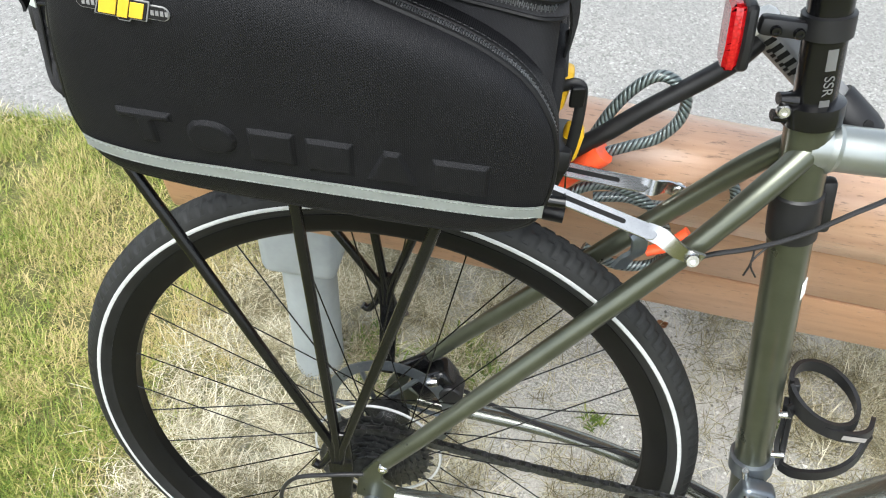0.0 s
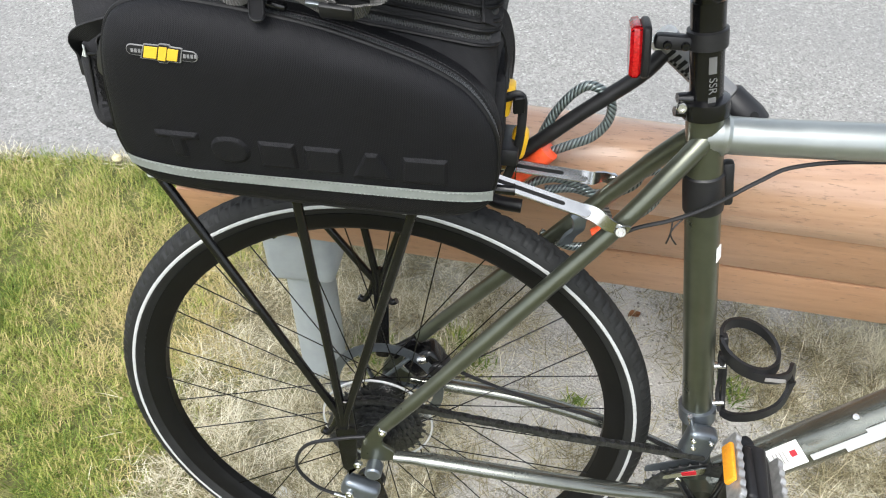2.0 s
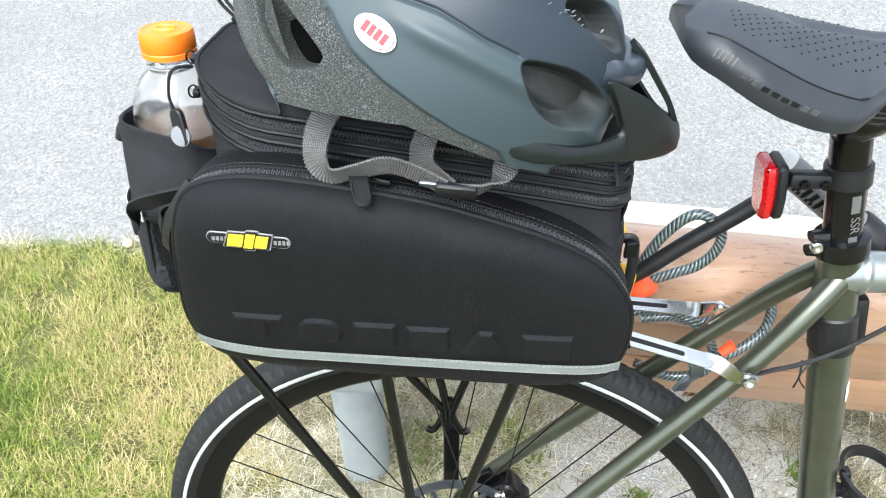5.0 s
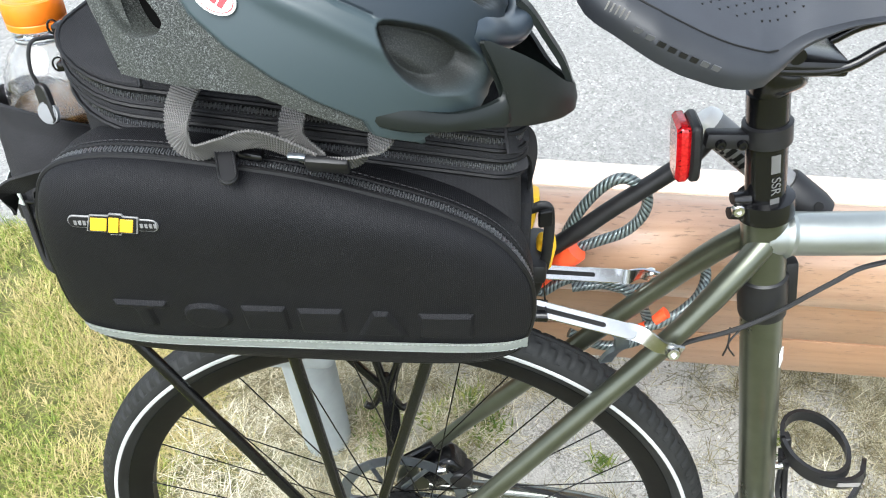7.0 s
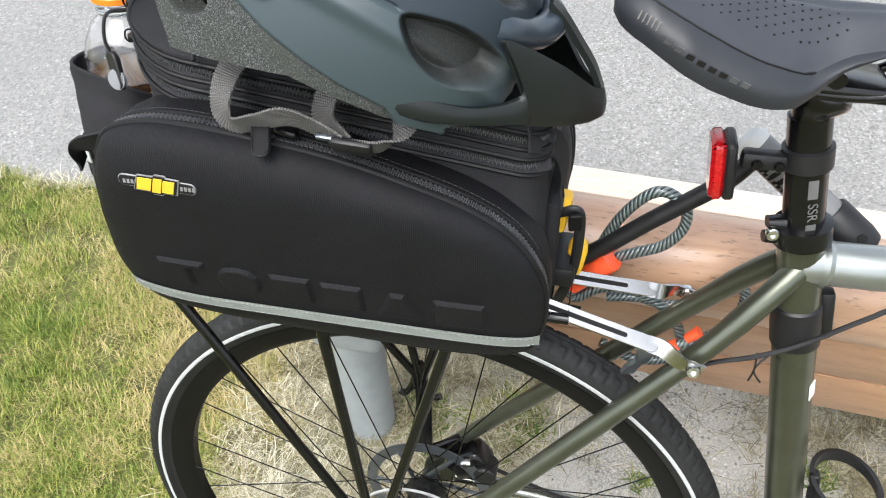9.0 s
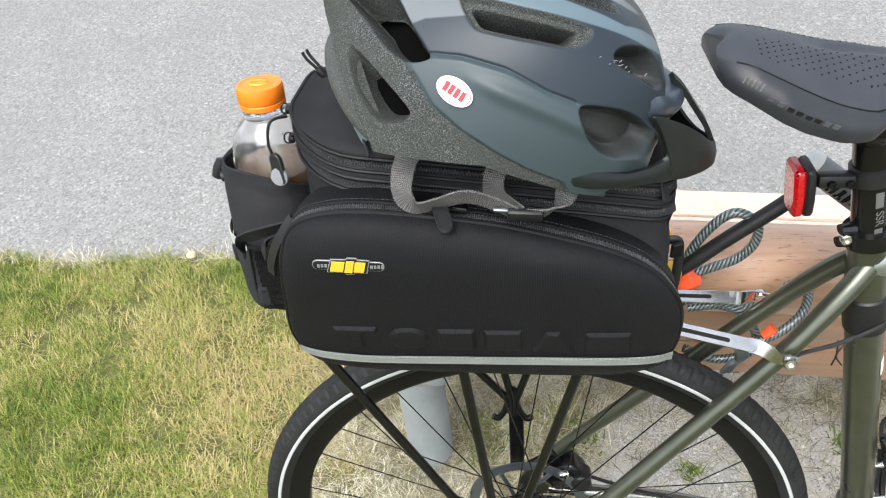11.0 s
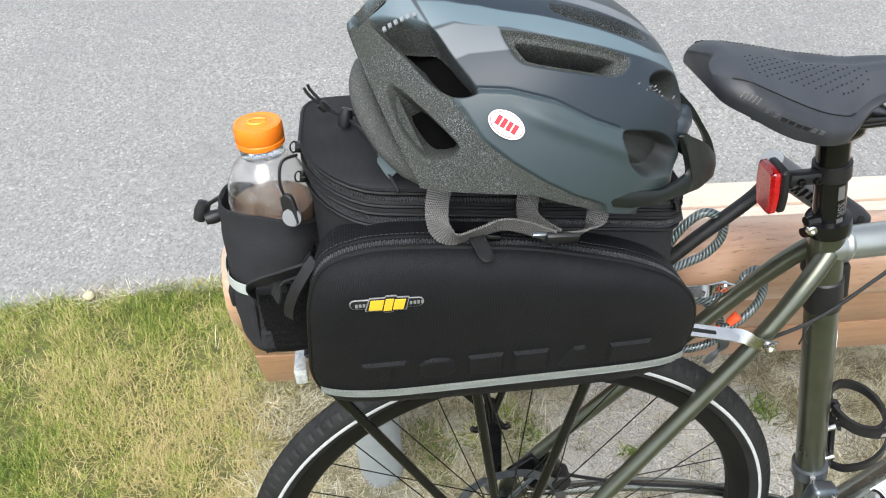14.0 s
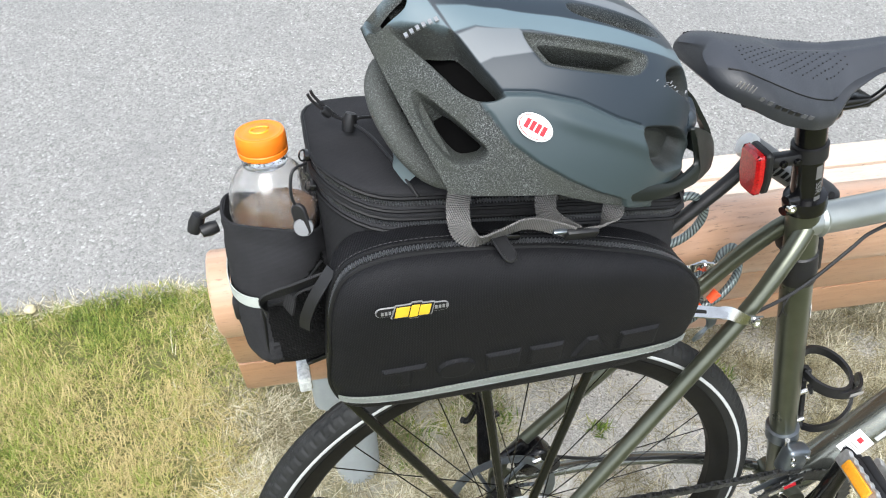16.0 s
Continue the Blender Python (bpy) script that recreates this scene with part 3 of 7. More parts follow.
def board(profile, u0=0.0, u1=BENCH_LONG, seg=24):
    """A board: a (depth, height) profile drawn along the bench, its ends eased."""
    bm = bmesh.new()
    cy = sum(p[0] for p in profile) / len(profile)
    cz = sum(p[1] for p in profile) / len(profile)
    rings = []
    us = [u0, u0 + 0.004] + [u0 + (u1 - u0) * k / seg for k in range(1, seg)] + [u1 - 0.004, u1]
    for i, u in enumerate(us):
        s = 0.94 if i in (0, len(us) - 1) else 1.0
        rings.append([bm.verts.new(bench_at(u, cy + (y - cy) * s, cz + (z - cz) * s)) for y, z in profile])
    for a, b in zip(rings, rings[1:]):
        for k in range(len(profile)):
            bm.faces.new((a[k], a[(k + 1) % len(profile)], b[(k + 1) % len(profile)], b[k]))
    bm.faces.new(rings[0])
    bm.faces.new(rings[-1][::-1])
    bmesh.ops.recalc_face_normals(bm, faces=bm.faces)
    return bm


def eased(corners, r=0.004):
    """A rounded outline through straight corners."""
    out = []
    m = len(corners)
    for i in range(m):
        a, b, c = Vector(corners[i - 1]), Vector(corners[i]), Vector(corners[(i + 1) % m])
        p, q = b + (a - b).normalized() * r, b + (c - b).normalized() * r
        out += [tuple(p), tuple(p * 0.25 + b * 0.5 + q * 0.25), tuple(q)]
    return out


part("back_board", board(eased([(0.232, 0.437), (0.219, 0.5145), (0.262, 0.522), (0.275, 0.444)])), WOOD, bench)
part("back_board", board(eased([(0.217, 0.5195), (0.1925, 0.611), (0.236, 0.6215), (0.26, 0.527)])), WOOD, bench)
rail_profile = eased([(0.19, 0.6155), (0.236, 0.626)], 0.002)[3:] + [(0.262, 0.648)] + \
    [(0.216 + 0.05 * math.cos(a), 0.672 + 0.05 * math.sin(a)) for a in [radians(-5 + 15 * k) for k in range(13)]] + [(0.167, 0.65), (0.178, 0.628), (0.186, 0.6165)]
part("top_rail", board(rail_profile), WOOD_RAIL, bench, "rounded timber top rail, sky brightness added to its colour")
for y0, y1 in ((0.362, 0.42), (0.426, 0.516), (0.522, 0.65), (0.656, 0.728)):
    part("seat_board", board(eased([(y0, 0.322), (y0, 0.362), (y1, 0.362), (y1, 0.322)], 0.006)), WOOD_SEAT, bench, "bleached timber seat board, sky brightness added to its colour")
for u in (0.141, 1.95):
    dy, dz = -0.032 * u, -0.036 * u
    post = part("post", lathe([(0.0425, -0.02), (0.0425, 0.31), (0.039, 0.314), (0, 0.314)], (u, 0.325 + dy * 0.3, 0), (0, 0, 1), 40), GALV, bench, "round grey steel post")
    arm = part("bracket", block((0.115, 0.09, 0.13), Matrix.Translation((u + 0.002, 0.317 + dy, 0.352 + dz)), 0.016, 3), GALV, bench, "grey steel bracket under the boards")
    part("back_plate", plate(eased([(-0.045, -0.06), (0.045, -0.06), (0.045, 0.24), (-0.045, 0.24)], 0.012), (u, 0.294 + dy, 0.36 + dz), (1, 0, 0), (0, -0.26, 1), 0.008, 0.001), GALV, arm)
    for du in (-0.028, 0.02):
        part("bolt", bolt((u + du, 0.27 + dy, 0.398 + dz), (0, -1, 0.2), 0.0055, 0.003), STEEL, arm)
    part("seat_arm", block((0.05, 0.36, 0.04), Matrix.Translation((u, 0.52 + dy, 0.3 + dz)), 0.006), GALV, arm)

# ---------- bicycle ----------
bicycle = thing("bicycle", (0, 0, 0), "olive grey city bicycle with a black rack, parked leaning", "bicycle")
AX = Vector((0, 0, TYRE_R))


def seat_line(z, y=0.0):
    return Vector((0.343 - (z - 0.716) * 0.197, y, z))


frame_ob = part("frame", bar([seat_line(0.283), seat_line(0.5), seat_line(0.7), seat_line(0.814)], [0.018, 0.0182, 0.0184, 0.0186], 28), PAINT, bicycle, "olive metallic seat tube and stays")
part("top_tube", bar(spline([(0.328, 0, 0.788), (0.345, 0, 0.789), (0.41, 0, 0.7905), (0.6, 0, 0.80), (0.93, 0, 0.818)], 4), [0.0195] * 4 + [0.0185] * 13, 28), PAINT_SKY_SILVER, frame_ob, "top tube, sky reflection put into its silver grey")
part("down_tube", bar([(0.43, 0, 0.268), (0.556, 0, 0.382), (0.7, 0, 0.515), (0.93, 0, 0.735)], [0.024, 0.0275, 0.028, 0.025], 28), PAINT_SKY_GREY, frame_ob)
part("head_tube", bar([(0.955, 0, 0.66), (0.918, 0, 0.845)], 0.022, 24), PAINT, frame_ob)
part("bottom_bracket", lathe([(0.022, -0.036), (0.0225, -0.034), (0.0225, 0.034), (0.022, 0.036)], (0.43, 0, 0.278), (0, 1, 0), 28), PAINT, frame_ob)
for s in (-1, 1):
    part("seat_stay", bar(spline([(0.336, s * 0.004, 0.797), (0.306, s * 0.021, 0.76), (0.255, s * 0.036, 0.692), (0.15, s * 0.052, 0.558), (0.055, s * 0.066, 0.438), (0.018, s * 0.069, 0.392)], 5), [0.0105] * 8 + [0.0098] * 10 + [0.0088] * 8, 20), PAINT, frame_ob)
    part("chain_stay", bar(spline([(0.03, s * 0.07, 0.338), (0.075, s * 0.068, 0.336), (0.2, s * 0.066, 0.326), (0.31, s * 0.055, 0.308), (0.41, s * 0.034, 0.285)], 5), [0.0085] * 5 + [0.0105] * 16, 20, flat=0.85), PAINT_SKY_GREY, frame_ob)
    drop = part("dropout", plate(eased([(-0.014, -0.022), (0.02, -0.02), (0.036, -0.012), (0.03, 0.002), (0.014, 0.012), (0.024, 0.046), (0.011, 0.05), (-0.01, 0.014)], 0.006), (0.0, s * 0.069, TYRE_R), (1, 0, 0), (0, 0, 1), 0.006, 0.001), PAINT, frame_ob)
    part("eyelet_bolt", bolt((0.017, s * 0.075, 0.388), (0, s, 0), 0.0058, 0.004), STEEL, drop)
part("weld", lathe([(0.0, -0.005), (0.019, -0.004), (0.0212, 0), (0.019, 0.004), (0, 0.005)], (0.3465, 0, 0.789), (1, 0, 0), 28), PAINT_SKY_SILVER, frame_ob)
part("seat_sticker", plate(eased([(-0.006, -0.009), (0.006, -0.009), (0.006, 0.009), (-0.006, 0.009)], 0.001), seat_line(0.656) + Vector((0.0163, -0.0092, 0)), (0.49, 0.87, 0.097), (-0.197, 0, 1), 0.0006), WHITE, frame_ob)
for z in (0.484, 0.422):
    c = seat_line(z) + Vector((0.0182, 0, 0.004))
    part("cage_boss", bar([c - Vector((0.004, 0, 0.001)), c + Vector((0.012, 0, 0.002))], 0.0042, 14), STEEL, frame_ob)

# seat collar and post
seatpost = part("seatpost", bar([seat_line(0.79), seat_line(0.83), seat_line(0.917)], [0.0155, 0.0156, 0.0156], 28), BLACK_METAL, bicycle, "black alloy seatpost with a grey printed mark")
collar_c = seat_line(0.818)
part("seat_collar", lathe([(0.0185, -0.0095), (0.0225, -0.0085), (0.0232, 0), (0.0222, 0.008), (0.0158, 0.0095)], collar_c, (-0.197, 0, 1), 32), BLACK_METAL, seatpost)
for dz in (0.008, -0.006):
    part("collar_ear", bar([collar_c + Vector((-0.016, -0.004, dz)), collar_c + Vector((-0.029, -0.006, dz))], [0.0075, 0.006], 16, flat=0.75), BLACK_METAL, seatpost)
part("collar_bolt", bolt(collar_c + Vector((-0.024, -0.0125, 0.001)), (0, -1, 0.1), 0.0052, 0.003), STEEL, seatpost)
mk = seat_line(0.846) + Vector((0.003, -0.0154, 0))
for lo, hi in ((0.0095, 0.0255), (-0.026, -0.0135)):
    part("post_mark", plate([(-0.0036, lo), (0.0036, lo), (0.0036, hi), (-0.0036, hi)], mk, (1, 0.19, 0.197), (-0.197, 0, 1), 0.0006), POST_PRINT, seatpost)
part("post_lettering", lettering("SSR", 0.0074, mk + Vector((0.0006, -0.0004, -0.002)), (0.197, 0, -1), (1, 0.19, 0.197)), POST_PRINT, seatpost)
part("post_head", bar(spline([seat_line(0.905), seat_line(0.918) + Vector((0, 0, 0)), (0.305, 0, 0.93), (0.31, 0, 0.94)], 3), [0.0156] * 4 + [0.018, 0.021, 0.023, 0.024, 0.024, 0.022], 24, flat=0.9), BLACK_METAL, seatpost)
part("rail_clamp", block((0.062, 0.05, 0.012), Matrix.Translation((0.315, 0, 0.944)) @ pose(0, 0, 0, 0, 2, 0), 0.004, 2), BLACK_METAL, seatpost)
part("clamp_bolt", bar([(0.306, -0.03, 0.955), (0.306, 0.03, 0.955)], 0.006, 12), BLACK_METAL, seatpost)
# worn protective band below the frame joint
part("frame_band", lathe([(0.0186, -0.018), (0.0205, -0.017), (0.021, 0.0), (0.0205, 0.024), (0.0186, 0.026)], seat_line(0.722), (-0.197, 0, 1), 28), BLACK_PLASTIC, frame_ob, "black band round the seat tube")
part("band_latch", block((0.012, 0.014, 0.05), Matrix.Translation(seat_line(0.735) + Vector((0.024, 0.004, 0))) @ pose(0, 0, 0, 0, -11, 0), 0.004), BLACK_PLASTIC, frame_ob)


# saddle
def curve_at(x, xs, zs):
    return float(np.interp(x, xs, zs))


def saddle_section(x):
    """Half width, ridge height, seam height and skirt height at a place along the saddle."""
    half = curve_at(x, (0.16, 0.168, 0.182, 0.205, 0.25, 0.275, 0.3, 0.34, 0.43), (0.043, 0.052, 0.061, 0.069, 0.069, 0.061, 0.043, 0.029, 0.021))
    top = curve_at(x, (0.152, 0.16, 0.19, 0.25, 0.3, 0.43), (1.016, 1.02, 1.017, 1.005, 1.0, 1.003))
    seam = curve_at(x, (0.152, 0.18, 0.2, 0.235, 0.255, 0.285, 0.31, 0.43), (1.01, 1.007, 0.998, 0.981, 0.973, 0.963, 0.974, 0.99))
    low = curve_at(x, (0.152, 0.17, 0.181, 0.199, 0.221, 0.242, 0.262, 0.278, 0.293, 0.306, 0.33, 0.43), (0.987, 0.984, 0.979, 0.969, 0.958, 0.951, 0.946, 0.9455, 0.954, 0.966, 0.974, 0.986))
    return half, top, seam, low


def saddle_point(x, a):
    """Across the saddle: a from 0 on the ridge through 0.6 at the seam to 1 at the skirt."""
    half, top, seam, low = saddle_section(x)
    if a < 0.6:
        q = a / 0.6
        y = half * 0.8 * q
        z = top - (top - seam) * q * q - 0.007 * math.exp(-(y / 0.01) ** 2) * max(0.0, min(1.0, (x - 0.22) / 0.03))
    else:
        q = (a - 0.6) / 0.4
        y = half * (0.8 + 0.2 * math.sin(min(1.0, q * 1.35) * math.pi / 2)) - half * 0.12 * max(0.0, q - 0.6) ** 1.5
        z = seam - (seam - low) * (0.7 * q + 0.3 * q * q)
    return y, z


def saddle_mesh():
    bm = bmesh.new()
    rows = []
    n, m = 44, 20
    for i in range(n + 1):
        u = i / n
        x = 0.16 + 0.272 * (0.65 * u + 0.35 * u * u)
        end = (0.55, 0.8, 0.93, 0.985)[i] if i < 4 else 1.0
        mid = sum(saddle_section(x)[1::2]) / 2
        tip = math.sqrt(max(0.03, 1 - max(0.0, (x - 0.412) / 0.02) ** 2))
        ring = []
        for k in range(-m, m + 1):
            y, z = saddle_point(x, abs(k) / m)
            notch = 0.009 * math.exp(-(y / 0.014) ** 2) * max(0.0, 1 - u / 0.12)
            ring.append(bm.verts.new((x + notch - (0.004, 0.0035, 0.002, 0.001, 0)[min(i, 4)], math.copysign(y * tip * (0.6 + 0.4 * end), k), mid + (z - mid) * end)))
        rows.append(ring)
    for i in range(n):
        for k in range(2 * m):
            f = bm.faces.new((rows[i][k], rows[i + 1][k], rows[i + 1][k + 1], rows[i][k + 1]))
            f.material_index = 1 if m * 0.4 <= k < m * 1.6 else 0
    bm.faces.new(rows[0])
    bm.faces.new(rows[-1][::-1])
    under = [(rows[i][0], rows[i][2 * m]) for i in range(n + 1)]
    for (a, b), (c, d) in zip(under, under[1:]):
        bm.faces.new((a, b, d, c))
    bmesh.ops.recalc_face_normals(bm, faces=bm.faces)
    return bm


saddle = part("saddle", saddle_mesh(), [SADDLE, SADDLE_TOP], bicycle, "black padded saddle with perforated grey top")
holes = bmesh.new()
for i in range(21):
    for k in range(-9, 10):
        x, y = 0.188 + i * 0.0058, k * 0.0056 + (0.0028 if i % 2 else 0)
        half = saddle_section(x)[0]
        if 0.012 < abs(y) < half * 0.6:
            z = saddle_point(x, abs(y) / (half * 0.8) * 0.6)[1]
            lathe([(0.00085, -0.001), (0.00085, 0.0003), (0, 0.0004)], (x, y, z), (0, 0, 1), 6, holes)
for s in (-1, 1):
    line = [Vector((x, s * saddle_point(x, 0.6)[0], saddle_point(x, 0.6)[1])) for x in [0.168 + 0.008 * q for q in range(16)]]
    part("stitched_seam", bar(line, 0.0008, 6), DARK_INK, saddle)
part("perforation", holes, DARK_INK, saddle, kind="stuff")
for s in (-1, 1):
    part("saddle_rail", bar(spline([(0.20, s * 0.03, 0.965), (0.245, s * 0.026, 0.946), (0.29, s * 0.022, 0.942), (0.338, s * 0.022, 0.943), (0.365, s * 0.02, 0.958), (0.40, s * 0.012, 0.972)], 5), 0.0038, 12), BLACK_METAL, saddle)
for k in range(8):
    x = 0.192 + 0.0072 * k
    y, z = saddle_point(x, 0.84)
    part("printed_bar", plate([(-0.0026, -0.002), (0.0026, -0.002), (0.0026, 0.002), (-0.0026, 0.002)], (x, -y - 0.0006, z), (1, 0, -0.42), (0.2, -0.35, 1), 0.0008), SADDLE_PRINT if k in (0, 1, 6, 7) else BLACK_PLASTIC, saddle)
for k in range(5):
    x = 0.172 + 0.003 * k
    y, z = saddle_point(x, 0.8)
    part("pale_stroke", plate([(-0.0005, -0.006), (0.0005, -0.006), (0.0005, 0.006), (-0.0005, 0.006)], (x, -y - 0.0005, z - 0.001), (1, 0, -0.3), (0.35, -0.35, 1), 0.0006), GREY_INK, saddle)

# rear wheel
rim = part("rear_wheel", lathe([(0.3185, -0.0148), (0.3195, -0.013), (0.312, -0.008), (0.312, 0.008), (0.3195, 0.013), (0.3185, 0.0148), (0.302, 0.013), (0.294, 0.006), (0.294, -0.006), (0.302, -0.013), (0.3185, -0.0148)], AX, (0, 1, 0), 160), RIM_BLACK, bicycle, "black rim with wire spokes")


def tyre_mesh():
    bm = bmesh.new()
    n, m = 1104, 36
    rings = []
    for i in range(n):
        a = 2 * math.pi * i / n
        ring = []
        for k in range(m + 1):
            b = radians(-128 + 256 * k / m)
            w = 0.0196
            r = 0.3315 + 0.0205 * math.cos(b)
            y = w * math.sin(b)
            if b < -1.9 or b > 1.9:
                y *= 0.9
            t = abs(b)
            if t < 1.25:
                ph = (i % 8) / 8
                if (ph < 0.25 and 0.3 < t < 1.0) or (ph < 0.6 and 0.92 < t < 1.08) or (ph > 0.45 and 0.24 < t < 0.38) or t < 0.06:
                    r -= 0.0017
            ring.append(bm.verts.new((r * math.sin(a), y, TYRE_R + r * math.cos(a))))
        rings.append(ring)
    for i in range(n):
        a, b = rings[i], rings[(i + 1) % n]
        for k in range(m):
            bm.faces.new((a[k], b[k], b[k + 1], a[k + 1]))
    return bm


tyre = part("tyre", tyre_mesh(), RUBBER, rim, "black tyre with grooved tread")
for s in (-1, 1):
    part("reflective_line", lathe([(0.3330, s * 0.0196), (0.3322, s * 0.0202), (0.3298, s * 0.0203), (0.3288, s * 0.0198), (0.3306, s * 0.019), (0.3330, s * 0.0196)], AX, (0, 1, 0), 160), TAPE, tyre)
hub = part("hub", lathe([(0.006, -0.066), (0.009, -0.064), (0.012, -0.03), (0.027, -0.028), (0.027, -0.025), (0.014, -0.02), (0.013, 0.025), (0.027, 0.03), (0.027, 0.033), (0.016, 0.037), (0.009, 0.064), (0.006, 0.066)], AX, (0, 1, 0), 28), GREASY, rim)


def spoke(side, lead):
    a = radians(lead)
    return bar([(0.026 * math.sin(a), side * 0.03, 0.026 * math.cos(a)), (0, side * 0.006, 0.297)], 0.0008, 6)


kinds = []
for side in (-1, 1):
    for lead in (-78, 78):
        b = spoke(side, lead)
        me = bpy.data.meshes.new("spoke")
        b.to_mesh(me)
        b.free()
        me.materials.append(BLACK_METAL)
        kinds.append(me)
for k in range(32):
    ob = new("spoke", kinds[k % 4])
    ob.parent = rim
    ob.matrix_local = Matrix.Translation(AX) @ Matrix.Rotation(2 * math.pi * k / 32 + 0.06, 4, 'Y')


def rotor_mesh():
    bm = lathe([(0.066, 0.038), (0.08, 0.038), (0.08, 0.0398), (0.066, 0.0398), (0.066, 0.038)], AX, (0, 1, 0), 72)
    for k in range(6):
        a = 2 * math.pi * k / 6
        tube(bm, [(0.02 * math.sin(a), 0.039, TYRE_R + 0.02 * math.cos(a)), (0.068 * math.sin(a + 0.5), 0.039, TYRE_R + 0.068 * math.cos(a + 0.5))], 0.003, 6)
    for k in range(24):
        a = 2 * math.pi * k / 24
        lathe([(0.003, 0.0375), (0.003, 0.0403), (0, 0.0403)], AX + Vector((0.073 * math.sin(a), 0, 0.073 * math.cos(a))), (0, 1, 0), 8, bm)
    return bm


part("brake_disc", rotor_mesh(), GUNMETAL, rim, "steel brake disc")


def toothed(r, teeth, y, th=0.0018, hole=0.02):
    out = []
    for k in range(teeth):
        for f, q in ((0.0, 0.94), (0.3, 0.94), (0.45, 1.02), (0.55, 1.02), (0.7, 0.94)):
            a = 2 * math.pi * (k + f) / teeth
            out.append((r * q * math.cos(a), r * q * math.sin(a)))
    return plate(out, AX + Vector((0, y, 0)), (1, 0, 0), (0, 0, 1), th)


cassette = part("cassette", lathe([(0.022, -0.052), (0.022, -0.024)], AX, (0, 1, 0), 24), GREASY, rim, "oily black cassette")
for k, (r, te) in enumerate([(0.064, 32), (0.057, 28), (0.05, 24), (0.043, 21), (0.037, 18), (0.032, 16), (0.028, 14), (0.024, 12)]):
    part("sprocket", toothed(r, te, -0.0265 - k * 0.0036), GREASY, cassette, smooth=False)
guard = part("spoke_guard", lathe([(0.03, -0.0215), (0.071, -0.0225), (0.073, -0.0235), (0.073, -0.0215), (0.071, -0.0205), (0.03, -0.0195), (0.03, -0.0215)], AX, (0, 1, 0), 64), CLEAR, rim, "clear plastic spoke guard")

part("guard_rim", lathe([(0.0712, -0.0235), (0.0735, -0.0245), (0.0742, -0.022), (0.0725, -0.0205), (0.0712, -0.0235)], AX, (0, 1, 0), 64), TAPE, guard)

# chain: top run and the wrap
chain = bmesh.new()
CH_Y = -0.043


def link(bm, a, b, k):
    d = (b - a)
    for s in (-1, 1):
        wd = 0.0032 if k % 2 else 0.0023
        plate(stadium(d.length + 0.0085, 0.0085, 4), (a + b) / 2 + Vector((0, s * wd, 0)), d, Vector((0, 1, 0)).cross(d), 0.001, 0, bm)
    lathe([(0.0038, -0.0022), (0.0038, 0.0022)], a, (0, 1, 0), 8, bm)


run = []
for k in range(34):
    u = k / 33
    run.append(Vector((0.012 + 0.398 * u, CH_Y, 0.409 - 0.034 * u - 0.006 * math.sin(math.pi * u))))
for k in range(7):
    a = radians(12 + 24 * k)
    run.insert(0, AX + Vector((-0.058 * math.sin(a), CH_Y, 0.058 * math.cos(a))))
for k in range(len(run) - 1):
    link(chain, run[k], run[k + 1], k)
part("chain", chain, GREASY, bicycle, "oily dark bicycle chain", smooth=False)

# derailleur, its cable loop and the disc caliper
mech = part("rear_derailleur", block((0.05, 0.022, 0.03), Matrix.Translation((-0.012, -0.083, 0.283)) @ pose(0, 0, 0, 0, 20, 0), 0.008, 3), GUNMETAL, bicycle, "grey rear derailleur")
part("knuckle", lathe([(0.009, -0.01), (0.011, -0.008), (0.011, 0.008), (0.009, 0.01)], (0.006, -0.08, 0.32), (0, 1, 0), 20), GUNMETAL, mech)
part("pivot_bolt", bolt((-0.024, -0.096, 0.285), (0, -1, 0), 0.0055, 0.003), STEEL, mech)
part("cage", plate(stadium(0.12, 0.03, 8), (0.005, -0.055, 0.222), (0.25, 0, -1), (1, 0, 0.25), 0.003, 0.0008), BLACK_METAL, mech)
for z, x in ((0.262, -0.005), (0.182, 0.016)):
    part("jockey_wheel", lathe([(0.004, -0.005), (0.017, -0.004), (0.019, 0), (0.017, 0.004), (0.004, 0.005)], (x, -0.048, z), (0, 1, 0), 22), BLACK_PLASTIC, mech)
part("cable_loop", bar(spline([(0.0, -0.094, 0.398), (-0.03, -0.098, 0.394), (-0.075, -0.095, 0.37), (-0.092, -0.092, 0.325), (-0.07, -0.09, 0.285), (-0.036, -0.088, 0.268)], 7), 0.0023, 10), BLACK_PLASTIC, mech)
part("ferrule", bar([(-0.047, -0.089, 0.272), (-0.032, -0.087, 0.266)], 0.0035, 10), STEEL, mech)
caliper = part("disc_caliper", block((0.052, 0.034, 0.036), Matrix.Translation((0.05, 0.058, 0.392)) @ pose(0, 0, 0, 0, -38, 0), 0.008, 3), BLACK_METAL, bicycle, "black disc brake caliper")
part("caliper_body", lathe([(0.012, -0.014), (0.014, -0.012), (0.014, 0.012), (0.01, 0.014)], (0.072, 0.05, 0.388), (0, 1, 0), 20), BLACK_PLASTIC, caliper)
part("mount", block((0.05, 0.012, 0.018), Matrix.Translation((0.022, 0.062, 0.405)) @ pose(0, 0, 0, 0, -40, 0), 0.004), BLACK_METAL, caliper)
part("adjuster", lathe([(0.0055, -0.006), (0.0065, 0.0), (0.0055, 0.006)], (0.05, 0.038, 0.408), (1, 0, 0.4), 12), STEEL, caliper)
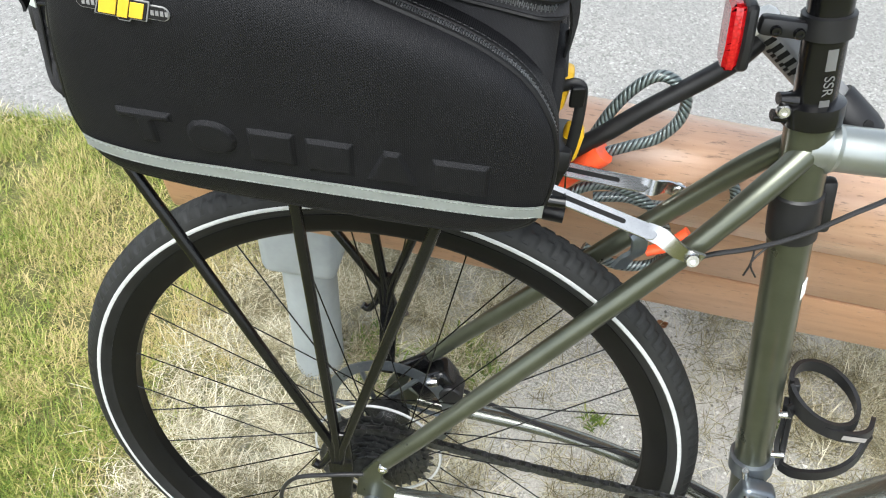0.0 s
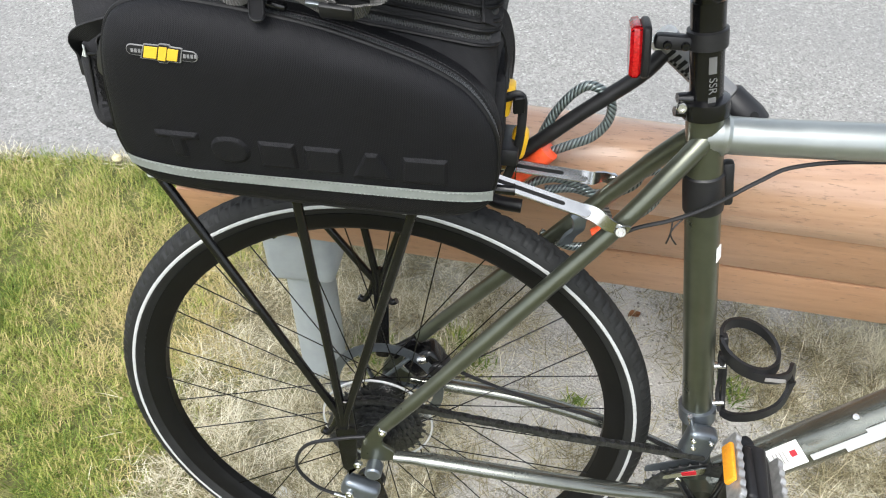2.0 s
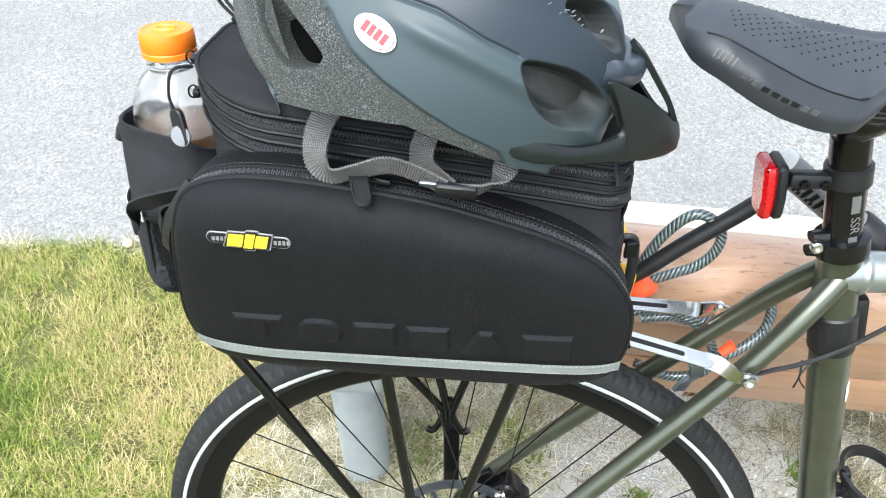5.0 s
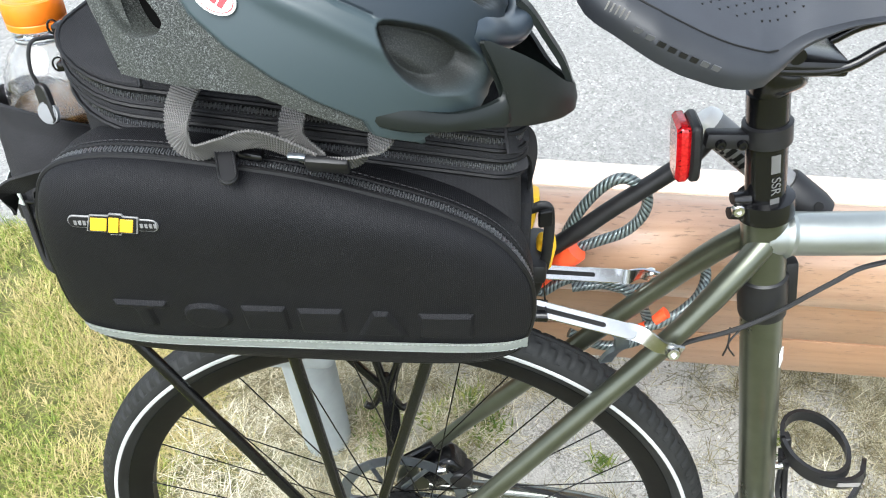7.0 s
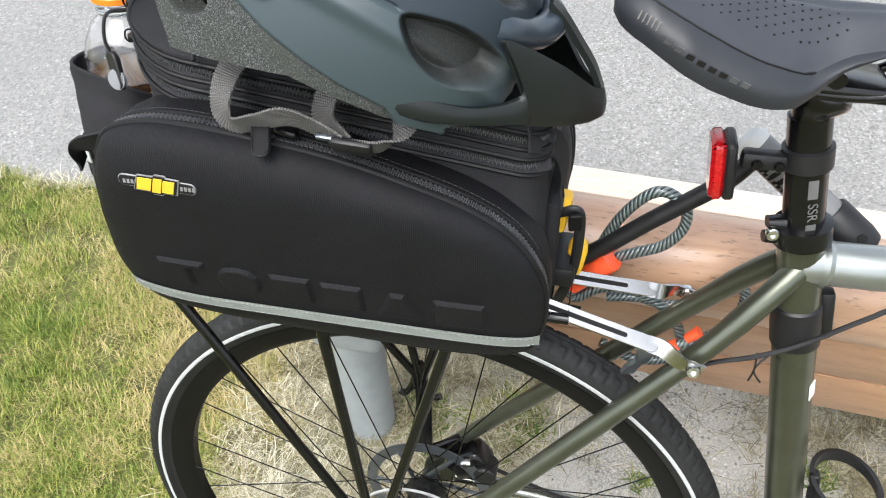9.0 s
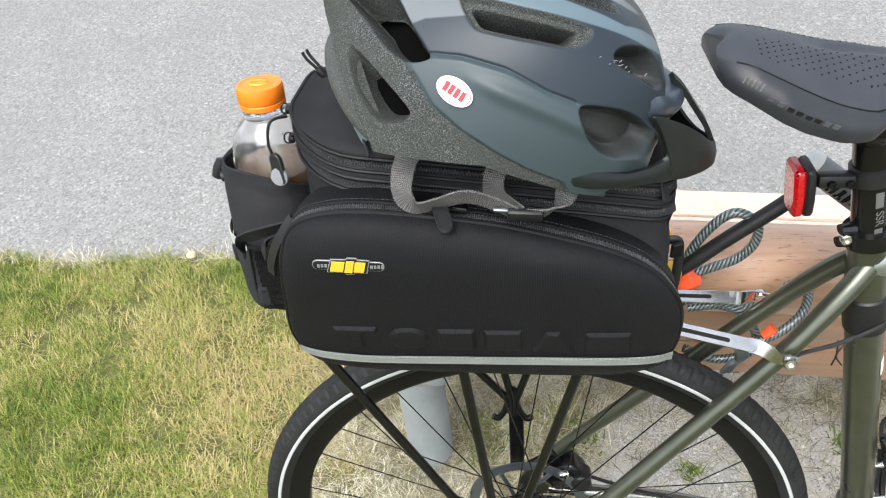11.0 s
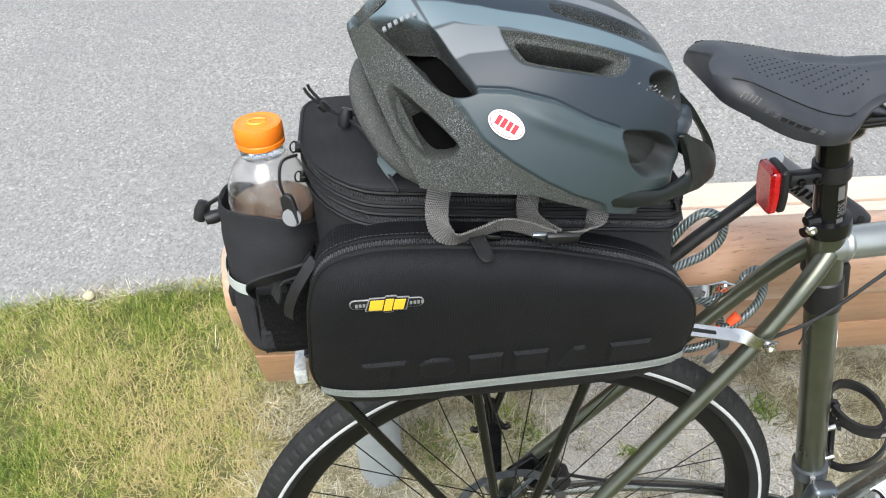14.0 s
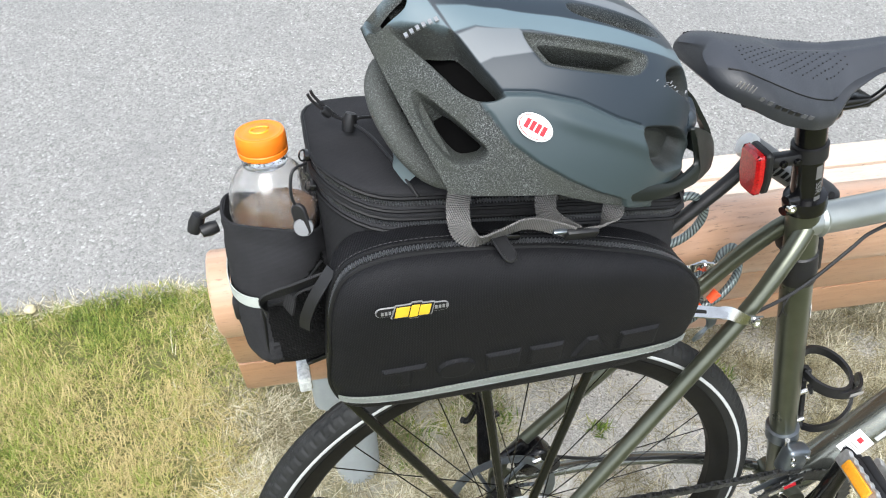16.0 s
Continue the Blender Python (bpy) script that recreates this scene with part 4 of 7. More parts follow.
part("brake_hose", bar(spline([(0.08, 0.055, 0.385), (0.13, 0.06, 0.358), (0.2, 0.058, 0.336), (0.31, 0.05, 0.317), (0.4, 0.03, 0.3)], 6), 0.0026, 8), BLACK_PLASTIC, caliper)

# cranks, front derailleur, pedal
crank = part("crankset", lathe([(0.016, -0.006), (0.02, -0.004), (0.02, 0.004), (0.016, 0.006)], (0.43, -0.07, 0.278), (0, 1, 0), 24), BLACK_METAL, bicycle, "black crank with chainring")
ring_out = []
for k in range(44):
    for f, q in ((0.0, 0.97), (0.3, 0.97), (0.5, 1.02), (0.7, 0.97)):
        a = 2 * math.pi * (k + f) / 44
        ring_out.append((0.089 * q * math.cos(a), 0.089 * q * math.sin(a)))


def ring_plate(outline, inner, centre, th):
    """A flat toothed ring, open inside."""
    bm = bmesh.new()
    c = Vector(centre)
    rows = []
    for r, side in ((None, -1), (None, 1), (inner, 1), (inner, -1)):
        rows.append([])
        for x, z in outline:
            k = 1.0 if r is None else r / math.hypot(x, z)
            rows[-1].append(bm.verts.new(c + Vector((x * k, side * th / 2, z * k))))
    n = len(outline)
    for a, b in zip(rows, rows[1:] + rows[:1]):
        for k in range(n):
            bm.faces.new((a[k], a[(k + 1) % n], b[(k + 1) % n], b[k]))
    bmesh.ops.recalc_face_normals(bm, faces=bm.faces)
    return bm


part("chainring", ring_plate(ring_out, 0.069, (0.43, -0.045, 0.278), 0.003), GREASY, crank, smooth=False)
part("inner_chainring", ring_plate([(x * 0.8, z * 0.8) for x, z in ring_out], 0.056, (0.43, -0.037, 0.278), 0.003), GREASY, crank, smooth=False)
for k in range(5):
    a = radians(54 + 72 * k)
    part("spider_arm", bar([(0.43 + 0.012 * math.cos(a), -0.056, 0.278 + 0.012 * math.sin(a)), (0.43 + 0.045 * math.cos(a), -0.051, 0.278 + 0.045 * math.sin(a)), (0.43 + 0.072 * math.cos(a), -0.046, 0.278 + 0.072 * math.sin(a))], [0.012, 0.0085, 0.007], 14, flat=0.6), BLACK_METAL, crank)
    part("chainring_bolt", bolt((0.43 + 0.07 * math.cos(a), -0.0505, 0.278 + 0.07 * math.sin(a)), (0, -1, 0), 0.005, 0.002), STEEL, crank)
part("crank_arm", bar(spline([(0.43, -0.072, 0.278), (0.434, -0.078, 0.36), (0.438, -0.086, 0.452)], 4), [0.017, 0.0155, 0.0145, 0.014, 0.0135, 0.013, 0.0128, 0.0128, 0.013], 18, flat=0.62), BLACK_METAL, crank)
pedal = part("pedal", bar([(0.438, -0.094, 0.452), (0.438, -0.175, 0.452)], [0.0105, 0.008], 16), BLACK_PLASTIC, bicycle, "black pedal with toothed alloy cage and amber reflector")
PEDAL_AT = Matrix.Translation((0.436, -0.137, 0.455)) @ pose(0, 0, 0, 0, 28, -6)
PX, PY, PZ = (PEDAL_AT.to_3x3() @ Vector(q) for q in ((1, 0, 0), (0, 1, 0), (0, 0, 1)))
for dx in (-0.029, 0.029):
    edge = []
    for k in range(15):
        edge.append((-0.042 + 0.006 * k, 0.0105 + (0.0022 if k % 2 else 0)))
    edge += [(0.042, -0.0105), (-0.042, -0.0105)]
    part("cage_plate", plate(edge, PEDAL_AT @ Vector((dx, 0, 0)), PY, PZ, 0.0075, 0.0008), PEDAL_ALLOY, pedal, "pale toothed alloy side plate", smooth=False)
    part("reflector", block((0.006, 0.05, 0.015), PEDAL_AT @ Matrix.Translation((dx * 1.27, 0, 0.002 if dx < 0 else -0.006)), 0.002), AMBER, pedal)
part("end_plate", plate(eased([(-0.033, -0.009), (0.033, -0.009), (0.033, 0.009), (0.012, 0.006), (-0.012, 0.006), (-0.033, 0.009)], 0.003), PEDAL_AT @ Vector((0, -0.0435, 0)), PX, PZ, 0.008, 0.001), PEDAL_ALLOY, pedal)
part("pedal_body", block((0.034, 0.07, 0.016), PEDAL_AT @ Matrix.Translation((0, 0.002, 0)), 0.005, 3), BLACK_PLASTIC, pedal)
part("centre_ridge", bar([PEDAL_AT @ Vector((0, 0.034, 0.006)), PEDAL_AT @ Vector((0, -0.036, 0.006))], [0.0095, 0.007], 16), BLACK_PLASTIC, pedal)
fd = part("front_derailleur", lathe([(0.0186, -0.011), (0.0225, -0.01), (0.0225, 0.01), (0.0186, 0.011)], seat_line(0.412), (-0.197, 0, 1), 28), GUNMETAL, bicycle, "grey front derailleur")
part("linkage", block((0.036, 0.024, 0.05), Matrix.Translation((0.404, -0.033, 0.388)) @ pose(0, 0, 0, 0, 8, 0), 0.007, 3), GUNMETAL, fd)
part("cable_arm", bar([(0.392, -0.028, 0.415), (0.386, -0.032, 0.432)], 0.0034, 10), STEEL, fd)
for dx, dz in ((0.0, 0.0), (0.002, -0.012), (0.022, -0.002)):
    part("screw", bolt((0.394 + dx, -0.046, 0.404 + dz), (0, -1, 0), 0.0034, 0.002), STEEL, fd)
part("guide_plate", plate(eased([(-0.036, -0.005), (0.014, -0.004), (0.02, 0.008), (0.0, 0.006), (-0.034, 0.001)], 0.003), (0.402, -0.05, 0.35), (1, 0, 0.35), (0, 0, 1), 0.002), STEEL, fd)
part("red_mark", plate(eased([(-0.01, -0.003), (0.008, -0.003), (0.008, 0.003), (-0.01, 0.003)], 0.001), (0.4, -0.0516, 0.351), (1, 0, 0.35), (0, 0, 1), 0.001), RED_INK, fd)
part("inner_plate", plate(eased([(-0.055, -0.008), (0.02, -0.005), (0.028, 0.014), (0.0, 0.011), (-0.053, 0.002)], 0.004), (0.4, -0.036, 0.35), (1, 0, 0.3), (0, 0, 1), 0.002), GUNMETAL, fd)


# labels on the down tube
def on_down(s, w, y=-0.0282):
    d = Vector((0.714, 0, 0.7))
    return Vector((0.556, y, 0.382)) + d * s + Vector((-0.7, 0, 0.714)) * w


UPN = (-0.7, 0.72, 0.714)
dlabel = part("warning_label", plate([(-0.021, -0.015), (0.021, -0.015), (0.021, 0.015), (-0.021, 0.015)], on_down(-0.036, 0.0175, -0.0222), (0.714, 0, 0.7), UPN, 0.0006), WHITE, frame_ob, "white paper label with print")
part("printed_bar", plate([(-0.004, -0.004), (0.004, -0.004), (0.004, 0.004), (-0.004, 0.004)], on_down(-0.026, 0.0185, -0.022), (0.714, 0, 0.7), UPN, 0.0008), RED_INK, dlabel)
for k in range(4):
    part("printed_bar", plate([(-0.0007, -0.008), (0.0007, -0.008), (0.0007, 0.008), (-0.0007, 0.008)], on_down(-0.037 - 0.0045 * k, 0.0182, -0.0222), (0.714, 0, 0.7), UPN, 0.0008), GREY_INK, dlabel)
for s0, s1_, w0, w1 in ((-0.01, 0.03, -0.005, 0.003), (0.03, 0.062, -0.011, 0.003), (0.062, 0.1, -0.011, 0.008)):
    part("pale_stripe", plate([(s0, w0), (s1_, w0), (s1_, w1), (s0, w1)], on_down(0, 0.007, -0.0275), (0.714, 0, 0.7), (-0.7, 0.3, 0.714), 0.0012), TAPE, frame_ob)
part("boss_bolt", bolt(on_down(0.06, 0.024, -0.012), (-0.6, -0.5, 0.6), 0.0045, 0.003), STEEL, frame_ob)

# bottle cage on the seat tube
cage = part("bottle_cage", plate(eased([(-0.005, -0.052), (0.005, -0.052), (0.005, 0.05), (-0.005, 0.05)], 0.002), (0.4265, 0.008, 0.455), (0.2, 0.98, 0), (-0.197, 0, 1), 0.006, 0.001), BLACK_PLASTIC, bicycle, "black plastic bottle cage")


def cage_ring(z, x, lo, hi, tilt, r=0.037):
    pts = []
    for k in range(29):
        a = radians(lo + (hi - lo) * k / 28)
        pts.append(Vector((x + r * math.cos(a), r * math.sin(a), z - 0.197 * r * math.cos(a) + tilt * math.sin(a))))
    return ribbon(pts, 0.013, 0.0042, (-0.197, 0, 1))


part("upper_arm", cage_ring(0.523, 0.439, 178, -178, 0.007, 0.034), BLACK_PLASTIC, cage)
sweep = [(0.41, -0.016, 0.506)]
for k in range(6):
    a = radians(205 + 29 * k)
    sweep.append((0.449 + 0.042 * math.cos(a), 0.036 * math.sin(a), 0.51 - 0.006 * math.cos(a)))
sweep += [(0.501, 0.003, 0.472), (0.49, -0.012, 0.447), (0.464, -0.024, 0.437), (0.44, -0.018, 0.424), (0.43, -0.002, 0.415)]
part("lower_arm", ribbon(spline(sweep, 4), 0.012, 0.0042, (-0.197, 0, 1)), BLACK_PLASTIC, cage)
part("inner_arm", ribbon(spline([(0.43, -0.002, 0.416), (0.424, 0.01, 0.436), (0.422, 0.014, 0.462), (0.412, 0.008, 0.5)], 4), 0.01, 0.005, (0.3, 0.95, 0)), BLACK_PLASTIC, cage)
part("back_tab", plate(eased([(-0.006, -0.012), (0.006, -0.012), (0.006, 0.012), (-0.006, 0.012)], 0.002), (0.41, 0.0, 0.525), (0, 1, 0), (-0.197, 0, 1), 0.006, 0.001), BLACK_PLASTIC, cage)
part("printed_bar", plate([(-0.012, -0.0025), (0.012, -0.0025), (0.012, 0.0025), (-0.012, 0.0025)], (0.463, -0.0375, 0.5095), (1, 0.15, -0.12), (-0.197, 0, 1), 0.0008), GREY_INK, cage)

# gear cable along the seat tube top
part("gear_cable", bar(spline([(0.25, -0.03, 0.67), (0.275, -0.032, 0.692), (0.31, -0.03, 0.705), (0.345, -0.025, 0.722), (0.385, -0.02, 0.752), (0.42, -0.012, 0.768), (0.5, -0.004, 0.776), (0.7, 0, 0.785)], 6), 0.0022, 8), BLACK_PLASTIC, frame_ob)
for dx, bend in ((0.0, 0.006), (0.01, -0.004)):
    part("cable_tie_tail", bar(spline([(0.312 + dx, -0.025, 0.705), (0.306 + dx + bend, -0.03, 0.69), (0.31 + dx, -0.03, 0.676)], 5), 0.0009, 6), BLACK_PLASTIC, frame_ob)

# tail light on the post
lamp = part("tail_light", plate(eased([(-0.0135, -0.0255), (0.0135, -0.0255), (0.018, -0.004), (0.017, 0.026), (-0.017, 0.026), (-0.018, -0.004)], 0.005), (0.2565, -0.001, 0.8695), (0, 1, 0), (-0.12, 0, 1), 0.008, 0.002), BLACK_PLASTIC, bicycle, "red tail light on a black bracket")
part("lens", plate(eased([(-0.013, -0.0255), (0.013, -0.0255), (0.0175, -0.004), (0.0165, 0.0255), (-0.0165, 0.0255), (-0.0175, -0.004)], 0.005), (0.2475, -0.001, 0.869), (0, 1, 0), (-0.12, 0, 1), 0.011, 0.003), RED_LENS, lamp, "faceted red lens")
arm = part("bracket_arm", block((0.034, 0.014, 0.014), Matrix.Translation((0.28, -0.004, 0.879)), 0.004, 2), BLACK_PLASTIC, lamp)
part("mount_band", lathe([(0.0157, -0.009), (0.0185, -0.008), (0.0185, 0.008), (0.0157, 0.009)], seat_line(0.884), (-0.197, 0, 1), 28), BLACK_PLASTIC, lamp)
for dx in (0.0, 0.016):
    part("screw", bolt((0.274 + dx, -0.0125, 0.878), (0, -1, 0), 0.004, 0.0025), BLACK_METAL, arm)

# rear rack
rack = part("rear_rack", bar([(-0.205, -0.05, 0.735), (0.15, -0.05, 0.735), (0.15, 0.05, 0.735), (-0.205, 0.05, 0.735)], 0.005, 10, closed=True), BLACK_METAL, bicycle, "black tubular rear rack")
part("deck", block((0.33, 0.075, 0.006), Matrix.Translation((-0.03, 0, 0.738)), 0.002), BLACK_METAL, rack)
NEAR_FOOT, FAR_FOOT = Vector((-0.029, -0.086, 0.415)), Vector((-0.019, 0.086, 0.487))
for foot, s in ((NEAR_FOOT, -1), (FAR_FOOT, 1)):
    for x, off in ((-0.19, -0.012), (-0.06, 0.0), (0.055, 0.012)):
        f2 = foot + Vector((off * 0.5, 0, 0.012))
        top = Vector((x, s * 0.084, 0.722))
        part("leg", bar([top + (top - f2) * 0.09, top, top * 0.5 + f2 * 0.5, f2, foot + Vector((off * 0.3, 0, -0.012))], 0.0052, 12), BLACK_METAL, rack)
part("foot_plate", plate(eased([(-0.01, 0.03), (0.01, 0.03), (0.014, -0.02), (0.012, -0.088), (0.006, -0.096), (-0.006, -0.096), (-0.013, -0.02)], 0.006), (-0.026, -0.086, 0.418), (1, 0, 0), (-0.1, 0, 1), 0.005, 0.001), BLACK_METAL, rack)
part("foot_plate", plate(eased([(-0.01, 0.02), (0.01, 0.02), (0.01, -0.1), (-0.01, -0.1)], 0.006), (-0.014, 0.085, 0.46), (1, 0, 0), (-0.1, 0, 1), 0.005, 0.001), BLACK_METAL, rack)
part("foot_bolt", bolt((-0.012, -0.09, 0.338), (0, -1, 0), 0.0055, 0.003), STEEL, rack)
for s, foot in ((-1, NEAR_FOOT), (1, FAR_FOOT)):
    for g in (-1, 1):
        if s < 0 and g > 0:
            continue
        part("pannier_hook", bar(spline([tuple(foot + Vector((g * 0.002, 0, 0.03))), tuple(foot + Vector((g * 0.008, 0, -0.005))), tuple(foot + Vector((g * 0.018, 0, -0.025))), tuple(foot + Vector((g * 0.026, 0, -0.022)))], 5), 0.0045, 10), BLACK_METAL, rack)
for a, b in (((0.126, -0.043, 0.7425), (0.221, -0.046, 0.7165)), ((0.122, 0.028, 0.7215), (0.222, 0.045, 0.7035))):
    a, b = Vector(a), Vector(b)
    d = (b - a).normalized()
    wide = (0.1, 0.78, 0.62)
    mid = (a + b) / 2
    bar_ob = part("stay", plate(stadium((b - a).length + 0.014, 0.0138, 8), mid, d, wide, 0.0024, 0.0005), CHROME, rack, "polished slotted alloy stay")
    nz = d.cross(Vector(wide)).normalized()
    for q in (-1, 1):
        part("slot", plate(stadium((b - a).length * 0.74, 0.0042, 6), mid - d * 0.008 + nz * q * 0.0009, d, wide, 0.0008), DARK_INK, bar_ob)
    end = Vector((0.2575, -0.0535 if a.y < 0 else 0.0535, 0.704 if a.y < 0 else 0.6975))
    part("twisted_end", ribbon(spline([b - d * 0.002, b + d * 0.012, end - Vector((0.01, 0, -0.003)), end + Vector((0.008, 0, -0.002))], 5), 0.0145, 0.0024, [tuple(Vector(wide).lerp(Vector((0.35, -0.25, 0.9)), min(1, k / 11))) for k in range(16)]), CHROME, bar_ob)
    part("stay_bolt", bolt(end + Vector((0, -0.003 if a.y < 0 else 0.003, 0)), (0, -1 if a.y < 0 else 1, 0.25), 0.0062, 0.005), STEEL, bar_ob)
part("stay_hanger", ribbon(spline([(0.214, -0.033, 0.706), (0.218, -0.034, 0.699), (0.219, -0.033, 0.687), (0.212, -0.031, 0.676), (0.208, -0.029, 0.664)], 5), 0.013, 0.004, (1, 0.35, 0.2)), GUNMETAL, rack, "bent grey metal bracket")
part("rear_reflector", block((0.014, 0.034, 0.02), Matrix.Translation((-0.236, -0.014, 0.708)), 0.003, 2), REFLECTOR, rack, "clear plastic rear reflector")
part("reflector_bracket", block((0.04, 0.03, 0.006), Matrix.Translation((-0.212, 0, 0.727)) @ pose(0, 0, 0, 0, -15, 0), 0.002), BLACK_METAL, rack)
part("deck_stub", bar([(0.082, -0.03, 0.725), (0.082, -0.03, 0.7)], 0.005, 10), BLACK_PLASTIC, rack)

# ---------- trunk bag on the rack ----------
bag = thing("trunk_bag", (-0.03, 0, 0.742), "black nylon trunk bag with moulded panels and grey reflective stripe", "bag")
PANEL = [(-0.2085, 0.79), (-0.2045, 0.84), (-0.1985, 0.885), (-0.184, 0.915), (-0.155, 0.9265), (-0.115, 0.927), (-0.06, 0.9205), (-0.015, 0.913), (0.03, 0.901), (0.075, 0.886),
         (0.107, 0.867), (0.127, 0.84), (0.134, 0.81), (0.132, 0.775), (0.119, 0.748), (0.07, 0.736), (-0.05, 0.737), (-0.15, 0.742), (-0.193, 0.754)]
outline = [(p.x, p.z) for p in spline([(x, 0, z) for x, z in PANEL], 7, True)]
PC = (-0.03, 0.832)
reach = sorted((math.atan2(z - PC[1], x - PC[0]), math.hypot(x - PC[0], z - PC[1])) for x, z in outline)
reach = [(reach[-1][0] - 2 * math.pi, reach[-1][1])] + reach + [(reach[0][0] + 2 * math.pi, reach[0][1])]


def rho_at(x, z):
    """How far out a place lies on the side panel: 0 in its middle, 1 on its edge."""
    a = math.atan2(z - PC[1], x - PC[0])
    return math.hypot(x - PC[0], z - PC[1]) / float(np.interp(a, [q[0] for q in reach], [q[1] for q in reach]))


def rim_y(z):
    """Depth of the panel's edge: it tucks in towards the rack."""
    return 0.107 + 0.019 * max(0.0, min(1.0, (z - 0.745) / 0.1))


def panel_y(x, z, rho):
    """Depth of the moulded face: a flat belly that leans in below and rolls over at the edges."""
    face = 0.1475 - 0.0225 * max(0.0, (0.89 - z) / 0.115) ** 1.15
    return rim_y(z) + (face - rim_y(z)) * max(0.0, 1 - rho ** 7) ** 0.55


def face_y(x, z):
    return panel_y(x, z, min(0.995, rho_at(x, z)))


def side_panel(s):
    bm = bmesh.new()
    rhos = [0.2, 0.4, 0.55, 0.68, 0.76, 0.82, 0.87, 0.91, 0.94, 0.962, 0.978, 0.99, 1.0]
    rings = []
    for r in rhos:
        ring = []
        for x, z in outline:
            px, pz = PC[0] + (x - PC[0]) * r, PC[1] + (z - PC[1]) * r
            ring.append(bm.verts.new((px, s * panel_y(px, pz, r), pz)))
        rings.append(ring)
    # gusset back to the main body, with a sunken seam for the zip
    for inset, back in ((1.0, 0.003), (0.993, 0.005), (0.993, 0.0125), (1.0, 0.0145), (1.004, 0.024), (1.006, 0.036), (0.99, 0.05)):
        rings.append([bm.verts.new((PC[0] + (x - PC[0]) * inset, s * (rim_y(z) - back), PC[1] + (z - PC[1]) * inset)) for x, z in outline])
    n = len(outline)
    c = bm.verts.new((PC[0], s * panel_y(*PC, 0), PC[1]))
    for k in range(n):
        bm.faces.new((c, rings[0][k], rings[0][(k + 1) % n]))
    for a, b in zip(rings, rings[1:]):
        for k in range(n):
            bm.faces.new((a[k], b[k], b[(k + 1) % n], a[(k + 1) % n]))
    bmesh.ops.recalc_face_normals(bm, faces=bm.faces)
    return bm


def stripe_z(x):
    return 0.767 + 0.007 * max(0.0, (-0.13 - x) / 0.075) ** 1.5


def stitches(points, length=0.0026, gap=0.0016, thick=0.00035):
    """A row of short threads along points."""
    p = [Vector(q) for q in points]
    verts, faces, acc = [], [], 0.0
    for a, b in zip(p, p[1:]):
        d = b - a
        ln = d.length
        d.normalize()
        w = d.cross(Vector((0, 1, 0))).normalized() * thick
        o = Vector((0, math.copysign(thick, a.y), 0))
        while acc < ln:
            u, v = a + d * acc, a + d * min(acc + length, ln + length)
            k = len(verts)
            verts += [u - w, v - w, v - w * 0.6 + o, u - w * 0.6 + o, u + w, v + w, v + w * 0.6 + o, u + w * 0.6 + o]
            faces += [(k, k + 1, k + 2, k + 3), (k + 3, k + 2, k + 6, k + 7), (k + 7, k + 6, k + 5, k + 4)]
            acc += length + gap
        acc -= ln
    me = bpy.data.meshes.new("tmp")
    me.from_pydata(verts, [], faces)
    bm = bmesh.new()
    bm.from_mesh(me)
    bpy.data.meshes.remove(me)
    return bm


side_panels = []
for s in (-1, 1):
    panel = part("side_panel", side_panel(s), FABRIC_FACE, bag, "moulded black nylon side panel")
    side_panels.append(panel)
    # reflective stripe with stitching along the lower edge
    st = bmesh.new()
    rows = []
    for k in range(61):
        x = -0.2045 + 0.3365 * k / 60
        col = []
        for j in range(5):
            zz = stripe_z(x) - 0.0062 + 0.0124 * j / 4
            col.append(st.verts.new((x, s * (face_y(x, zz) + 0.0016), zz)))
        rows.append(col)
    for a, b in zip(rows, rows[1:]):
        for j in range(4):
            st.faces.new((a[j], b[j], b[j + 1], a[j + 1]))
    bmesh.ops.solidify(st, geom=st.faces[:], thickness=0.0008)
    stripe = part("reflective_stripe", st, STRIPE, panel, "grey reflective stripe")
    for up in (-0.0046, 0.0046):
        part("stitching", stitches([(x, s * (face_y(x, stripe_z(x) + up) + 0.0024), stripe_z(x) + up) for x in [-0.203 + 0.332 * k / 80 for k in range(81)]]), THREAD, stripe, kind="stuff")
    part("piping", bar([(x, s * (rim_y(z) - 0.001), z) for x, z in outline], 0.0024, 8, closed=True), PIPING, panel)
    part("piping", bar([(PC[0] + (x - PC[0]) * 1.001, s * (rim_y(z) - 0.0155), PC[1] + (z - PC[1]) * 1.001) for x, z in outline], 0.0014, 8, closed=True), PIPING, panel)
    zpath = [(PC[0] + (x - PC[0]) * 0.997, s * (rim_y(z) - 0.0088), PC[1] + (z - PC[1]) * 0.997) for x, z in outline if z > 0.80 or x < -0.19]
    start = min(range(len(zpath)), key=lambda i: (zpath[i][2] if zpath[i][0] < -0.1 else 9))
    zpath = zpath[start:] + zpath[:start]

    def out_normal(c):
        return Vector((c.x - PC[0], s * 0.02, (c.z - PC[1]) * 1.8)).normalized()

    part("zip", zip_teeth(zpath, out_normal, 0.0052, 0.0017), ZIP, panel, "black zip", kind="stuff")
    part("stitching", stitches([(PC[0] + (x - PC[0]) * 1.0065, s * (rim_y(z) - 0.02), PC[1] + (z - PC[1]) * 1.0065) for x, z in outline if z > 0.84 and x > -0.19]), DULL_THREAD, panel, kind="stuff")

